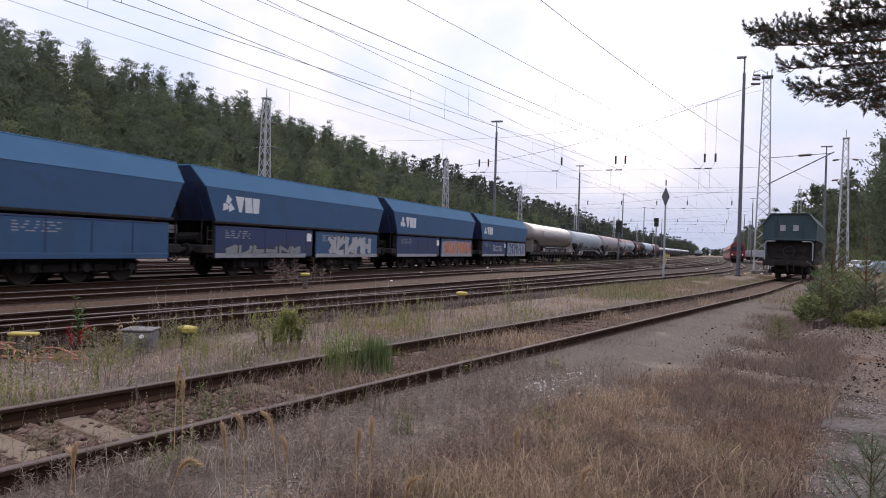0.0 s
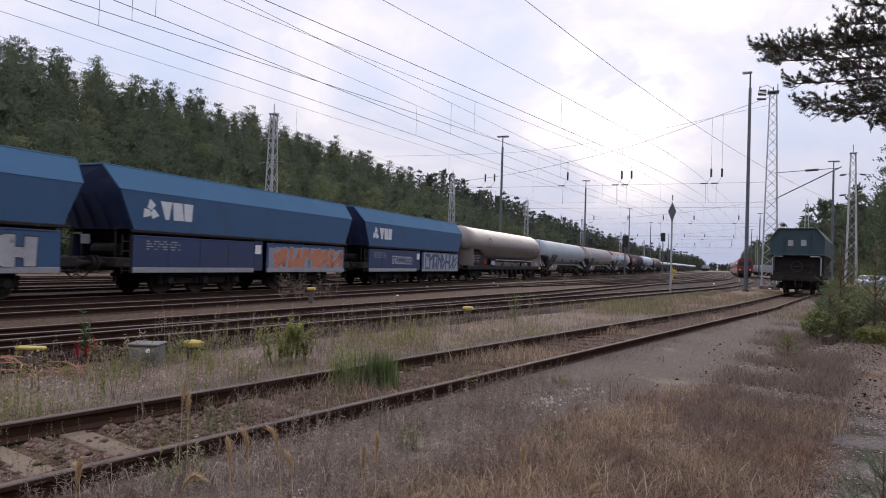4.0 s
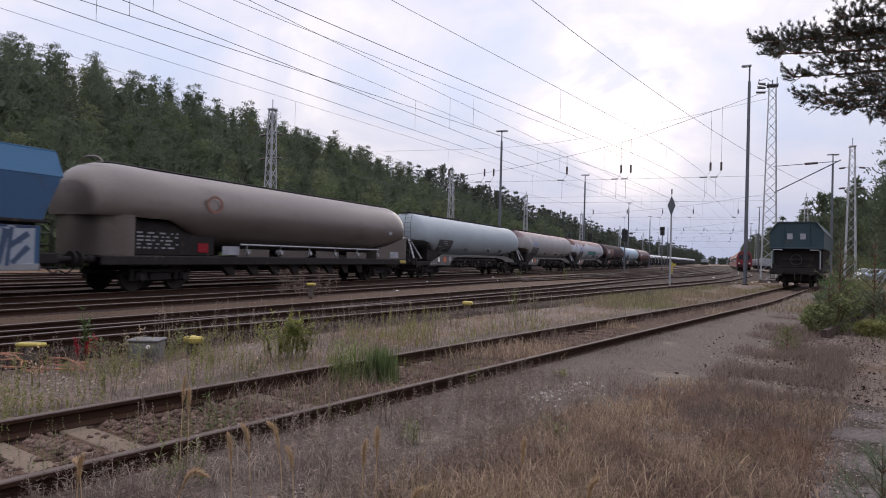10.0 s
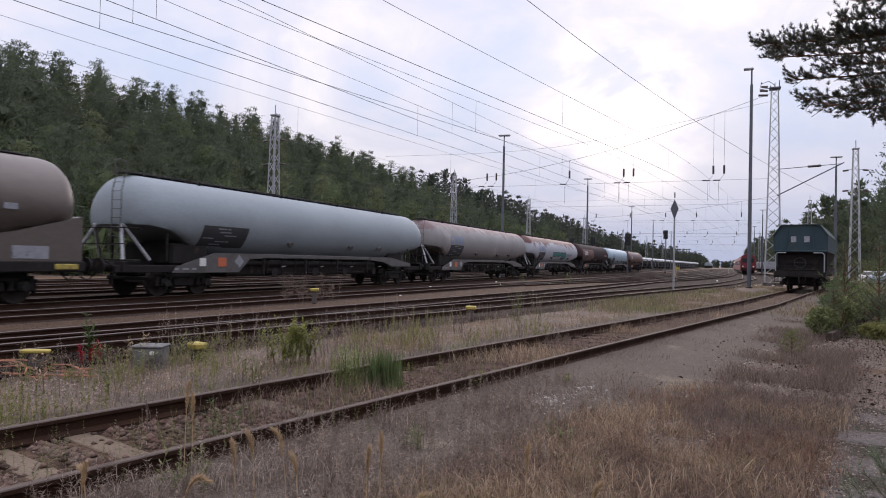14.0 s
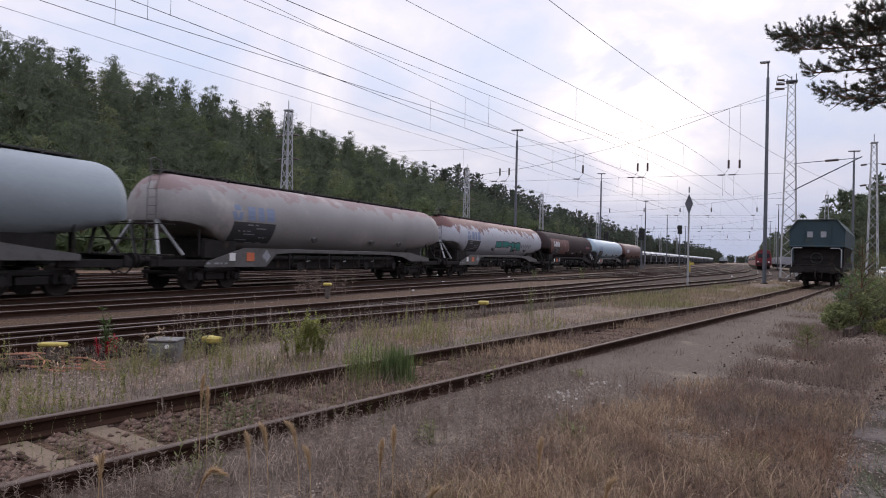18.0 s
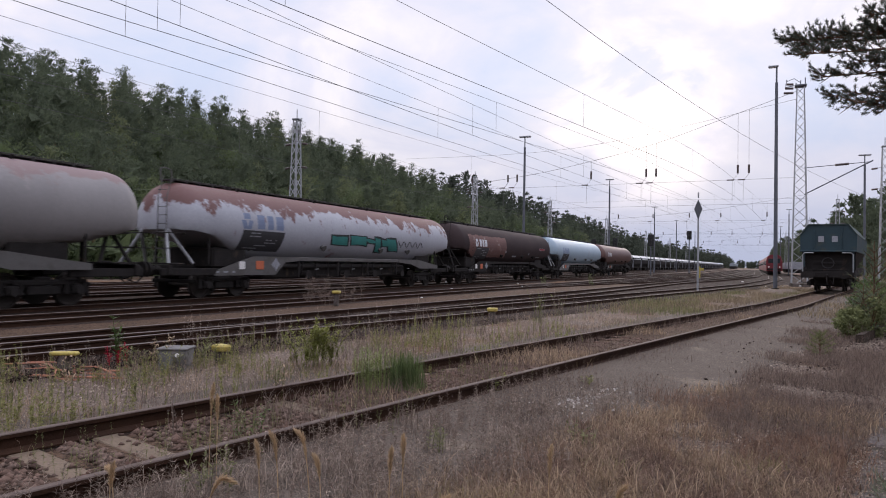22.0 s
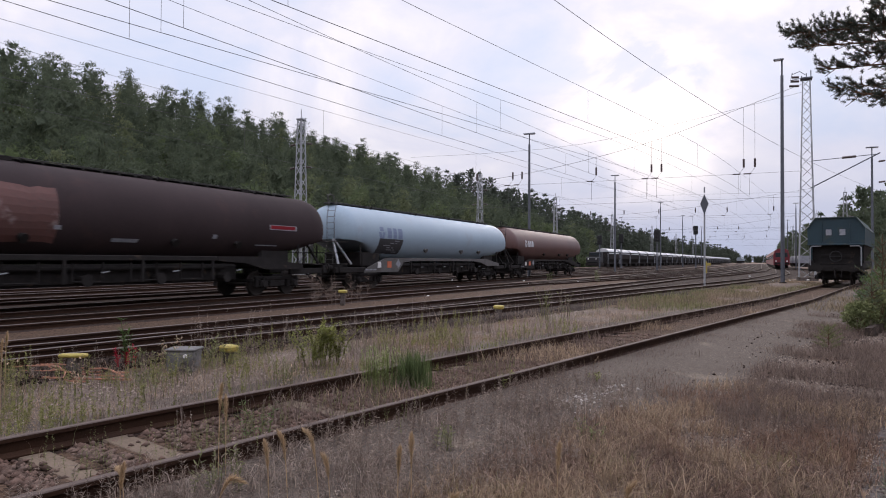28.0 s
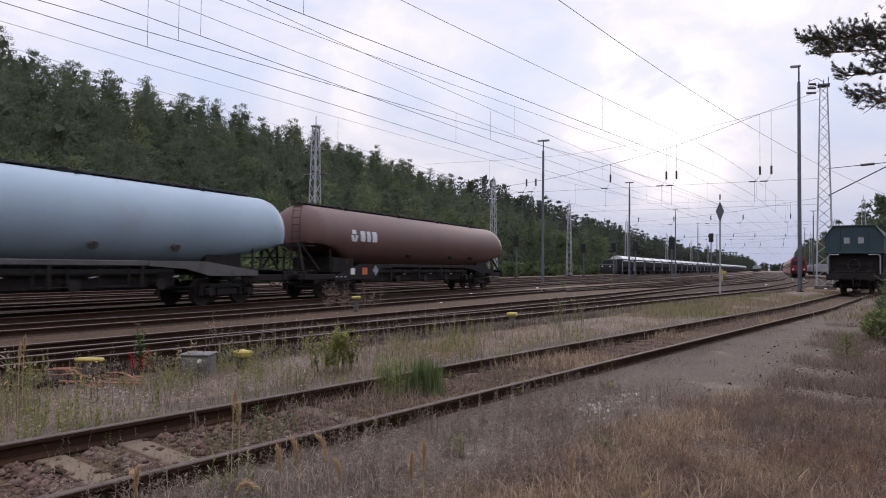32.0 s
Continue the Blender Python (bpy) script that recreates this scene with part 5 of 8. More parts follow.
cross_span(64.0, 3.3, 16.9, ROW_X, 13.0, hangers=(-0.4, -1.3, -8.3, -9.2, -14.4, -22.0, -23.0, -27.0))
for y, xr in ((120.0, 8.0), (185.0, 10.0), (250.0, 9.5)):
    cross_span(y, xr, 13.5, ROW_X, 13.0, hangers=(2.0, -5.0, -10.0, -16.0, -22.0, -28.0))
feed = solid("feeder_wire", Geo().tube(curve_pts([(-11.5, -10, 12.2), (-6.72, 22, 10.9), (3.8, 64, 10.2), (20.3, 110, 9.0)], 8), 0.012, 5), MAT_WIRE, "thick feeder wire crossing the yard", "overhead wire", group="overhead wires")


# ---- standing vehicles ----
MAT_PALEROOF = mat("pale_wagon_roof", (0.55, 0.56, 0.56), (0.44, 0.45, 0.46), scale=1.5, rough=0.6, bump=0.05)


def small_wagon(m):
    """Dark standing hopper wagon with a pale rounded roof."""
    t = thing("standing_hopper", "dark hopper wagon with pale roof in a standing train", "hopper wagon", m, "standing hopper wagons")
    L = 11.6
    part("body", Geo().loft([[(-1.4, y, 1.9), (-1.45, y, 3.4), (1.45, y, 3.4), (1.4, y, 1.9), (0.7, y, 1.0), (-0.7, y, 1.0)] for y in (0.5, L - 0.5)]), MAT_UNDER, t)
    part("roof", Geo().loft([[(1.5 * math.cos(a * 0.5236), y, 3.0 + 1.15 * math.sin(a * 0.5236)) for a in range(7)] for y in (0.7, L - 0.9)]), MAT_PALEROOF, t, "pale rounded roof")
    part("underframe", Geo().box((0, L / 2, 0.9), (2.2, L - 0.6, 0.3), 0.03).box((0, 2, 0.45), (2.0, 2.6, 0.7), 0.1).box((0, L - 2, 0.45), (2.0, 2.6, 0.7), 0.1), MAT_UNDER, t)
    for y in (0.3, L - 0.3):
        part("end_post", Geo().box((1.35, y, 1.9), (0.1, 0.1, 2.2)).box((-1.35, y, 1.9), (0.1, 0.1, 2.2)), MAT_DIRTY_WHITE, t)
    return t


sw = small_wagon(pose(-30.8, 142, RT, 0, 0, -1.2))
for k in range(1, 34):
    copy_thing(sw, pose(-30.8 + 0.255 * k, 142 + 12.1 * k, RT, 0, 0, -1.2))
loco = thing("shunting_engine", "dark low shunting engine at the head of standing wagons", "locomotive", pose(-31.0, 136.5, RT))
part("body", Geo().box((0, 0, 1.6), (2.6, 4.6, 1.2), 0.15).box((0, 1.2, 2.6), (2.6, 1.8, 1.4), 0.12), MAT_BLACK, loco)
part("underframe", Geo().box((0, 0, 0.7), (2.7, 5.0, 0.6), 0.05), MAT_UNDER, loco)
part("headlamp", Geo().cyl((0.8, -2.3, 1.8), (0.8, -2.4, 1.8), 0.14, n=10).cyl((-0.8, -2.3, 1.8), (-0.8, -2.4, 1.8), 0.14, n=10), MAT_WHITE, loco)
part("window", Geo().box((0, 0.28, 2.85), (2.0, 0.06, 0.6), 0.02), MAT_GLASS, loco)


MAT_RAILCAR = mat("weathered_red_railcar_paint", (0.155, 0.010, 0.018), (0.11, 0.009, 0.015), scale=1.2, rough=0.7, bump=0.05, stain=(0.09, 0.02, 0.022), stain_scale=0.8)


def coach(m, lead):
    t = thing("red_railcar", "red railcar standing on a far track", "railcar", m, "standing red railcars")
    L = 24
    ring = lambda y, i: [(-1.42 + i, y, 0.75), (-1.45 + i, y, 2.6), (-1.2 + i, y, 3.6), (-0.6, y, 3.95), (0.6, y, 3.95), (1.2 - i, y, 3.6), (1.45 - i, y, 2.6), (1.42 - i, y, 0.75)]
    part("body", Geo().loft([ring(0.0, 0.12), ring(0.35, 0.0), ring(L - 0.3, 0.0)]), MAT_RAILCAR, t)
    part("underframe", Geo().box((0, L / 2, 0.5), (2.3, L - 1.5, 0.6), 0.08), MAT_UNDER, t)
    for s in (-1, 1):
        for k in range(8):
            part("window", Geo().box((s * 1.44, 2.6 + k * 2.7, 2.35), (0.03, 1.7, 0.8), 0.01), MAT_GLASS, t)
        part("buffer", Geo().cyl((s * 0.87, -0.45, 1.05), (s * 0.87, 0, 1.05), 0.2, n=10), MAT_UNDER, t)
        part("headlamp", Geo().cyl((s * 0.95, -0.03, 1.55), (s * 0.95, 0.02, 1.55), 0.14, n=10), MAT_WHITE, t)
    part("windscreen", Geo().box((0, -0.01, 2.75), (2.1, 0.06, 0.85), 0.03), MAT_GLASS, t)
    part("front_band", Geo().box((0, -0.015, 1.1), (2.5, 0.05, 0.35), 0.02), MAT_UNDER, t)
    return t


rc = coach(pose(3.7, 143, RT, 0, 0, 0.2), True)
for k in (1, 2, 3, 4):
    copy_thing(rc, pose(3.7 - 0.09 * k, 143 + 24.6 * k, RT, 0, 0, 0.2))
fw = thing("far_tank_wagon", "dark goods wagon with grey top on a far track", "tank wagon", pose(-10.6, 400, RT), "far goods wagons")
part("tank", Geo().cyl((0, 0.5, 2.5), (0, 13.5, 2.5), 1.4, n=16), MAT_GREYBLUE, fw, smooth=True)
part("underframe", Geo().box((0, 7, 0.8), (2.6, 13.8, 0.8), 0.1), MAT_UNDER, fw)
part("buffer_beam", Geo().box((0, 0.1, 1.1), (2.7, 0.2, 1.5), 0.03), MAT_UNDER, fw)
for k in (1, 2, 3):
    copy_thing(fw, pose(-10.6 + 0.1 * k, 400 + 15 * k, RT))
wg = thing("pale_flat_wagon", "low pale wagon standing beyond the tower", "flat wagon", pose(8.2, 150, RT), "far goods wagons")
part("body", Geo().box((0, 9, 1.9), (2.7, 17.5, 1.5), 0.06), MAT_DIRTY_WHITE, wg)
part("underframe", Geo().box((0, 9, 0.75), (2.2, 17, 0.7), 0.06), MAT_UNDER, wg)
copy_thing(wg, pose(7.9, 169, RT))

MAT_TEALWAGON = mat("dark_teal_wagon_paint", (0.014, 0.042, 0.056), (0.010, 0.030, 0.042), scale=0.8, fine=14, rough=0.6, bump=0.08, stain=(0.03, 0.045, 0.045), stain_scale=1.4)
MAT_TEALROOF = mat("weathered_green_roof", (0.030, 0.055, 0.050), (0.022, 0.040, 0.037), scale=0.8, fine=14, rough=0.7, bump=0.1)


def parked_wagon(m):
    """Teal hopper wagon seen from its end, with chamfered roof and end handrails."""
    t = thing("parked_hopper", "dark teal hopper wagon parked on the overgrown siding", "hopper wagon", m)
    L = 13.0
    ring = lambda y: [(-1.48, y, 2.45), (-1.5, y, 3.45), (-1.05, y, 4.08), (1.05, y, 4.08), (1.5, y, 3.45), (1.48, y, 2.45)]
    part("body", Geo().loft([ring(0.7), ring(L - 0.7)]), MAT_TEALWAGON, t)
    part("roof", Geo().loft([[(-1.52, y, 3.46), (-1.06, y, 4.12), (1.06, y, 4.12), (1.52, y, 3.46), (1.5, y, 3.42), (1.04, y, 4.06), (-1.04, y, 4.06), (-1.5, y, 3.42)] for y in (0.62, L - 0.62)]), MAT_TEALROOF, t, "greenish weathered roof")
    g = Geo().box((0, 0.66, 2.47), (3.0, 0.12, 0.10), 0.02)
    for x in (-0.72, 0.72):
        g.box((x, 0.67, 3.2), (0.05, 0.06, 1.4))
    part("end_ribs", g, MAT_TEALWAGON, t)
    for x in (-0.36, 0.36):
        part("notice_plate", Geo().box((x, 0.68, 3.2), (0.30, 0.03, 0.36), 0.006), MAT_DIRTY_WHITE, t)
    part("chute", Geo().loft([[(-1.4, 1.2, 2.45), (1.4, 1.2, 2.45), (1.4, L - 1.2, 2.45), (-1.4, L - 1.2, 2.45)], [(-0.8, 4.0, 1.0), (0.8, 4.0, 1.0), (0.8, L - 4, 1.0), (-0.8, L - 4, 1.0)]]), MAT_UNDER, t)
    part("frame", Geo().box((0, L / 2, 1.05), (2.4, L - 1.2, 0.3), 0.03).box((0, 0.55, 1.05), (2.8, 0.2, 0.4), 0.03), MAT_UNDER, t)
    for s in (-1, 1):
        part("handrail", Geo().tube([(s * 1.32, 0.45, 1.2), (s * 1.32, 0.45, 2.25), (s * 1.22, 0.45, 2.36), (s * 0.75, 0.45, 2.36)], 0.03, 8), MAT_GALV, t, "pale bent handrail")
        part("buffer", Geo().cyl((s * 0.875, 0.0, 1.05), (s * 0.875, 0.08, 1.05), 0.25, n=16).cyl((s * 0.875, 0.08, 1.05), (s * 0.875, 0.6, 1.05), 0.11, n=10), MAT_UNDER, t)
        part("lower_post", Geo().box((s * 1.3, 0.9, 1.8), (0.1, 0.1, 1.3)), MAT_TEALWAGON, t)
    part("coupling", Geo().box((0, 0.3, 1.0), (0.12, 0.5, 0.14), 0.02).tube([(0, 0.1, 0.98), (0, 0.02, 0.6), (0.05, 0.08, 0.45)], 0.035).tube([(0.35, 0.45, 0.95), (0.3, 0.3, 0.5), (0.15, 0.4, 0.7)], 0.025), MAT_UNDER, t)
    part("end_sheet", Geo().box((0, 1.1, 1.85), (2.86, 0.08, 1.2), 0.01), MAT_UNDER, t)
    part("brake_wheel", Geo().tube([(0.32 * math.cos(q * 0.5236), 0.75, 1.75 + 0.32 * math.sin(q * 0.5236)) for q in range(13)], 0.025, 6).tube([(-0.3, 0.75, 1.75), (0.3, 0.75, 1.75)], 0.02, 6), MAT_BLACK, t)
    part("buffer_beam", Geo().box((0, 0.62, 1.05), (2.9, 0.16, 0.46), 0.03), MAT_BLACK, t)
    part("platform", Geo().box((0, 0.8, 1.32), (2.8, 0.7, 0.06), 0.01), MAT_UNDER, t)
    for s in (-1, 1):
        part("side_sill", Geo().box((s * 1.25, L / 2, 1.25), (0.14, L - 1.2, 0.5), 0.02), MAT_UNDER, t)
        part("end_step", Geo().box((s * 1.2, 0.5, 0.55), (0.4, 0.3, 0.04)).tube([(s * 1.38, 0.5, 0.55), (s * 1.38, 0.5, 1.0)], 0.02, 4).tube([(s * 1.02, 0.5, 0.55), (s * 1.02, 0.5, 1.0)], 0.02, 4), MAT_UNDER, t)
    part("brake_rigging", Geo().box((0, 2.9, 0.55), (1.9, 2.4, 0.5), 0.08).box((0, 1.5, 0.66), (1.5, 0.5, 0.62), 0.06), MAT_UNDER, t)
    part("air_tank", Geo().cyl((-0.8, 1.3, 1.75), (0.8, 1.3, 1.75), 0.28, n=14), MAT_UNDER, t, smooth=True)
    for y in (2.9, L - 2.9):
        b = part("bogie", BOGIE2, None, t)
        b.location = (0, y, 0)
        for a in (-0.9, 0.9):
            w = part("wheelset", WS_MESH, None, b)
            w.location = (0, a, WHEEL_R)
    return t


pw_y = 45.3
parked_wagon(pose(sid(pw_y), pw_y, RT, 0, 0, -math.degrees(math.atan(0.175))))


def hatchback(m, paint, label):
    t = thing("parked_car", label, "car", m, "parked cars")
    prof = [(-2.0, 0.35), (-2.05, 0.75), (-1.9, 0.95), (-1.55, 1.02), (-1.0, 1.42), (0.4, 1.46), (1.0, 1.05), (1.9, 0.88), (2.05, 0.6), (2.0, 0.35)]
    cabin = [(-1.5, 1.02), (-1.0, 1.40), (0.35, 1.43), (0.95, 1.05)]
    part("body", Geo().loft([[(x * (0.98 if abs(y) > 0.8 else 1), y, min(z, 1.03) if abs(y) > 0.8 else z) for x, z in prof] for y in (-0.85, -0.72, 0.72, 0.85)]), paint, t)
    for s in (-1, 1):
        part("side_window", Geo().loft([[(x * 0.93, s * (0.735 + o), z - 0.05) for x, z in cabin] for o in (0.0, 0.01)]), MAT_GLASS, t)
        for x in (-1.25, 1.3):
            w = part("wheel", Geo().cyl((x, s * 0.68, 0.31), (x, s * 0.87, 0.31), 0.31, n=16), MAT_BLACK, t)
            part("rim", Geo().cyl((x, s * 0.86, 0.31), (x, s * 0.885, 0.31), 0.19, n=12), MAT_GALV, w)
    part("rear_window", Geo().loft([[(-1.52 - o, -0.6, 1.06), (-1.03 - o, -0.55, 1.39), (-1.03 - o, 0.55, 1.39), (-1.52 - o, 0.6, 1.06)] for o in (0.0, 0.02)]), MAT_GLASS, t)
    part("rear_lamp", Geo().box((-2.02, 0.68, 0.82), (0.06, 0.22, 0.2), 0.02).box((-2.02, -0.68, 0.82), (0.06, 0.22, 0.2), 0.02), MAT_RED, t)
    return t


hatchback(pose(14.0, 80, 0, 0, 0, 60), MAT_WHITE, "white hatchback parked at the wood's edge")
hatchback(pose(14.6, 77, 0, 0, 0, 40), mat("silver_blue_car_paint", (0.36, 0.42, 0.52), (0.32, 0.38, 0.47), rough=0.3, metal=0.5, bump=0), "pale silver-blue car parked behind shrubs")

# ---- lineside things ----
def point_machine(m, label, h=0.28, tilt=0):
    t = thing("trackside_marker", label, "marker", m, "yellow trackside markers")
    part("stem", Geo().box((0, 0, h / 2), (0.14, 0.12, h), 0.015), MAT_CONCRETE, t)
    part("cap", Geo().box((0, 0, h + 0.05), (0.26, 0.20, 0.10), 0.025), MAT_YELLOW, t, "faded yellow cap")
    return t


point_machine(pose(-12.3, 17.9, 0.07, 0, 0, 10), "small yellow-capped trackside marker on the walkway", 0.42)
point_machine(pose(-6.2, 16.2, 0.0, 0, 0, 5), "yellow-capped marker in dry weeds", 0.30)
point_machine(pose(-7.25, 7.55, 0.0, 0, 0, -10), "weathered yellow marker among weeds", 0.18)
yb = thing("trackside_post", "short grey post with a flat yellow board", "marker", pose(-8.40, 5.85, 0), "yellow trackside markers")
part("stem", Geo().loft([[(-0.09, -0.06, 0), (0.09, -0.06, 0), (0.09, 0.06, 0), (-0.09, 0.06, 0)], [(-0.05, -0.05, 0.24), (0.05, -0.05, 0.24), (0.05, 0.05, 0.24), (-0.05, 0.05, 0.24)]]), MAT_CONCRETE, yb)
part("cap", Geo().box((0, 0, 0.26), (0.36, 0.12, 0.05), 0.015, m=Matrix.Rotation(radians(28), 4, "Z")), MAT_YELLOW, yb)
cb = thing("cable_box", "grey concrete cable box with a flat lid", "cable box", pose(-7.42, 6.85, 0, 0, 0, 25))
MAT_BOX = mat("grey_box_concrete", (0.20, 0.195, 0.195), (0.14, 0.135, 0.13), scale=3, fine=35, rough=0.9, bump=0.4, stain=(0.09, 0.08, 0.07), stain_scale=4, stain_at=0.56)
part("box", Geo().box((0, 0, 0.13), (0.40, 0.32, 0.30), 0.02), MAT_BOX, cb)
part("lid", Geo().box((0, 0, 0.295), (0.43, 0.36, 0.03), 0.010), MAT_BOX, cb)
part("bolt", Geo().cyl((0.1, -0.2, 0.22), (0.1, -0.225, 0.22), 0.03, n=8), MAT_WHITE, cb)
MAT_CABLE = mat("faded_orange_cable", (0.40, 0.17, 0.10), (0.30, 0.13, 0.08), rough=0.7, bump=0.05)
cbl = solid("cable_loop", Geo().tube(curve_pts([(-8.9, 5.5, 0.02), (-8.4, 5.35, 0.05), (-7.9, 5.6, 0.03), (-7.3, 5.9, 0.02)], 5), 0.016, 6), MAT_CABLE, "orange-red cable lying on the ground", "cable")
for k in range(4):
    rr = random.Random(90 + k)
    solid("cable_loop", Geo().tube(curve_pts([(-9.3 + 0.45 * q + rr.uniform(-0.1, 0.1), 5.55 + 0.16 * k + rr.uniform(-0.22, 0.22), 0.03 + rr.uniform(0, 0.06)) for q in range(5)], 5), 0.013, 5), MAT_CABLE, "faded orange cable lying in loops on the ground", "cable", group="loose cables")
rngw = random.Random(8)
for x, y in ((-9.9, 23.5), (-12.6, 24.6), (-15.5, 34), (-13.8, 41), (-20, 60), (-11.6, 46), (-9.0, 66), (0.9, 58), (2.2, 61), (3.6, 63), (-1.0, 75), (-26, 88), (-2.1, 11.6), (-21, 45), (-16.0, 47)):
    s = rngw.uniform(0.09, 0.2)
    solid("white_stone", Geo().box((0, 0, s * 0.3), (s * 1.6, s, s * 0.7), s * 0.25), MAT_WHITE, "white painted stone on the ballast", "stone", pose(x, y, 0.03, 8, 5, rngw.uniform(0, 180)), "white stones")

bin1 = thing("yellow_post", "yellow warning post at a far track end", "marker", pose(-6.6, 96, 0), "far yellow posts")
part("post", Geo().cyl((0, 0, 0), (0, 0, 1.6), 0.09, n=8), MAT_YELLOW, bin1)
part("board", Geo().box((0.3, 0, 1.2), (0.5, 0.06, 0.35), 0.02), MAT_YELLOW, bin1)

# old timber lying by the shrubs
lg = solid("old_timber", Geo().loft([[(x + dx, y, z + dz) for dx, dz in ((-0.08, -0.10), (0.08, -0.10), (0.07, 0.09), (-0.07, 0.08))] for x, y, z in ((2.08, 16.6, 0.09), (2.75, 18.9, 0.16), (3.6, 21.8, 0.26), (4.7, 25.6, 0.40))]), mat("grey_weathered_timber", (0.080, 0.062, 0.052), (0.048, 0.037, 0.031), scale=3, fine=25, rough=0.95, bump=0.6, stretch=(6, 1, 6)), "long weathered timber beam lying in the shrubs", "timber")
# concrete slab path
pathp = thing("slab_path", "cracked concrete slab path with soil on it", "path", kind="structure")
slab = Geo().box((0, 0, 0), (1.45, 0.96, 0.12), 0.02).mesh("slab", MAT_CONCRETE)
rngp = random.Random(3)
for r in range(7):
    for c in range(3):
        y = 2.4 + r * 0.98
        x0 = -0.42 + 0.196 * (y - 2.0) + 1.12
        o = part("slab", slab, None, pathp)
        o.matrix_world = pose(x0 + c * 1.47 + rngp.uniform(-0.02, 0.02), y + c * 0.29, -0.045 + rngp.uniform(-0.012, 0.012), rngp.uniform(-0.6, 0.6), rngp.uniform(-0.6, 0.6), -11 + rngp.uniform(-0.8, 0.8))


# ---- woods ----
MAT_PINE = leaf_mat("pine_foliage", (0.108, 0.130, 0.080), (0.060, 0.078, 0.052), 0.13, through_light=0.5)
MAT_LEAF = leaf_mat("broadleaf_foliage", (0.115, 0.142, 0.066), (0.072, 0.098, 0.050), 0.13, through_light=0.5)
MAT_PALELEAF = leaf_mat("pale_birch_foliage", (0.150, 0.168, 0.086), (0.105, 0.124, 0.066), 0.13, through_light=0.5)
MAT_FARLEAF = leaf_mat("far_wood_foliage", (0.075, 0.088, 0.064), (0.055, 0.068, 0.052), 0.2, through_light=0.5)
nrg = np.random.RandomState(5)


def core_leaves(n, h, r, base, rs):
    """Large dark inner leaves that close the heart of a crown."""
    t = rs.rand(n)
    a = rs.rand(n) * 6.283
    q = r * 0.42 * np.clip(1.05 - t, 0.1, 1) ** 0.7 * np.sqrt(rs.rand(n))
    p = np.stack([q * np.cos(a), q * np.sin(a), base + (h * 0.9 - base) * t], 1)
    e1, e2 = rs.normal(size=p.shape) * 0.15 * r, rs.normal(size=p.shape) * 0.20 * r
    return np.stack([p - e1 * 0.5, p + e1 * 0.5 + e2 * 0.2, p + e2], 1).reshape(-1, 3)


def conifer(h, r, base, whorls, branches, per, leaf, seed, blunt=0.75):
    """Needle triangles of one conifer: whorls of rising branches, each set with flat sprays; the tip is pointed."""
    rs = np.random.RandomState(seed)
    P, A = [], []
    lean = rs.normal(size=2) * 0.02
    for k in range(whorls):
        t = (k + rs.rand() * 0.7) / whorls
        z = base + (h - base) * t
        reach = r * (max(0.03, 1 - t ** 1.5) ** blunt) * (0.6 if t < 0.08 else 1.0)
        nb = max(3, int(branches * (1.1 - 0.6 * t)))
        for j in range(nb):
            az = 6.283 * (j + 0.8 * rs.rand()) / nb + 1.9 * k
            ln = reach * (0.66 + 0.48 * rs.rand())
            up = 0.05 + 0.55 * t + 0.15 * rs.normal()
            d = np.array([math.cos(az), math.sin(az), up])
            m = 4 if ln > 1.2 else 2
            for q in range(m):
                f = 0.28 + 0.72 * (q + 0.6 * rs.rand()) / m
                c = np.array([lean[0] * z, lean[1] * z, z]) + d * ln * f - np.array([0, 0, 0.10 * ln * f * f])
                sz = (0.17 + 0.19 * ln * (1.15 - 0.5 * f))
                g = rs.normal(size=(per, 3)) * np.array([1, 1, 0.6]) * sz * 0.62
                P.append(c + g)
                A.append(d[None] * 0.55 + rs.normal(size=(per, 3)) * 0.5 + np.array([0, 0, 0.35]))
    for q in range(5):
        c = np.array([lean[0] * h + 0.3 * rs.normal(), lean[1] * h + 0.3 * rs.normal(), h * (0.93 + 0.04 * rs.rand())])
        P.append(c + rs.normal(size=(per * 2, 3)) * np.array([0.24, 0.24, 0.20]))
        A.append(rs.normal(size=(per * 2, 3)) * 0.6 + np.array([0, 0, 0.4]))
    p, e2 = np.concatenate(P), np.concatenate(A)
    e2 *= (leaf * (0.7 + 0.7 * rs.rand(len(p))) / (np.linalg.norm(e2, axis=1) + 1e-9))[:, None]
    e1 = np.cross(e2, rs.normal(size=p.shape))
    e1 *= (leaf * 0.55 / (np.linalg.norm(e1, axis=1) + 1e-9))[:, None]
    v = np.stack([p - e1 * 0.5, p + e1 * 0.5, p + e2], 1).reshape(-1, 3)
    v = np.concatenate([v, core_leaves(110, h, r, base, rs)])
    return v, np.arange(len(v)).reshape(-1, 3)


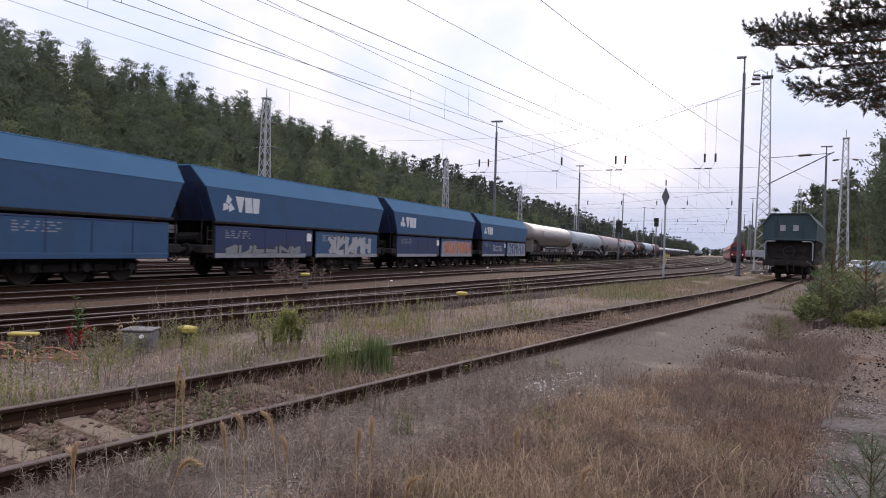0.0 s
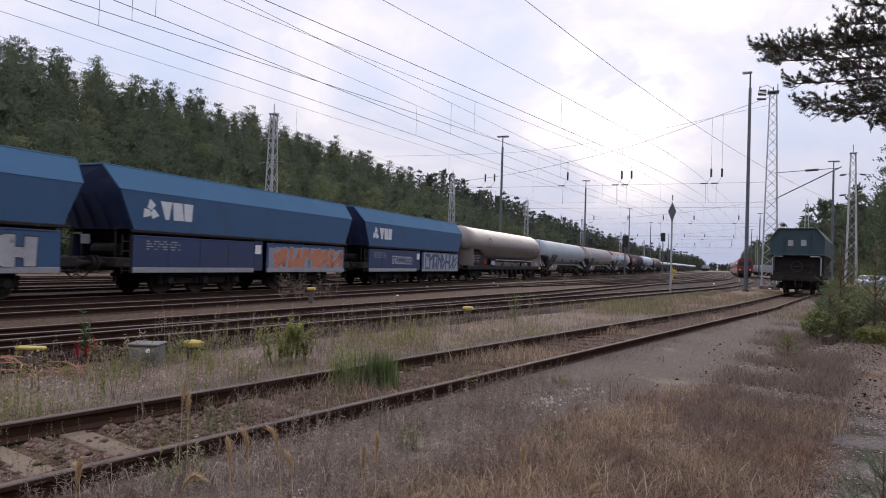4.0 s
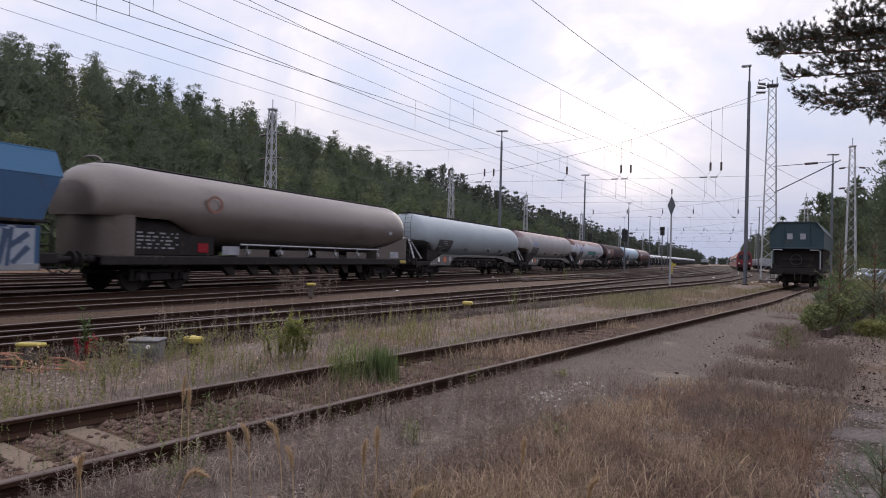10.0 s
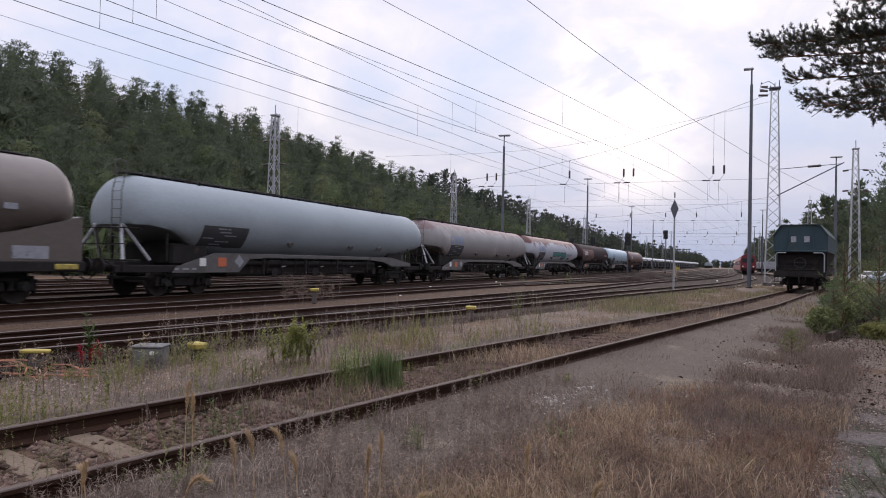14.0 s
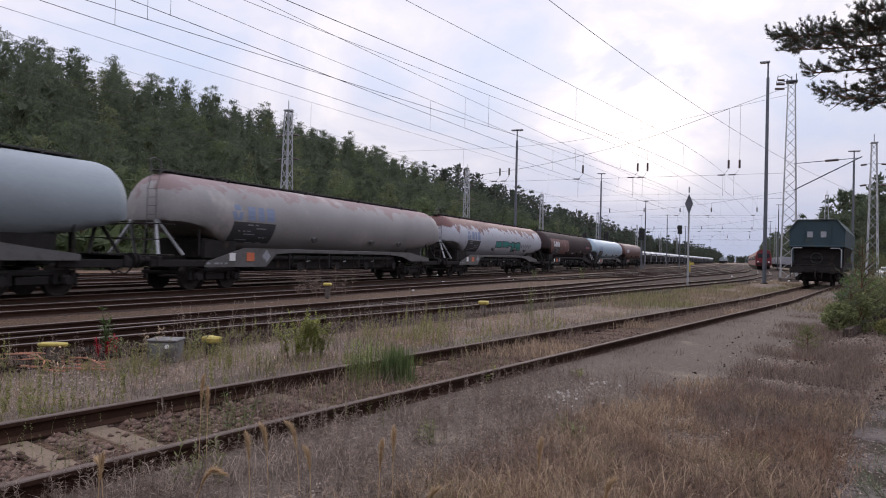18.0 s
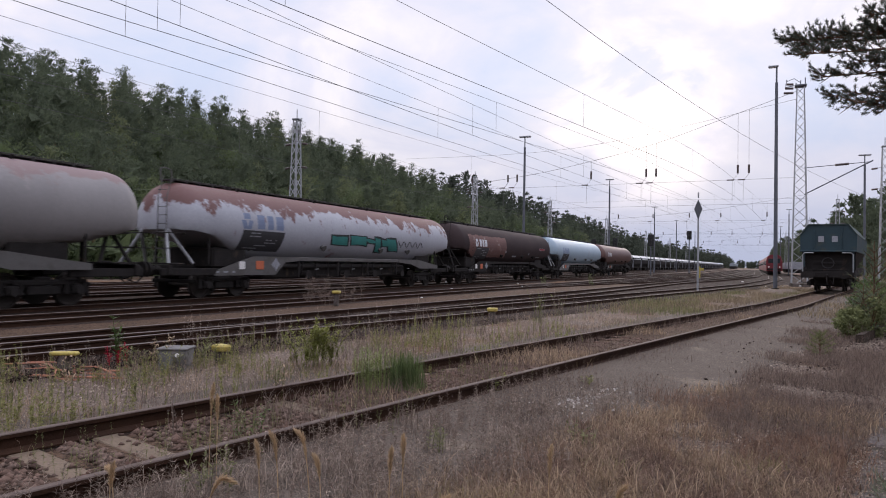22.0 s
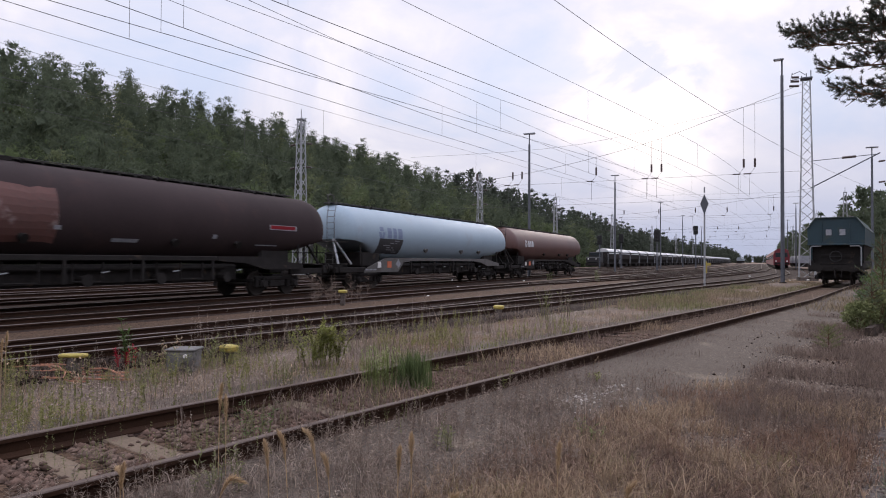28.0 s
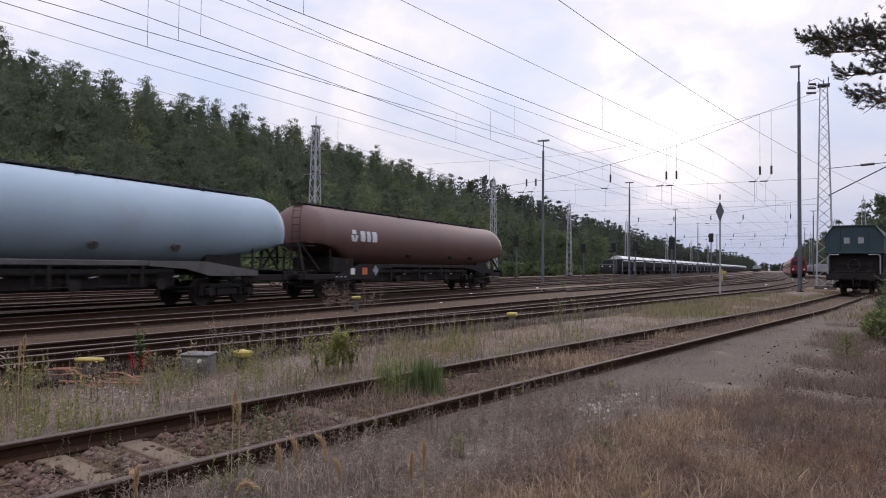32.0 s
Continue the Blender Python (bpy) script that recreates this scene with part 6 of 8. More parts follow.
def crown(kind, n_clump, per, leaf, h, r, base, seed):
    """Leaf triangles of one broadleaf crown, in clumps on uneven limbs. Returns vertices and triangles."""
    rs = np.random.RandomState(seed)
    t = np.sort(rs.rand(n_clump)) ** 0.92
    z = base + (h - base) * t
    a = rs.rand(n_clump) * 6.283
    side = 1 + 0.22 * np.sin(a * 2 + seed) + 0.12 * np.sin(a * 3 + 2 * seed)
    env = r * np.sqrt(np.clip(1 - (2 * t - 0.85) ** 2 / 1.35, 0.04, 1)) * (0.6 + 0.45 * rs.rand(n_clump)) * side
    size = (0.17 + 0.13 * rs.rand(n_clump)) * r
    rad = env * np.sqrt(rs.rand(n_clump) * 0.45 + 0.55)
    c = np.stack([rad * np.cos(a), rad * np.sin(a), z], 1)
    d = rs.normal(size=(n_clump, per, 3))
    d /= np.linalg.norm(d, axis=2, keepdims=True) + 1e-9
    d *= (rs.rand(n_clump, per, 1) ** 0.35)
    d[:, :, 2] *= 0.8
    p = (c[:, None, :] + d * size[:, None, None] * 1.15).reshape(-1, 3)
    e1 = rs.normal(size=p.shape) * leaf * 0.75
    e2 = rs.normal(size=p.shape) * leaf * 1.1
    v = np.stack([p - e1 * 0.5, p + e1 * 0.5 + e2 * 0.2, p + e2], 1).reshape(-1, 3)
    if h > 4:
        v = np.concatenate([v, core_leaves(110, h, r * 1.25, base, rs)])
    return v, np.arange(len(v)).reshape(-1, 3)


def trunk_np(h, r, n=5):
    a = np.arange(n) * 6.283 / n
    lo = np.stack([r * np.cos(a), r * np.sin(a), np.zeros(n) - 0.5], 1)
    hi = np.stack([0.25 * r * np.cos(a), 0.25 * r * np.sin(a), np.full(n, h * 0.62)], 1)
    v = np.concatenate([lo, hi])
    f = []
    for i in range(n):
        j = (i + 1) % n
        f += [(i, j, n + j), (i, n + j, n + i)]
    return v, np.array(f)


TREES = {
    "pine": [conifer(10.6 + 0.7 * i, 2.7 + 0.25 * (i % 2), 0.8 + 0.3 * i, 12, 8, 7, 0.235, 10 + i, (0.58, 0.46, 0.64, 0.5)[i]) for i in range(4)],
    "round": [crown("round", 62, 22, 0.20, 9.0 + 0.6 * i, 2.7, 0.4, 20 + i) for i in range(3)],
    "birch": [crown("round", 62, 20, 0.18, 9.8 + 0.7 * i, 2.1, 0.8, 30 + i) for i in range(2)],
    "farpine": [conifer(12.4 + i, 3.0, 1.5, 9, 6, 3, 0.72, 40 + i, 0.55) for i in range(3)],
    "farround": [crown("round", 32, 14, 0.60, 11, 3.4, 0.5, 50 + i) for i in range(3)],
}


def scatter(name, kind, spots, material, label):
    """One mesh of many trees: crowns only, and a trunk mesh under it."""
    V, F, TV, TF, o, to = [], [], [], [], 0, 0
    for k, (x, y, s) in enumerate(spots):
        v, f = TREES[kind][k % len(TREES[kind])]
        a = nrg.rand() * 6.283
        R = np.array([[math.cos(a), -math.sin(a), 0], [math.sin(a), math.cos(a), 0], [0, 0, 1]]) * s
        p = v @ R.T + np.array([x, y, hill(x, y)])
        V.append(p), F.append(f + o)
        o += len(p)
        tv, tf = trunk_np(9.5, 0.15)
        tv = tv * s + np.array([x, y, hill(x, y)])
        TV.append(tv), TF.append(tf + to)
        to += len(tv)
    ob = thing(name, label, "woods", kind="stuff")
    part("foliage", np_mesh(name, np.concatenate(V), np.concatenate(F), material), None, ob)
    part("trunks", np_mesh("trunks", np.concatenate(TV), np.concatenate(TF), MAT_BARK), None, ob)


def spread(x0, x1, y0, y1, cell, seed, s0=0.8, s1=1.25):
    rs = random.Random(seed)
    out = []
    y = y0
    while y < y1:
        x = x0
        while x < x1:
            out.append((x + rs.uniform(-0.45, 0.45) * cell, y + rs.uniform(-0.45, 0.45) * cell, rs.uniform(s0, s1)))
            x += cell
        y += cell
    rs.shuffle(out)
    return out


near = [q for q in spread(-114, -51, 20, 192, 4.1, 1, 0.74, 1.18) if q[1] > -0.48 * q[0]]
WOOD = {"pine": [], "round": [], "birch": []}
rsw = random.Random(31)
for q in near:
    up = min(1.0, (-q[0] - 51) / 45)
    patch = 0.35 * noise.noise((q[0] * 0.05, q[1] * 0.05, 2.0))
    k = rsw.random() - patch
    WOOD["pine" if k < 0.50 + 0.34 * up else "round" if k < 0.86 + 0.08 * up else "birch"].append(q)
scatter("wood_hillside_pines", "pine", WOOD["pine"], MAT_PINE, "dark pines on the wooded hillside")
scatter("wood_hillside_broadleaf", "round", WOOD["round"], MAT_LEAF, "green broadleaf trees on the wooded hillside")
scatter("wood_hillside_birches", "birch", WOOD["birch"], MAT_PALELEAF, "paler birches on the wooded hillside")
far = [(x + min(26, max(0, (y - 260) * 0.06)), y, s) for x, y, s in spread(-96, -46, 195, 900, 8.6, 2, 0.86, 1.25)]
scatter("wood_far_pines", "farpine", far[: int(len(far) * 0.7)], MAT_FARLEAF, "distant pines along the line")
scatter("wood_far_broadleaf", "farround", far[int(len(far) * 0.7):], MAT_FARLEAF, "distant broadleaf trees along the line")
right = [(x + 2 - min(5, max(0, (y - 150) * 0.02)), y, s) for x, y, s in spread(19, 52, 86, 640, 6.6, 3, 1.0, 1.34)]
close = [q for q in right if q[1] < 125 and q[0] < 36]
scatter("wood_right_edge", "pine", [(x, y, s * 1.16) for x, y, s in close], MAT_PINE, "dense dark pines beyond the car park")
scatter("wood_right", "farpine", [q for q in right if q not in close and (q[1] < 200 or q[0] < 38)], MAT_PINE, "dense dark pine wood beyond the car park")
# unseen trees right of and behind the camera, added to block low sky light
back = spread(15, 40, -40, 40, 7.5, 6, 0.9, 1.3) + [q for q in spread(-60, 15, -44, -24, 9, 7, 0.9, 1.3)]
scatter("wood_behind", "farpine", back, MAT_PINE, "dense unseen pine wood added to shade the yard")
farr = spread(-60, 44, 900, 960, 9, 4, 0.6, 1.0)
scatter("wood_horizon", "farround", farr, MAT_FARLEAF, "low wood on the horizon")

# dark leaf litter under the trees
MAT_LITTER = mat("mossy_leaf_litter", (0.045, 0.05, 0.026), (0.03, 0.032, 0.02), scale=0.4, fine=6, rough=0.95, bump=0.5, bump_dist=0.1)
fx, fy = [-46 - 4.9 * k for k in range(16)], [-10 + 8 * k for k in range(115)]
fl = [(x, y, hill(x, y) + 0.25) for y in fy for x in fx]
tagged(new("forest_floor", np_mesh("forest_floor", fl, [(j * 16 + i, j * 16 + i + 1, (j + 1) * 16 + i + 1, (j + 1) * 16 + i) for j in range(114) for i in range(15)], MAT_LITTER, True)), "dark mossy ground under the hillside trees", "ground", kind="structure")

# trees of the wood's edge, one by one
rse = random.Random(12)
TREE_MESH = {}
for kind, m in (("pine", MAT_PINE), ("round", MAT_LEAF), ("birch", MAT_PALELEAF)):
    for i, (v, f) in enumerate(TREES[kind]):
        TREE_MESH[(kind, i)] = np_mesh("crown", v, f, m)
tv, tf = trunk_np(9.5, 0.15, 8)
TRUNK_MESH = np_mesh("trunk", tv, tf, MAT_BARK, True)


def edge_tree(x, y, kind, i, s):
    lab = {"pine": "dark pine with a bare lower trunk at the wood's edge", "round": "green broadleaf tree at the wood's edge", "birch": "pale green birch at the wood's edge"}[kind]
    t = thing("tree", lab, "tree", Matrix.Translation((x, y, hill(x, y))) @ Matrix.Rotation(rse.uniform(0, 6.28), 4, "Z") @ Matrix.Diagonal((s, s, s, 1)), "trees at the wood's edge")
    part("trunk", TRUNK_MESH, None, t)
    part("crown", TREE_MESH[(kind, i)], None, t)


y = 18.0
while y < 190:
    for x in (-44.5, -48.5):
        kind = rse.choice(("pine", "pine", "round", "round", "birch"))
        edge_tree(x + rse.uniform(-1.6, 1.6), y + rse.uniform(-1.5, 1.5), kind, rse.randrange(2), rse.uniform(0.7, 1.05) if y < 70 else rse.uniform(0.85, 1.25))
    y += 4.6
for x, y, k, s in ((19.5, 92, "pine", 1.1), (21.5, 86, "pine", 1.3), (24.5, 84, "pine", 1.42), (20.5, 104, "pine", 1.2), (20.5, 98, "pine", 1.15), (22.5, 90, "pine", 1.3), (26.5, 88, "round", 1.5), (23.5, 80, "round", 1.15), (21, 118, "round", 1.1), (21.5, 132, "pine", 1.25), (28, 82, "pine", 1.5), (30, 78, "pine", 1.5), (21.2, 150, "pine", 1.25)):
    edge_tree(x, y, k, 0, s)

# undergrowth along the wood's edge
V, F, o = [], [], 0
for k in range(420):
    x, y = rse.uniform(-47, -39.5), rse.uniform(10, 230)
    v, f = crown("round", 7, 16, 0.28, 1.0, 1.0, 0.1, 200 + k % 9)
    s = rse.uniform(0.8, 2.2)
    V.append(v * s + np.array([x, y, hill(x, y)])), F.append(f + o)
    o += len(v)
tagged(new("undergrowth", np_mesh("undergrowth", np.concatenate(V), np.concatenate(F), MAT_LEAF)), "low green undergrowth at the wood's edge", "shrubs", kind="stuff")


# ---- grasses, weeds, shrubs ----
MAT_DRYGRASS = leaf_mat("dry_brown_grass", (0.300, 0.215, 0.168), (0.172, 0.118, 0.095), island=0.6, rough=0.85)
MAT_PALEGRASS = leaf_mat("bleached_grass", (0.412, 0.311, 0.215), (0.299, 0.215, 0.148), island=0.4, rough=0.85)
MAT_DEADWEED = leaf_mat("dead_grey_weeds", (0.232, 0.178, 0.148), (0.155, 0.115, 0.098), island=0.4, rough=0.9)
MAT_VERGEGRASS = leaf_mat("brownish_verge_grass", (0.285, 0.225, 0.155), (0.185, 0.150, 0.095), island=0.45, rough=0.85)
MAT_GREENWEED = leaf_mat("grey_green_weeds", (0.207, 0.212, 0.094), (0.147, 0.151, 0.074), island=0.4, rough=0.8)
MAT_FRESH = leaf_mat("fresh_green_weeds", (0.105, 0.152, 0.052), (0.070, 0.105, 0.040), island=0.35, rough=0.7)
MAT_YELLOWGREEN = leaf_mat("yellow_green_leaves", (0.255, 0.258, 0.068), (0.150, 0.172, 0.052), island=0.4, rough=0.7)
MAT_REDLEAF = leaf_mat("crimson_leaves", (0.40, 0.018, 0.04), (0.26, 0.015, 0.03), island=0.35)
MAT_PLUME = leaf_mat("golden_grass_plume", (0.56, 0.42, 0.27), (0.42, 0.30, 0.185), island=0.3, rough=0.85)
MAT_NEEDLE = leaf_mat("pine_needles", (0.112, 0.122, 0.095), (0.070, 0.080, 0.066), island=0.4)
MAT_NEEDLE_YOUNG = leaf_mat("young_pine_needles", (0.150, 0.190, 0.125), (0.100, 0.135, 0.090), island=0.3)
MAT_NEEDLE_SOFT = leaf_mat("soft_grey_green_needles", (0.170, 0.205, 0.135), (0.110, 0.140, 0.090), island=0.35)
MAT_SHRUB = leaf_mat("shrub_leaves", (0.195, 0.215, 0.092), (0.125, 0.142, 0.066), island=0.4)


def blades(xy, h, wd, lean, rs, z0=0.0):
    """Bent three-triangle blades at the places xy."""
    n = len(xy)
    hh = h[0] + (h[1] - h[0]) * rs.rand(n) ** 1.5
    a = rs.rand(n) * 6.283
    side = np.stack([np.cos(a), np.sin(a), np.zeros(n)], 1) * (wd * (0.6 + 0.8 * rs.rand(n)))[:, None]
    b = rs.rand(n) * 6.283
    ln = np.stack([np.cos(b), np.sin(b), np.zeros(n)], 1) * (hh * lean * rs.rand(n) ** 0.7)[:, None]
    base = np.concatenate([xy, np.full((n, 1), z0) - 0.01], 1)
    mid = base + ln * 0.35 + np.stack([np.zeros(n), np.zeros(n), hh * 0.6], 1)
    tip = base + ln + np.stack([np.zeros(n), np.zeros(n), hh * (1 - 0.35 * lean * rs.rand(n))], 1)
    v = np.stack([base - side, base + side, mid - side * 0.7, mid + side * 0.7, tip], 1).reshape(-1, 3)
    i = np.arange(n)[:, None] * 5
    f = np.concatenate([i + [0, 1, 3], i + [0, 3, 2], i + [2, 3, 4]], 1).reshape(-1, 3)
    return v, f


def patchy(xy, scale, keep, seed):
    """Thin out by a noise field, so that tufts and bare spots appear."""
    o = seed * 17.3
    k = np.array([noise.noise((x * scale + o, y * scale, o)) for x, y in xy])
    rs = np.random.RandomState(seed)
    return xy[rs.rand(len(xy)) < np.clip(keep + k * 2.3, 0.02, 1)]


def meadow(name, n, xr, y0, y1, h, wd, lean, material, label, seed, scale=1.3, keep=0.5, near_bias=1.0, z0=0.0):
    """xr(y): the x-range of the patch at y."""
    rs = np.random.RandomState(seed)
    y = y0 + (y1 - y0) * rs.rand(n) ** near_bias
    lo = np.array([xr(q)[0] for q in y])
    hi = np.array([xr(q)[1] for q in y])
    soft = 0.04 * (hi - lo)
    q = rs.rand(n)
    x = lo + (hi - lo) * q + np.where((q < 0.15) | (q > 0.85), soft * rs.normal(size=n), 0)
    xy = patchy(np.stack([x, y + 0.4 * rs.normal(size=n)], 1), scale, keep, seed)
    v, f = blades(xy, h, wd, lean, rs, z0)
    tagged(new(name, np_mesh(name, v, f, material)), label, "grass", kind="stuff")


slab_x = lambda y: -0.42 + 0.196 * (y - 2.0) + 0.40
path_l = lambda y: siding_x(y) + 1.0
meadow("dry_grass", 100000, lambda y: (max(siding_x(y) + 0.4, -2.7 + 0.20 * y + 0.09 * max(0.0, y - 3.4)), slab_x(y) - 0.10), 2.0, 8.2, (0.025, 0.16), 0.0042, 1.1, MAT_DRYGRASS, "dense dry brown grass by the siding", 1, 1.1, 0.62, 1.35)
meadow("bleached_grass", 36000, lambda y: (max(siding_x(y) + 0.4, -2.9 + 0.20 * y + 0.09 * max(0.0, y - 3.4)), slab_x(y) - 0.06), 2.0, 8.8, (0.05, 0.24), 0.0036, 1.1, MAT_PALEGRASS, "bleached grass blades among the brown", 2, 1.5, 0.5, 1.3)
meadow("dead_weeds", 30000, lambda y: (siding_x(y) + 0.08, -1.0 + 0.21 * y), 1.8, 8.5, (0.02, 0.16), 0.0036, 1.0, MAT_DEADWEED, "grey-brown dead weeds beside the rail", 3, 1.6, 0.36, 1.3)
meadow("dead_weeds_beyond", 42000, lambda y: (-0.2 + 0.13 * (y - 9) * 0.9, slab_x(y) - 0.05), 7.2, 26.0, (0.03, 0.22), 0.0036, 0.9, MAT_DEADWEED, "grey-brown dead weeds by the path", 4, 0.8, 0.55, 1.2)
meadow("rust_grass", 30000, lambda y: (-1.6 + 0.2 * (y - 6), slab_x(y) - 0.06), 2.5, 8.2, (0.03, 0.17), 0.0036, 1.0, mat_rust_grass := leaf_mat("rust_brown_grass", (0.262, 0.172, 0.126), (0.162, 0.104, 0.080), 0.45, 0.85), "rust-brown dry grass by the path", 5, 0.9, 0.45)
meadow("arching_grass", 5200, lambda y: (max(siding_x(y) + 0.5, -2.6 + 0.20 * y), slab_x(y) - 0.10), 1.9, 5.5, (0.14, 0.36), 0.0030, 1.3, MAT_PALEGRASS, "long arching dry grass blades", 17, 1.6, 0.42, 1.3)
meadow("olive_tufts", 9000, lambda y: (max(siding_x(y) + 0.5, -2.6 + 0.22 * y), slab_x(y) - 0.10), 1.9, 6.5, (0.06, 0.22), 0.0032, 1.0, mat_olive_grass := leaf_mat("olive_straw_grass", (0.30, 0.26, 0.13), (0.20, 0.17, 0.085), 0.45, 0.85), "olive straw tufts in the dry grass", 18, 2.2, 0.12, 1.2)
meadow("path_weeds", 11000, lambda y: (siding_x(y) + 0.1, siding_x(y) + 2.6 + 0.05 * y), 6.5, 28.0, (0.02, 0.14), 0.0036, 1.0, MAT_DEADWEED, "low dead weeds on the sandy cart track", 20, 0.9, 0.16, 1.2)
meadow("soil_weeds", 5000, lambda y: (slab_x(y), slab_x(y) + 3.5), 8.8, 18.0, (0.03, 0.16), 0.0035, 0.9, MAT_DEADWEED, "dead weeds on the soil beyond the slabs", 19, 1.2, 0.35)
strip_l = lambda y: trk_div(y) + 1.25
strip_r = lambda y: siding_x(y) - 1.75
meadow("verge_dry", 22000, lambda y: (strip_l(y), strip_r(y)), 2.5, 30.0, (0.03, 0.22), 0.0026, 0.8, MAT_PALEGRASS, "pale dry grass between the tracks", 6, 0.9, 0.36, 1.4)
meadow("verge_dead", 26000, lambda y: (strip_l(y), strip_r(y)), 2.5, 34.0, (0.03, 0.24), 0.0026, 0.7, MAT_DEADWEED, "grey-brown weeds between the tracks", 7, 0.7, 0.5, 1.3)
meadow("verge_green", 12000, lambda y: (strip_l(y) - 0.2, strip_r(y)), 2.5, 24.0, (0.05, 0.26), 0.0036, 0.45, MAT_GREENWEED, "grey-green weeds between the tracks", 8, 1.6, 0.05, 1.4)
meadow("verge_far_green", 9000, lambda y: (strip_l(y) + 0.3, strip_r(y) - 0.2), 22.0, 48.0, (0.12, 0.42), 0.006, 0.5, MAT_GREENWEED, "green weeds round the sign post", 9, 0.35, 0.25)
meadow("verge_far_dry", 26000, lambda y: (strip_l(y), siding_x(y) - 1.6), 24.0, 62.0, (0.06, 0.28), 0.007, 0.7, MAT_VERGEGRASS, "pale dry grass round the sign post", 10, 0.4, 0.42)
meadow("track_grass", 9000, lambda y: (siding_x(y) - 1.4, siding_x(y) - 0.12), 6.5, 22.0, (0.06, 0.30), 0.0034, 1.1, MAT_PALEGRASS, "golden dry grass between the siding's rails", 11, 0.6, 0.38, 1.1, 0.03)
meadow("track_weeds", 7000, lambda y: (siding_x(y) - 1.4, siding_x(y) - 0.1), 5.2, 30.0, (0.06, 0.36), 0.003, 0.8, MAT_DEADWEED, "dead weeds between the siding's rails", 12, 1.4, 0.3, 1.2, 0.03)
meadow("rail_foot_weeds", 16000, lambda y: (siding_x(y) + 0.02, siding_x(y) + 0.5), 2.2, 34.0, (0.03, 0.18), 0.0024, 0.8, MAT_DEADWEED, "dead weeds along the siding's rail", 13, 1.2, 0.4, 1.5)
meadow("far_verge", 20000, lambda y: (siding_x(y) + 0.2, siding_x(y) + 3.5 + 0.1 * y), 24.0, 75.0, (0.08, 0.34), 0.010, 0.7, MAT_VERGEGRASS, "pale dry grass by the parked wagon", 14, 0.3, 0.35)
meadow("shrub_foot_grass", 12000, lambda y: (1.6 + 0.08 * y, 7.5), 16.5, 34.0, (0.05, 0.24), 0.005, 0.7, MAT_GREENWEED, "rough grass under the shrubs", 15, 0.6, 0.4)


def stems(xy_h, r, material, name, label, leaf=None, leaf_mat_=None, n_leaf=14, seed=3, lean=0.25):
    """A plant of several thin stems, with small leaves up each of them. One thing: stems and leaves."""
    rs = random.Random(seed)
    x0, y0 = xy_h[0][0], xy_h[0][1]
    t = thing(name, label, "weed", pose(x0, y0, 0), "weeds and tall grasses")
    many = len(xy_h) > 20
    g = Geo()
    V, F, o = [], [], 0
    for x, y, h in xy_h:
        dx, dy = rs.uniform(-lean, lean) * h, rs.uniform(-lean, lean) * h
        b, m, tp = Vector((x - x0, y - y0, -0.01)), Vector((x - x0 + dx * 0.3, y - y0 + dy * 0.3, h * 0.55)), Vector((x - x0 + dx, y - y0 + dy, h))
        if not many:
            g = Geo()
        g.cyl(b, m, r, r * 0.8, n=4, caps=False).cyl(m, tp, r * 0.8, r * 0.4, n=4, caps=False)
        if not many:
            part("stem", g, material, t)
        if leaf:
            for k in range(n_leaf):
                q = 0.2 + 0.8 * rs.random()
                p = b.lerp(m, q / 0.55) if q < 0.55 else m.lerp(tp, (q - 0.55) / 0.45)
                a = rs.uniform(0, 6.283)
                d = Vector((math.cos(a), math.sin(a), rs.uniform(-0.1, 0.8))) * leaf * rs.uniform(0.6, 1.2)
                s = Vector((-math.sin(a), math.cos(a), 0)) * leaf * 0.16
                V += [tuple(p), tuple(p + d * 0.5 + s), tuple(p + d), tuple(p + d * 0.5 - s)]
                F.append((o, o + 1, o + 2, o + 3))
                o += 4
    if many:
        tagged(part("growth", g, material, t), kind="stuff")
    if leaf:
        tagged(part("foliage", np_mesh("leaves", V, F, leaf_mat_ or material), None, t), kind="stuff")
    return t


MAT_OLIVESPIKE = leaf_mat("pale_green_spikes", (0.27, 0.31, 0.115), (0.18, 0.22, 0.08), island=0.35)
rv = random.Random(21)
# fresh green clump growing between the siding's rails: yellow-green spikes and a dense darker tuft
stems([(-4.10 + rv.uniform(-0.14, 0.14), 6.78 + rv.uniform(-0.22, 0.22), rv.uniform(0.34, 0.58)) for _ in range(40)], 0.0045, MAT_OLIVESPIKE, "green_weed_spikes", "upright yellow-green weed spikes between the rails", 0.032, MAT_OLIVESPIKE, 60, 1, 0.05)
MAT_TUFT = leaf_mat("green_tuft_blades", (0.135, 0.180, 0.070), (0.085, 0.120, 0.048), island=0.4)
tuft = thing("green_grass_tuft", "dense fresh green grass tuft between the rails", "grass", pose(-3.82, 7.05, 0), "weeds and tall grasses")
nr2 = np.random.RandomState(8)
tv2, tf2 = blades(nr2.normal(size=(1000, 2)) * np.array([0.085, 0.10]), (0.28, 0.58), 0.0036, 0.26, nr2)
tagged(part("grass", np_mesh("grass", tv2, tf2, MAT_TUFT), None, tuft), kind="stuff")
# yellow-green bush
stems([(-5.85 + rv.uniform(-0.30, 0.30), 8.0 + rv.uniform(-0.25, 0.25), rv.uniform(0.4, 0.72)) for _ in range(40)], 0.004, MAT_YELLOWGREEN, "yellow_green_bush", "yellow-green leafy bush beside the tracks", 0.07, MAT_YELLOWGREEN, 60, 2, 0.5)
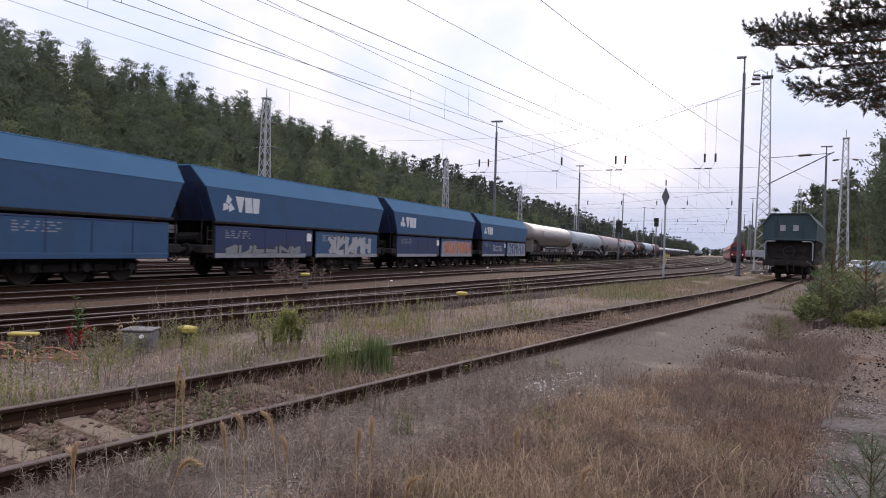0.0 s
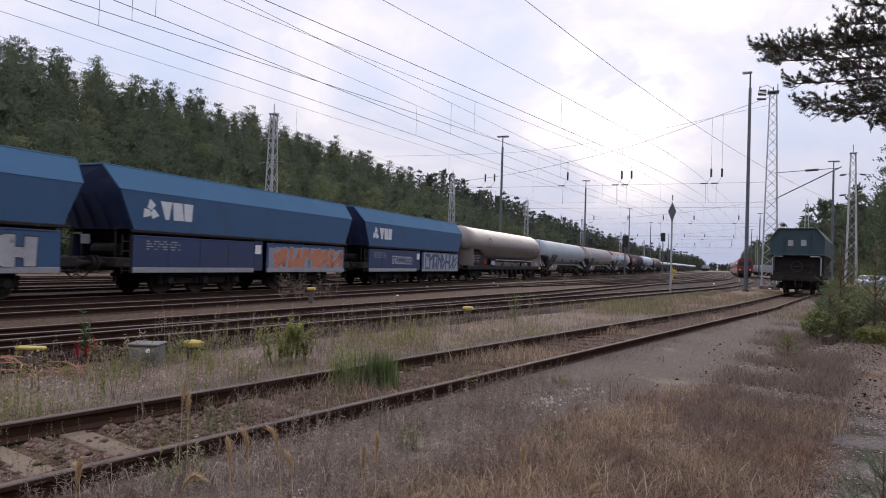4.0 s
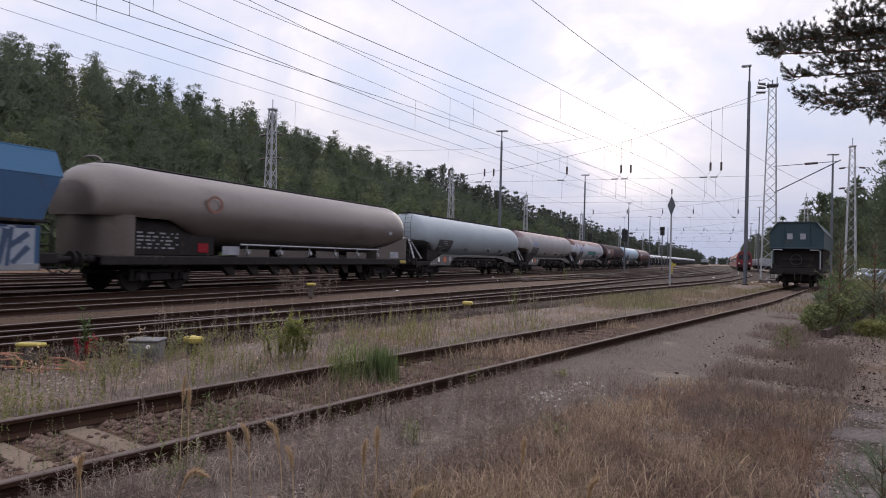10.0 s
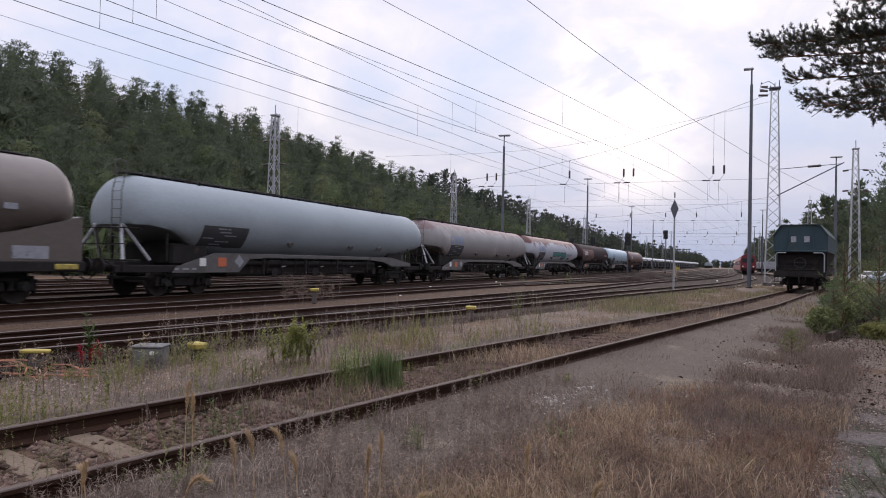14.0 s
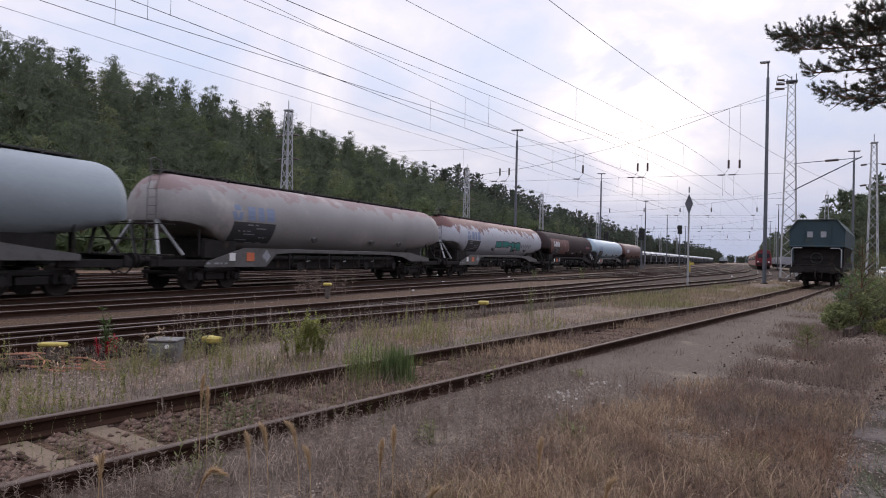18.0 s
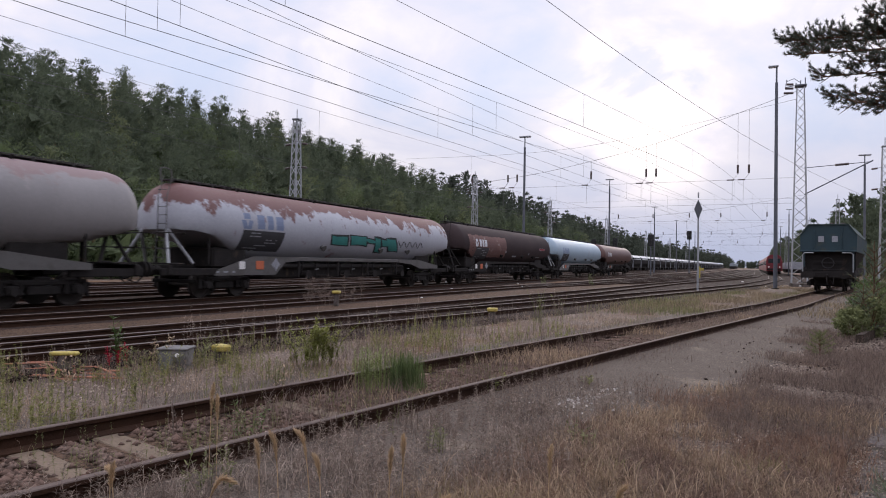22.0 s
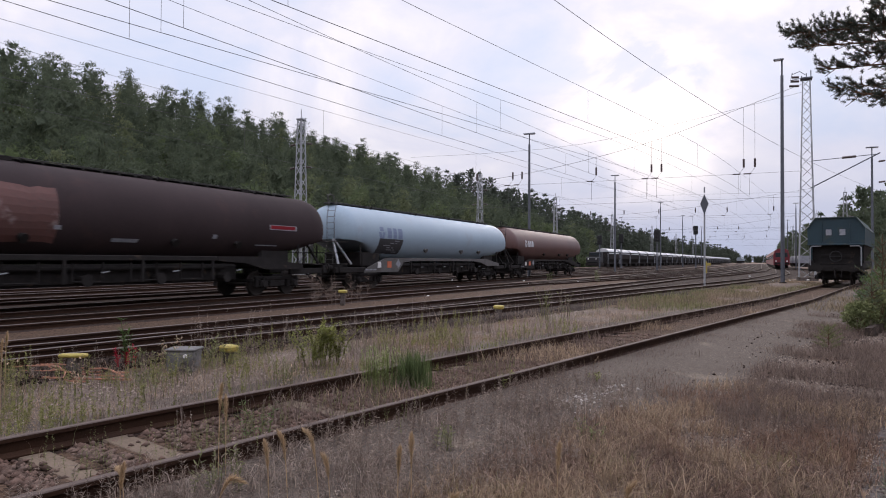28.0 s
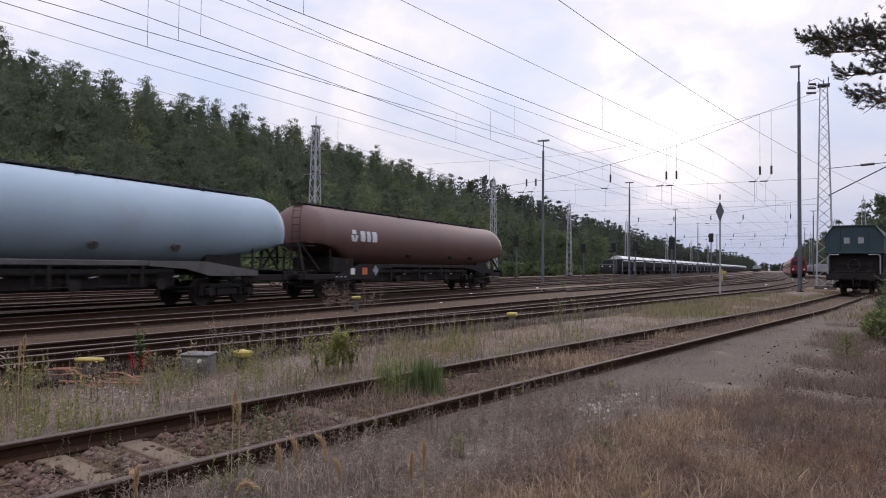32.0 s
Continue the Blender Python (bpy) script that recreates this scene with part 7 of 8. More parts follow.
# crimson plant with green leader
stems([(-8.20 + rv.uniform(-0.12, 0.12), 6.50 + rv.uniform(-0.12, 0.12), rv.uniform(0.16, 0.32)) for _ in range(9)], 0.006, MAT_REDLEAF, "crimson_weed", "crimson-leaved weed by the cable box", 0.06, MAT_REDLEAF, 26, 3, 0.25)
stems([(-8.32 + rv.uniform(-0.05, 0.05), 6.6, rv.uniform(0.5, 0.72)) for _ in range(4)], 0.006, MAT_FRESH, "green_weed", "green weed behind the crimson plant", 0.10, MAT_FRESH, 30, 4, 0.12)
for k, (x, y, n, h, m, m2, lf) in enumerate((
        (-8.0, 6.6, 8, 0.42, MAT_GREENWEED, MAT_GREENWEED, 0.07), (-7.6, 6.75, 9, 0.45, MAT_GREENWEED, MAT_PALEGRASS, 0.07), (-7.3, 7.35, 7, 0.5, MAT_GREENWEED, MAT_GREENWEED, 0.08),
        (-7.0, 7.7, 6, 0.45, MAT_DEADWEED, MAT_DEADWEED, 0.05), (-6.6, 8.4, 5, 0.55, MAT_DEADWEED, MAT_GREENWEED, 0.05), (-6.9, 9.2, 4, 0.6, MAT_DEADWEED, MAT_PALEGRASS, 0.05),
        (-6.2, 9.4, 4, 0.62, MAT_DEADWEED, MAT_GREENWEED, 0.05), (-6.4, 10.8, 5, 0.6, MAT_DEADWEED, MAT_GREENWEED, 0.05), (-5.9, 12.0, 5, 0.62, MAT_DEADWEED, MAT_PALEGRASS, 0.05),
        (-5.4, 13.4, 5, 0.7, MAT_DEADWEED, MAT_GREENWEED, 0.06), (-5.2, 17.0, 7, 0.9, MAT_GREENWEED, MAT_GREENWEED, 0.08), (-4.9, 18.0, 7, 0.8, MAT_DEADWEED, MAT_GREENWEED, 0.08),
        (-6.6, 6.0, 8, 0.5, MAT_GREENWEED, MAT_GREENWEED, 0.06), (-6.2, 5.3, 9, 0.45, MAT_GREENWEED, MAT_GREENWEED, 0.05), (-7.1, 4.9, 7, 0.5, MAT_GREENWEED, MAT_PALEGRASS, 0.06),
        (-5.4, 6.6, 7, 0.38, MAT_GREENWEED, MAT_GREENWEED, 0.05), (-4.75, 5.9, 6, 0.42, MAT_GREENWEED, MAT_PALEGRASS, 0.05), (-3.72, 4.15, 7, 0.42, MAT_GREENWEED, MAT_FRESH, 0.05),
        (-3.3, 3.3, 9, 0.28, MAT_GREENWEED, MAT_GREENWEED, 0.05), (-2.85, 7.55, 6, 0.20, MAT_YELLOWGREEN, MAT_YELLOWGREEN, 0.07), (-1.95, 8.6, 5, 0.16, MAT_YELLOWGREEN, MAT_YELLOWGREEN, 0.06),
        (-5.2, 8.9, 5, 0.62, MAT_DEADWEED, MAT_DEADWEED, 0.04), (-4.4, 9.9, 4, 0.66, MAT_DEADWEED, MAT_DEADWEED, 0.04), (-3.5, 11.6, 3, 0.7, MAT_DEADWEED, MAT_DEADWEED, 0.04),
        (-1.3, 5.6, 7, 0.22, MAT_GREENWEED, MAT_GREENWEED, 0.05), (-2.4, 5.0, 6, 0.24, MAT_GREENWEED, MAT_GREENWEED, 0.05), (-4.2, 4.9, 6, 0.35, MAT_DEADWEED, MAT_DEADWEED, 0.035),
        (-4.55, 4.2, 6, 0.36, MAT_DEADWEED, MAT_PALE_STONE, 0.02), (-3.4, 4.6, 8, 0.34, MAT_DEADWEED, MAT_DEADWEED, 0.03), (-2.9, 5.4, 8, 0.3, MAT_DEADWEED, MAT_DEADWEED, 0.03),
        (1.0, 9.0, 2, 0.62, MAT_DEADWEED, MAT_DEADWEED, 0.02),
        (-14.0, 47, 8, 0.8, MAT_SHRUB, MAT_SHRUB, 0.14), (-10.5, 47, 8, 0.9, MAT_SHRUB, MAT_SHRUB, 0.14), (-6.9, 4.0, 6, 0.8, MAT_GREENWEED, MAT_PALEGRASS, 0.06))):
    lab = {MAT_GREENWEED: "grey-green weed with narrow leaves", MAT_DEADWEED: "dead brown weed stalks", MAT_FRESH: "fresh green weed by the rail", MAT_YELLOWGREEN: "small yellow-green leafy weed", MAT_SHRUB: "dark green shrub between the tracks"}[m]
    stems([(x + rv.uniform(-0.02, 0.02) * n, y + rv.uniform(-0.02, 0.02) * n, h * rv.uniform(0.6, 1.08)) for _ in range(n)], 0.0035 if y < 12 else 0.007, m, "weed", lab, lf, m2, 16, 40 + k, 0.3)


def plume(x, y, h, bend, az, seed):
    """Tall dry grass with a feathery seed plume."""
    t = thing("plume_grass", "tall golden dry grass with a feathery plume", "grass", pose(x, y, 0), "weeds and tall grasses")
    rs = random.Random(seed)
    d = Vector((math.cos(az), math.sin(az), 0)) * bend * h
    pts = [Vector((0, 0, -0.01)), d * 0.08 + Vector((0, 0, h * 0.35)), d * 0.3 + Vector((0, 0, h * 0.68)), d * 0.62 + Vector((0, 0, h * 0.9)), d + Vector((0, 0, h * (1 - 0.25 * bend)))]
    pts = curve_pts(pts, 4)
    part("stalk", Geo().tube(pts, 0.0028, 4), MAT_PLUME, t)
    V, F = [], []
    n = len(pts)
    for k in range(520):
        q = rs.random() ** 0.8
        f = (0.5 + 0.5 * q) * (n - 1)
        i = min(n - 2, int(f))
        p = pts[i].lerp(pts[i + 1], f - i)
        dirn = (pts[i + 1] - pts[i]).normalized()
        off = Vector((rs.gauss(0, 1), rs.gauss(0, 1), rs.gauss(0, 1))).normalized()
        env = math.sin(math.pi * min(1, max(0.03, q * 0.92 + 0.06))) * 0.029
        e = p + off * env + dirn * rs.uniform(0.02, 0.045)
        s = off.cross(dirn) * 0.0026
        o = len(V)
        V += [tuple(p - s), tuple(p + s), tuple(e)]
        F.append((o, o + 1, o + 2))
    part("plume", np_mesh("plume", V, F, MAT_PLUME), None, t)


for k, (x, y, h, b, az) in enumerate(((-3.40, 3.45, 0.62, 0.06, 0.5), (-3.36, 3.48, 0.54, 0.10, 2.5), (-2.44, 3.02, 0.52, 0.22, 3.3), (-2.52, 2.95, 0.47, 0.15, 3.0), (-2.28, 3.10, 0.54, 0.35, 3.2), (-3.06, 2.40, 0.42, 0.08, 1.0),
                                      (-2.62, 2.60, 0.42, 0.9, 0.2), (-1.83, 3.21, 0.46, 0.05, 1.0), (-1.77, 3.26, 0.52, 0.05, 2.0), (-2.18, 3.07, 0.42, 0.3, 2.9), (-1.01, 3.53, 0.50, 0.08, 1.0), (-3.2, 2.55, 0.36, 0.7, 2.8),
                                      (-0.62, 3.3, 0.44, 0.25, 0.4), (-6.95, 4.1, 0.72, 0.04, 1.0), (-6.85, 4.0, 0.66, 0.05, 2.0), (-1.4, 2.9, 0.40, 0.3, 0.2))):
    plume(x, y, h * 1.12, b * 0.45, az, 60 + k)


MAT_OLIVEWEED = leaf_mat("yellowish_olive_weeds", (0.27, 0.27, 0.10), (0.19, 0.19, 0.075), island=0.4, rough=0.8)
MAT_GREYWEED = leaf_mat("ash_grey_dead_weeds", (0.345, 0.280, 0.235), (0.205, 0.163, 0.135), island=0.55, rough=0.9)


def feathery(name, n, place, h, material, label, seed, leaf=0.03, per=26, wd=0.0022):
    """Many upright weeds: a thin stem each, set with short narrow leaves."""
    rs = np.random.RandomState(seed)
    V = []
    for _ in range(n):
        x, y = place(rs)
        hh = h[0] + (h[1] - h[0]) * rs.rand()
        ln = rs.normal(size=2) * 0.10 * hh
        b, tp = np.array([x, y, -0.01]), np.array([x + ln[0], y + ln[1], hh])
        a = rs.rand() * 6.283
        s = np.array([math.cos(a), math.sin(a), 0]) * wd * 0.7
        V.append(np.stack([b - s, b + s, tp]))
        q = 0.25 + 0.75 * rs.rand(per, 1)
        p = b + (tp - b) * q
        d = rs.normal(size=(per, 3)) * np.array([1, 1, 0.5]) + np.array([0, 0, 0.55])
        d *= leaf * (1.25 - 0.8 * q) / np.linalg.norm(d, axis=1, keepdims=True)
        w = np.cross(d, rs.normal(size=(per, 3)))
        w *= wd / (np.linalg.norm(w, axis=1, keepdims=True) + 1e-9)
        V.append(np.stack([p - w, p + w, p + d], 1).reshape(-1, 3))
    V = np.concatenate(V)
    tagged(new(name, np_mesh(name, V, np.arange(len(V)).reshape(-1, 3), material)), label, "weeds", kind="stuff")


def clustered(lo, hi, y0, y1, n, seed):
    """A place function that gathers weeds in loose clusters between lo(y) and hi(y)."""
    rc = np.random.RandomState(seed)
    cy = y0 + (y1 - y0) * rc.rand(n) ** 1.3
    cx = np.array([lo(q) + (hi(q) - lo(q)) * rc.rand() for q in cy])
    def f(rs):
        k = rs.randint(n)
        sp = 0.10 + 0.012 * cy[k]
        return cx[k] + sp * rs.normal(), cy[k] + sp * rs.normal()
    return f


feathery("verge_weeds", 620, clustered(strip_l, strip_r, 3.0, 15, 58, 1), (0.15, 0.46), MAT_OLIVEWEED, "upright yellowish-green weeds between the tracks", 31, 0.045, 44, 0.0042)
feathery("verge_dead_stalks", 380, clustered(strip_l, strip_r, 3.5, 26, 90, 2), (0.2, 0.6), MAT_DEADWEED, "thin dead weed stalks between the tracks", 32, 0.05, 12, 0.0028)
feathery("rail_weeds", 260, clustered(lambda y: siding_x(y) - 1.3, lambda y: siding_x(y) + 0.5, 3.0, 9, 34, 3), (0.12, 0.38), MAT_GREENWEED, "grey-green weeds along the siding's rail", 33, 0.03, 30, 0.0022)
feathery("foreground_stalks", 760, clustered(lambda y: siding_x(y) + 0.1, lambda y: siding_x(y) + 1.9, 2.3, 8.5, 150, 4), (0.10, 0.34), MAT_DEADWEED, "wispy dead weeds beside the rail", 34, 0.055, 20, 0.0026)
feathery("path_stalks", 420, clustered(lambda y: siding_x(y) + 2.4, lambda y: slab_x(y) - 0.15, 5.0, 20, 70, 5), (0.12, 0.42), MAT_DEADWEED, "wispy dead weeds by the path", 35, 0.05, 20, 0.0024)
meadow("grey_tangle", 17000, lambda y: (siding_x(y) + 0.12, siding_x(y) + 2.0), 2.0, 7.5, (0.03, 0.24), 0.0034, 1.3, MAT_GREYWEED, "tangled ash-grey dead weeds beside the rail", 16, 1.7, 0.34, 1.3)
feathery("grey_wisps", 460, clustered(lambda y: siding_x(y) + 0.1, lambda y: siding_x(y) + 2.0, 2.2, 7.5, 120, 9), (0.12, 0.38), MAT_GREYWEED, "ash-grey branching dead weeds beside the rail", 37, 0.06, 22, 0.0030)
feathery("verge_grey_wisps", 500, clustered(strip_l, strip_r, 3.0, 18, 90, 10), (0.15, 0.42), MAT_GREYWEED, "ash-grey branching dead weeds between the tracks", 38, 0.06, 20, 0.0026)
feathery("dead_brush", 16, lambda rs: (-12.9 + 0.35 * rs.normal(), 18.4 + 0.8 * rs.normal()), (0.6, 1.15), MAT_DEADWEED, "bare branching dead brush by the walkway", 39, 0.38, 26, 0.0075)
feathery("leaning_stalks", 60, clustered(lambda y: trk_div(y) + 1.0, lambda y: trk_div(y) + 1.8, 8, 22, 26, 11), (0.4, 0.85), MAT_GREYWEED, "tall grey weed stalks along the turnout", 40, 0.06, 30, 0.004)
feathery("rust_stalks", 600, clustered(lambda y: -1.6 + 0.2 * (y - 3), lambda y: slab_x(y) - 0.15, 2.4, 8, 90, 6), (0.10, 0.34), mat_rust_grass, "rust-brown grass stalks in the dry grass", 36, 0.05, 14, 0.0024)


# ---- pines close by ----
def tufts(points, dirs, length, width, per, rs, along=0.75, fan=0.62):
    """Needle tufts at points: thin triangles fanned round the shoot's direction."""
    n = len(points)
    d = dirs[:, None, :] * along + rs.normal(size=(n, per, 3)) * fan
    d /= np.linalg.norm(d, axis=2, keepdims=True)
    base = points[:, None, :] + dirs[:, None, :] * (rs.rand(n, per, 1) - 0.6) * length * 0.9
    tip = base + d * (length * (0.7 + 0.5 * rs.rand(n, per, 1)))
    s = np.cross(d, rs.normal(size=(n, per, 3)))
    s *= width / (np.linalg.norm(s, axis=2, keepdims=True) + 1e-9)
    v = np.stack([base - s, base + s, tip], 2).reshape(-1, 3)
    return v, np.arange(len(v)).reshape(-1, 3)


def limb(a, b, r0, rs, n_twig, spread_, twig):
    """A limb from a to b with side twigs. Returns its geometry and the shoots on it."""
    a, b = Vector(a), Vector(b)
    g = Geo()
    pts = curve_pts([a, a.lerp(b, 0.4) + Vector((0, 0, 0.10)), a.lerp(b, 0.75) + Vector((0, 0, 0.02)), b], 5)
    for i, (p, q) in enumerate(zip(pts, pts[1:])):
        k0, k1 = 1 - i / len(pts), 1 - (i + 1) / len(pts)
        g.cyl(p, q, max(0.005, r0 * k0), max(0.005, r0 * k1), n=6, caps=False)
    P, D = [], []
    ax = (b - a).normalized()
    for k in range(n_twig):
        t = 0.18 + 0.82 * (k + rs.rand()) / n_twig
        f = t * (len(pts) - 1)
        i = min(len(pts) - 2, int(f))
        p = pts[i].lerp(pts[i + 1], f - i)
        for _ in range(2):
            dv = Vector((rs.normal(), rs.normal(), rs.normal() * 0.7 + 0.15))
            dv = (dv * spread_ + ax * 0.9).normalized()
            ln = twig * (0.35 + 0.75 * rs.rand()) * (1.1 - 0.5 * t)
            e = p + dv * ln
            g.cyl(p, e, 0.006, 0.003, n=4, caps=False)
            m = max(2, int(ln / 0.055))
            for q in range(m):
                u2 = 0.3 + 0.7 * (q + 1) / m
                P.append(p.lerp(e, u2) + Vector((0, 0, 0.25 * ln * u2 * u2)) + Vector(rs.normal(size=3)) * 0.014)
                D.append((dv + Vector((0, 0, 0.9 * u2))).normalized())
    return g, P, D


def overhanging_pine():
    t = thing("pine_tree", "pine tree with an overhanging dark bough", "tree", pose(4.4, 9.6, 0))
    org = Vector((4.4, 9.6, 0))
    part("trunk", Geo().cyl((0, 0, -0.2), (-0.1, 0, 3.5), 0.20, 0.17, n=14, caps=False).cyl((-0.1, 0, 3.5), (0.1, 0.1, 8.5), 0.17, 0.09, n=14), MAT_BARK, t, smooth=True)
    rs = np.random.RandomState(77)
    lims = [((0.22, 9.0, 4.46), 36), ((0.42, 9.2, 4.45), 30), ((0.36, 8.8, 4.22), 26), ((0.62, 9.0, 3.98), 24), ((0.72, 9.1, 3.76), 24), ((0.92, 8.9, 3.62), 22), ((1.14, 9.0, 3.56), 22),
            ((0.83, 9.1, 4.50), 24), ((1.08, 9.0, 4.66), 24), ((1.30, 9.1, 4.90), 24), ((0.98, 9.0, 4.12), 24), ((1.31, 9.0, 3.82), 22), ((1.55, 9.0, 3.46), 22), ((1.75, 9.1, 3.44), 20), ((1.55, 9.0, 5.1), 24), ((1.6, 9.1, 4.4), 22), ((1.9, 9.0, 5.3), 22), ((2.0, 8.9, 4.7), 22)]
    P, D = [], []
    for k, (tip, n) in enumerate(lims):
        tip = (tip[0] + 0.12, tip[1], tip[2] - 0.10)
        start = Vector((4.4 - 0.15, 9.6, 3.55 + 1.5 * (tip[2] - 3.4) / 1.9))
        g, p, d = limb(start - org, Vector(tip) - org, 0.035, rs, int(n * 2.3), 0.85, 0.34)
        part("bough", g, MAT_BARK, t)
        P += p
        D += d
    v, f = tufts(np.array([tuple(q) for q in P]), np.array([tuple(q) for q in D]), 0.044, 0.0028, 40, rs, 0.62, 0.46)
    tagged(part("needles", np_mesh("needles", v, f, MAT_NEEDLE), None, t), kind="stuff")
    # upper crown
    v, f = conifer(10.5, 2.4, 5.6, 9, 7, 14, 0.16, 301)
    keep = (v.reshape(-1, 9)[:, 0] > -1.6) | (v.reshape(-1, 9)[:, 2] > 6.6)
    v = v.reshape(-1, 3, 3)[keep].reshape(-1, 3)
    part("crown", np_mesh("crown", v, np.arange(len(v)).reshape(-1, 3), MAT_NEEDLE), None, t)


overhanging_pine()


def young_pine(x, y, h, r, seed, mat_n, whorls, label, needle=0.06, w=0.0028, per=16, trunk_r=0.012, rise=0.35):
    t = thing("young_pine", label, "young pine", pose(x, y, 0), "young pines")
    rs = np.random.RandomState(seed)
    part("stem", Geo().cyl((0, 0, -0.05), (0, 0, h * 0.96), trunk_r, trunk_r * 0.3, n=6), MAT_BARK, t)
    P, D = [], []
    g = Geo()
    for k in range(whorls):
        z = h * (0.12 + 0.8 * k / whorls)
        for j in range(5):
            a = 6.283 * (j + rs.rand() * 0.6) / 5 + k
            ln = r * (1.05 - 0.8 * k / whorls) * (0.7 + 0.5 * rs.rand())
            e = Vector((math.cos(a) * ln, math.sin(a) * ln, ln * (rise + 0.5 * k / whorls)))
            p0 = Vector((0, 0, z))
            g.cyl(p0, p0 + e, trunk_r * 0.4, trunk_r * 0.2, n=4, caps=False)
            m = max(3, int(ln / (needle * 0.55)))
            for q in range(m):
                u2 = 0.15 + 0.85 * (q + 1) / m
                P.append(p0 + e * u2)
                D.append((e.normalized() + Vector((0, 0, 0.35))).normalized())
    for q in range(int(h * 0.6 / (needle * 0.5))):
        P.append(Vector((0, 0, h * 0.4 + q * needle * 0.5)))
        D.append(Vector((0, 0, 1)))
    tagged(part("branchwork", g, MAT_BARK, t), kind="stuff")
    v, f = tufts(np.array([tuple(q) for q in P]), np.array([tuple(q) for q in D]), needle, w, per, rs)
    tagged(part("needles", np_mesh("needles", v, f, mat_n), None, t), kind="stuff")


young_pine(0.74, 3.85, 0.74, 0.22, 1, MAT_NEEDLE_SOFT, 5, "small young pine at the edge of the slab path", 0.070, 0.0013, 22, 0.007, 0.95)
young_pine(0.86, 3.72, 0.52, 0.2, 7, MAT_NEEDLE_SOFT, 4, "small young pine at the edge of the slab path", 0.065, 0.0013, 20, 0.007, 0.95)
young_pine(2.62, 18.6, 2.35, 0.62, 2, MAT_NEEDLE_YOUNG, 10, "slender young pine among the shrubs", 0.09, 0.0028, 9, 0.03, 0.6)
young_pine(3.75, 20.9, 2.5, 0.6, 3, MAT_NEEDLE_YOUNG, 9, "slender young pine among the shrubs", 0.09, 0.0028, 9, 0.03, 0.6)
young_pine(2.32, 18.0, 1.25, 0.45, 4, MAT_NEEDLE_YOUNG, 7, "young pine among the shrubs", 0.08, 0.0034, 14, 0.03)
young_pine(3.9, 20.5, 1.0, 0.7, 5, MAT_NEEDLE_YOUNG, 7, "young pine among the shrubs", 0.10, 0.005, 14, 0.03)
young_pine(1.08, 13.4, 0.50, 0.24, 6, MAT_SHRUB, 5, "tiny young pine beside the path", 0.07, 0.003, 12, 0.012)


def shrub(x, y, h, r, seed, material, label):
    t = thing("shrub", label, "shrub", pose(x, y, 0), "shrubs")
    v, f = crown("round", 46, 64, 0.036, h, r, 0.05, seed)
    tagged(part("leaves", np_mesh("leaves", v, f, material), None, t), kind="stuff")
    rs = random.Random(seed)
    for _ in range(7):
        a = rs.uniform(0, 6.28)
        part("branch", Geo().cyl((0, 0, -0.05), (math.cos(a) * r * 0.6, math.sin(a) * r * 0.6, h * 0.75), 0.02, 0.006, n=5), MAT_BARK, t)


for k, (x, y, h, r, m) in enumerate(((2.0, 17.5, 0.62, 0.42, MAT_SHRUB), (2.42, 18.0, 0.85, 0.46, MAT_SHRUB), (2.85, 19.8, 1.05, 0.55, MAT_SHRUB), (3.3, 21.4, 0.95, 0.6, MAT_SHRUB), (3.2, 18.0, 0.30, 0.36, MAT_OLIVEWEED), (3.75, 18.9, 0.36, 0.45, MAT_SHRUB), (4.6, 20.5, 0.42, 0.6, MAT_SHRUB), (2.9, 21.5, 1.3, 0.7, MAT_FRESH), (4.4, 27, 1.1, 0.9, MAT_SHRUB), (7.6, 31, 1.6, 1.4, MAT_SHRUB), (7.4, 42, 1.7, 1.4, MAT_FRESH), (8.0, 50, 2.2, 1.6, MAT_SHRUB), (13.5, 60, 2.6, 2.2, MAT_SHRUB))):
    shrub(x, y, h, r, 400 + k, m, {MAT_SHRUB: "dark green shrub beyond the siding", MAT_OLIVEWEED: "yellowing shrub beyond the siding", MAT_FRESH: "bright green shrub beyond the siding"}[m])

# loose stones: ballast in the siding, pale gravel, cones and litter on the sand
def stones(name, n, place, size, material, label, seed):
    rs = np.random.RandomState(seed)
    V, F = [], []
    unit = np.array([(1, 0, 0), (-1, 0, 0), (0, 1, 0), (0, -1, 0), (0, 0, 1), (0, 0, -1)], float)
    tri = np.array([(0, 2, 4), (2, 1, 4), (1, 3, 4), (3, 0, 4)] + ([(2, 0, 5), (1, 2, 5), (3, 1, 5), (0, 3, 5)] if size[1] > 0.03 else []))
    c = np.array([place(rs) for _ in range(n)])
    s = size[0] + (size[1] - size[0]) * rs.rand(n) ** 2
    a = rs.rand(n) * 6.283
    shape = unit[None] * (0.6 + 0.6 * rs.rand(n, 6, 1)) + rs.normal(size=(n, 6, 3)) * 0.16
    shape[:, :, 2] *= 0.7
    ca, sa = np.cos(a)[:, None], np.sin(a)[:, None]
    x = shape[:, :, 0] * ca - shape[:, :, 1] * sa
    y = shape[:, :, 0] * sa + shape[:, :, 1] * ca
    p = np.stack([x, y, shape[:, :, 2]], 2) * s[:, None, None] + c[:, None, :]
    f = (np.arange(n)[:, None, None] * 6 + tri[None]).reshape(-1, 3)
    tagged(new(name, np_mesh(name, p.reshape(-1, 3), f, material)), label, "stones", kind="stuff")


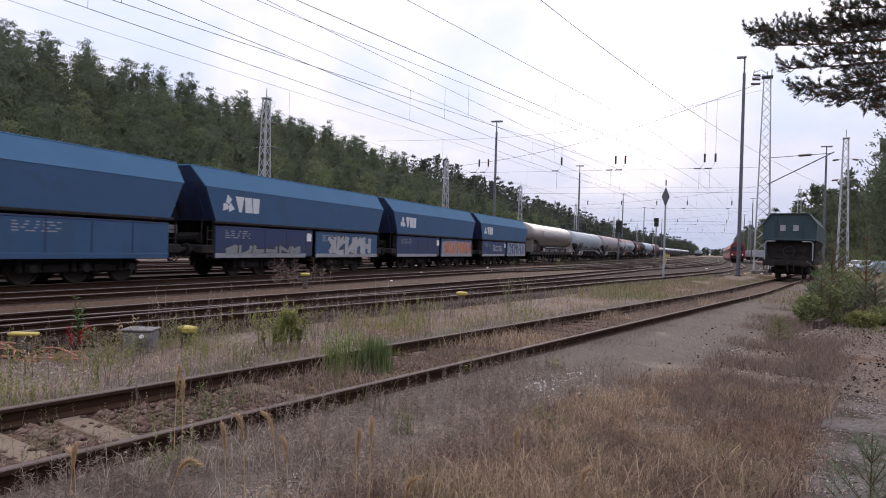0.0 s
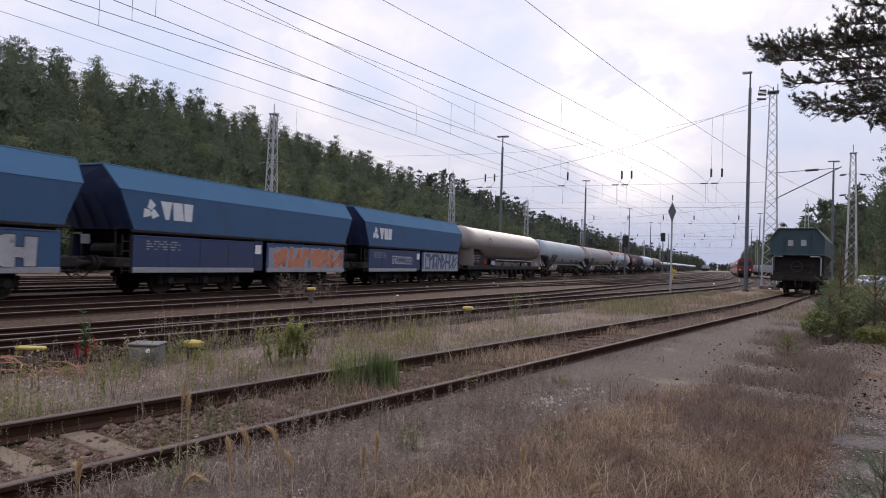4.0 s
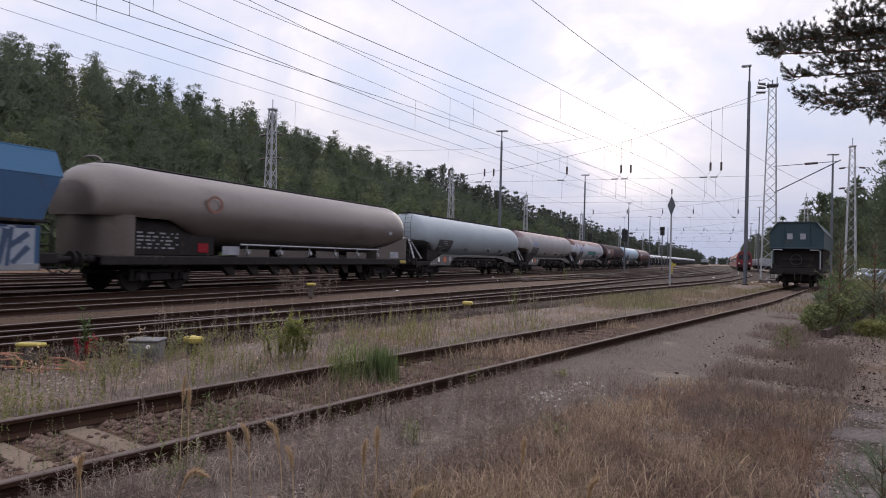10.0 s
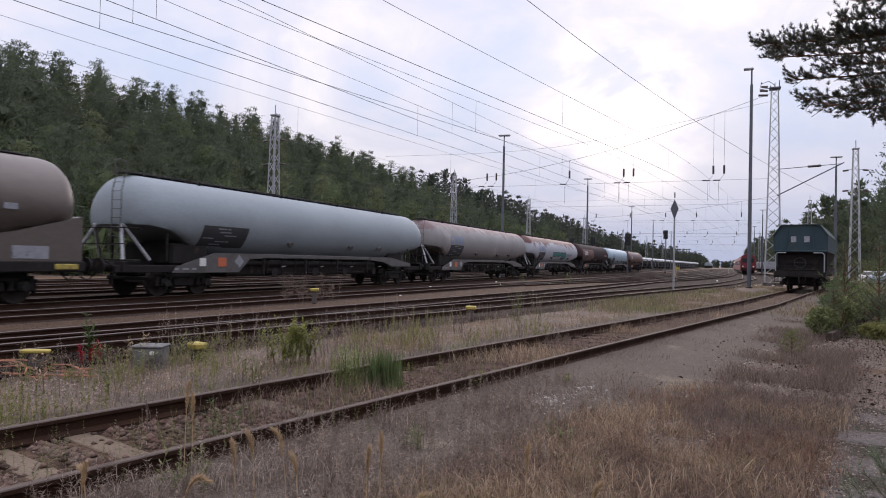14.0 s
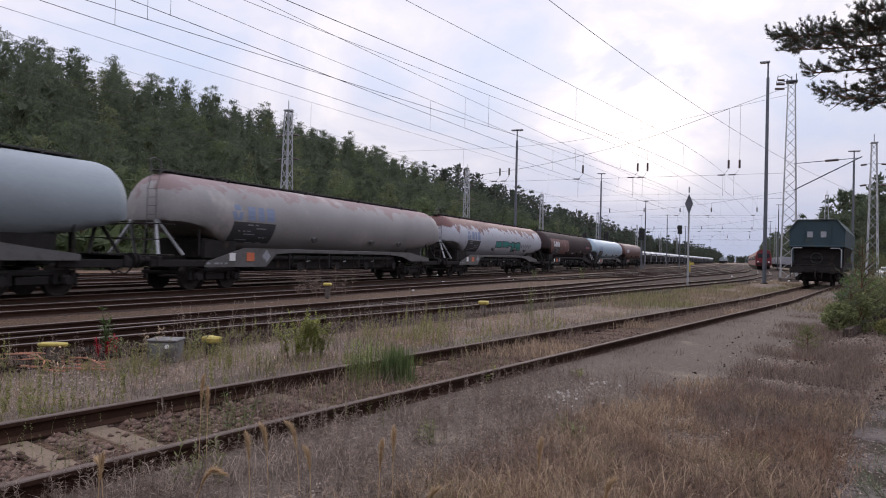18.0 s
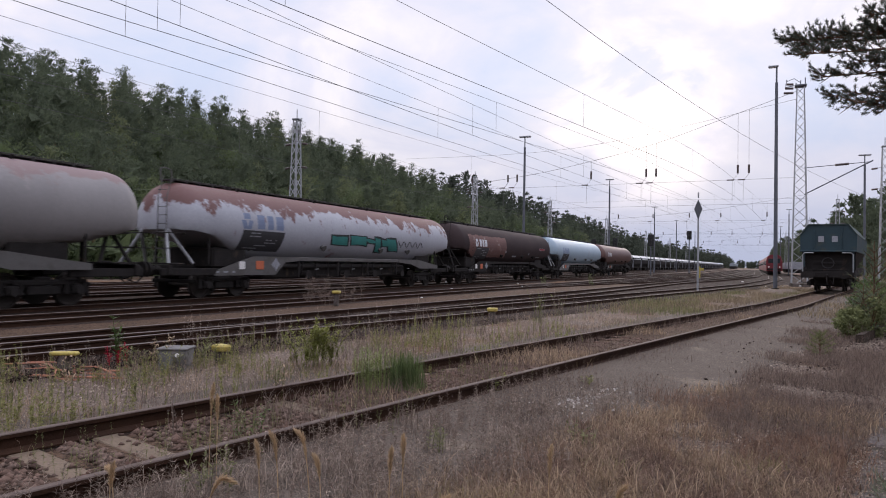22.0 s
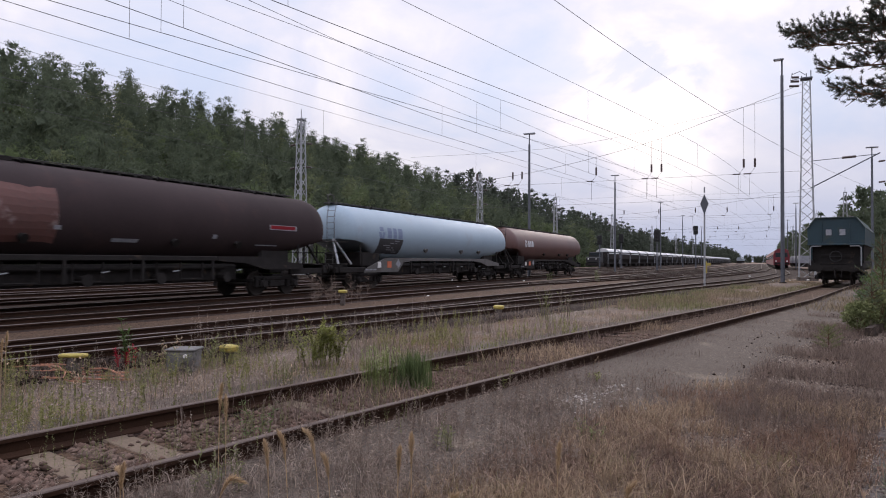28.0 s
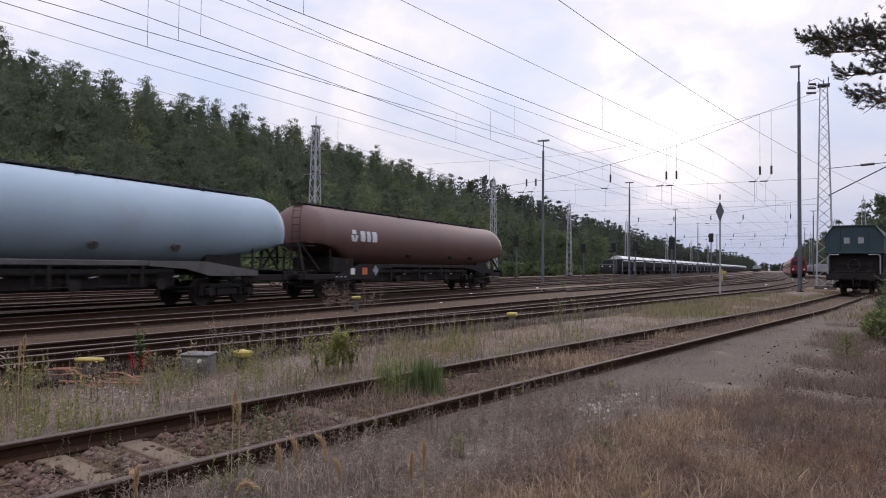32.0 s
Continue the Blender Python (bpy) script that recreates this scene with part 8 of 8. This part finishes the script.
def in_track(rs):
    y = 1.5 + 13 * rs.rand() ** 1.3
    x = siding_x(y) - 0.1 - 1.32 * rs.rand()
    across = y + 0.21 * (x - siding_x(y) + 0.75)      # along the sleepers
    k = (across + 2.83) % 0.6
    if (k < 0.17 or k > 0.43) and not 4.2 < y < 5.2 and not 5.8 < y < 7.6 and rs.rand() < 0.93:
        y += 0.3 - k if k < 0.17 else 0.3 - k
    return (x, y, 0.014 + 0.02 * rs.rand())


MAT_WHITE_STONE = mat("whitish_stone", (0.50, 0.47, 0.44), (0.36, 0.33, 0.30), scale=3, fine=30, rough=0.9, bump=0.4, island=0.4)
stones("siding_ballast", 10500, in_track, (0.020, 0.052), MAT_STONE, "loose brown ballast between the siding's rails", 1)
stones("pale_gravel_patch", 1600, lambda rs: (-2.25 + 0.35 * rs.normal(), 7.9 + 0.45 * rs.normal(), 0.005), (0.010, 0.034), MAT_WHITE_STONE, "pale gravel spilled beside the rail", 2)
stones("grit", 24000, lambda rs: ((lambda y: (siding_x(y) + 0.1 + 3.2 * rs.rand(), y, 0.0))(3.0 + 16 * rs.rand() ** 1.4)), (0.005, 0.020), MAT_PALE_STONE, "pale grit on the sandy path", 3)
stones("verge_grit", 16000, lambda rs: ((lambda y: (strip_l(y) + (strip_r(y) - strip_l(y)) * rs.rand(), y, 0.0))(2.5 + 18 * rs.rand() ** 1.4)), (0.005, 0.022), MAT_PALE_STONE, "pale grit between the tracks", 4)
MAT_CONE = mat("dark_pine_cone", (0.035, 0.023, 0.018), (0.022, 0.015, 0.012), scale=20, rough=0.9, bump=0.3)
MAT_CRUMBS = mat("dark_brown_litter", (0.072, 0.050, 0.040), (0.042, 0.030, 0.025), scale=12, fine=40, rough=0.95, bump=0.3, island=0.4)
stones("dark_litter", 13000, lambda rs: ((lambda y: (siding_x(y) + 0.3 + (2.4 + 0.10 * y) * rs.rand(), y, 0.0))(3.5 + 20 * rs.rand() ** 1.3)), (0.006, 0.020), MAT_CRUMBS, "brown bark crumbs and litter on the sand", 9)
stones("cones", 620, lambda rs: ((lambda y: (siding_x(y) + 0.6 + (2.4 + 0.15 * y) * rs.rand() ** 0.5, y, 0.015))(9 + 14 * rs.rand() ** 0.8)), (0.014, 0.032), MAT_CONE, "dark pine cones scattered on the sand", 5)
def on_slabs(rs):
    y = 2.2 + 6.8 * rs.rand() ** 1.2
    return (slab_x(y) - 0.1 + 2.6 * rs.rand() ** 1.4, y, 0.015)


stones("slab_grit", 9000, on_slabs, (0.004, 0.013), MAT_PALE_STONE, "grit and soil crumbs on the slabs", 7)
stones("slab_litter", 5000, on_slabs, (0.006, 0.018), MAT_CRUMBS, "brown litter on the slabs", 8)
stones("soil_litter", 5000, lambda rs: ((lambda y: (0.35 + 0.12 * (y - 6) + 4.0 * rs.rand() ** 1.5, y, 0.005))(8.5 + 10 * rs.rand())), (0.008, 0.026), MAT_CRUMBS, "brown bark and cones on the soil by the shrubs", 10)
def shoulder(rs):
    y = 2 + 34 * rs.rand() ** 1.4
    return (trk_main(y) - 1.4 + 4.4 * rs.rand(), y, 0.07)
stones("turnout_ballast", 12000, shoulder, (0.018, 0.045), MAT_BALLAST, "dark ballast round the turnout", 6)
ys = [24 + 4 * k if k < 40 else 184 + 16 * (k - 40) for k in range(60)]
yard = [(x, y, 0.012 + (-0.06 if q in (0, 5) or y < 25 else 0.0)) for y in ys for q, x in enumerate([trk_two(y) - 2.5 + (trk_div(y) + 1.7 + min(7.0, max(0.0, (y - 56) * 0.2)) - trk_two(y) + 2.5) * j / 5 for j in range(6)])]
tagged(new("yard_ballast", np_mesh("yard_ballast", yard, [(j * 6 + i, j * 6 + i + 1, (j + 1) * 6 + i + 1, (j + 1) * 6 + i) for j in range(59) for i in range(5)], MAT_BALLAST)), "dark brown ballast between the far tracks", "ground", kind="structure")
# sandy cart track beside the siding
rings = []
for k in range(60):
    y = 3.0 + k * 0.75
    c = -2.75 + 0.178 * y + (0.0016 * y * y if y < 30 else 1.44)
    wv = 0.85 + 0.25 * noise.noise((y * 0.6, 1.0, 0)) + min(0.5, y * 0.02)
    lo = -0.05 if k == 0 else 0.008
    rings.append([(c - wv, y, -0.05), (c - wv * 0.5, y, lo), (c + wv * 0.5, y, lo), (c + wv + 0.3 * noise.noise((y * 0.9, 7.0, 0)), y, -0.05)])
tagged(new("cart_track", Geo().loft(rings, closed=False, caps=False).mesh("cart_track", MAT_GRAVEL)), "pale sandy cart track beside the siding", "path", kind="structure")
track("track_train", trk_train, -60, 500, "main line track with worn shiny rails", MAT_RAILHEAD, MAT_DARKSLEEPER, sleepers=(4, 60), step=20)
track("track_two", trk_two, -10, 400, "main line track with worn shiny rails beside a walkway", MAT_RAILHEAD, MAT_DARKSLEEPER, sleepers=(2, 120))
track("track_main", trk_main, -10, 400, "dark turnout track in brown ballast", MAT_RAILHEAD, MAT_DARKSLEEPER, sleepers=(0, 120))
track("track_diverging", trk_div, -10, 400, "diverging turnout track in brown ballast", MAT_RAILHEAD, MAT_DARKSLEEPER, bed_z=0.064, sleepers=(0, 120))
for pts, lab in (([(-11.6, 62), (-8.6, 84), (-6.2, 120), (-5.4, 180), (-4.6, 420)], "station track with worn rails far down the yard"), ([(-6.2, 58), (-3.4, 80), (-0.2, 110), (1.0, 150), (1.2, 420)], "station track with worn rails far down the yard"), ([(-16.5, 60), (-14.2, 90), (-13.0, 140), (-11.0, 420)], "station track with worn rails beside the train"), ([(-12.4, 40), (-9.4, 58), (-6.6, 74), (-4.2, 92)], "crossover between two station tracks")):
    track("track_yard", line(pts), pts[0][1], pts[-1][1], lab, MAT_RAILHEAD, MAT_DARKSLEEPER, bed=None, sleepers=(0, 0), step=6.0)
for i, x in enumerate((-22.6, -27.0, -31.4)):
    track("track_far", line([(x, -60), (x + 1.5, 500)]), -60, 500, "station track with worn rails behind the train", MAT_RAILHEAD, MAT_DARKSLEEPER, sleepers=(20, 21), step=20)
track("siding", sid, -8, 110, "overgrown siding with rusty rails and concrete sleepers", MAT_RAILHEAD_DULL, MAT_SLEEPER, bed=MAT_BALLAST, bed_z=0.008, half=1.5, sleepers=(-2.83, 46), pitch=0.6, lift=0.004)
# sand and soil banked up inside and outside the siding's rails
for name, x0, x1, z0, z1, label in (("track_fill", -1.36, -0.14, 0.020, 0.024, "brown soil and stones between the siding's rails"), ("sand_bank", 0.09, 1.15, 0.055, 0.0, "sandy soil banked against the siding's rail"), ("sand_bank_far", -2.9, -1.60, 0.0, 0.05, "sandy soil banked against the far rail")):
    rings = []
    for k in range(90):
        y = -2.0 + k * 0.5
        lift = 0.007 if y > 5.5 and name == "track_fill" else 0.0
        row = []
        for q in range(7):
            f = q / 6
            row.append((siding_x(y) + x0 + (x1 - x0) * f, y, z0 + (z1 - z0) * f + lift + 0.010 * noise.noise((x0 * 9 + f * 4, y * 1.7, 3.0)) - (0.02 if (name != "track_fill" and (q == (6 if z1 == 0 else 0))) else 0)))
        rings.append(row)
    tagged(new(name, Geo().loft(rings, closed=False, caps=False).mesh(name, MAT_BALLAST_BROWN if name == "track_fill" else MAT_GRAVEL)), label, "ground", kind="structure")

rings = []
for k in range(40):
    y = 2.0 + k * 1.3
    x0, x1 = trk_two(y) + 1.45, trk_main(y) - 1.5
    wob = 0.15 * noise.noise((y * 0.5, 4.0, 0))
    rings.append([(x0 + wob - 0.25, y, 0.02), (x0 + wob, y, 0.082), (x1 + wob, y, 0.082), (x1 + wob + 0.25, y, 0.02)])
tagged(new("walkway", Geo().loft(rings, closed=False, caps=False).mesh("walkway", MAT_BALLAST_BROWN)), "sandy walkway between two tracks", "path", kind="structure")


# ---- what moves ----
def motions():
    for w, u0 in TRAIN:
        walk(w, [(k * 0.5, pose(XT, u0 - travelled(k * 0.5), RT)) for k in range(65)])
    for w, a in WHEELSETS:
        walk(w, [(k * 0.1, pose(0, a, WHEEL_R, math.degrees(travelled(k * 0.1) / WHEEL_R), 0, 0)) for k in range(321)])


motions()
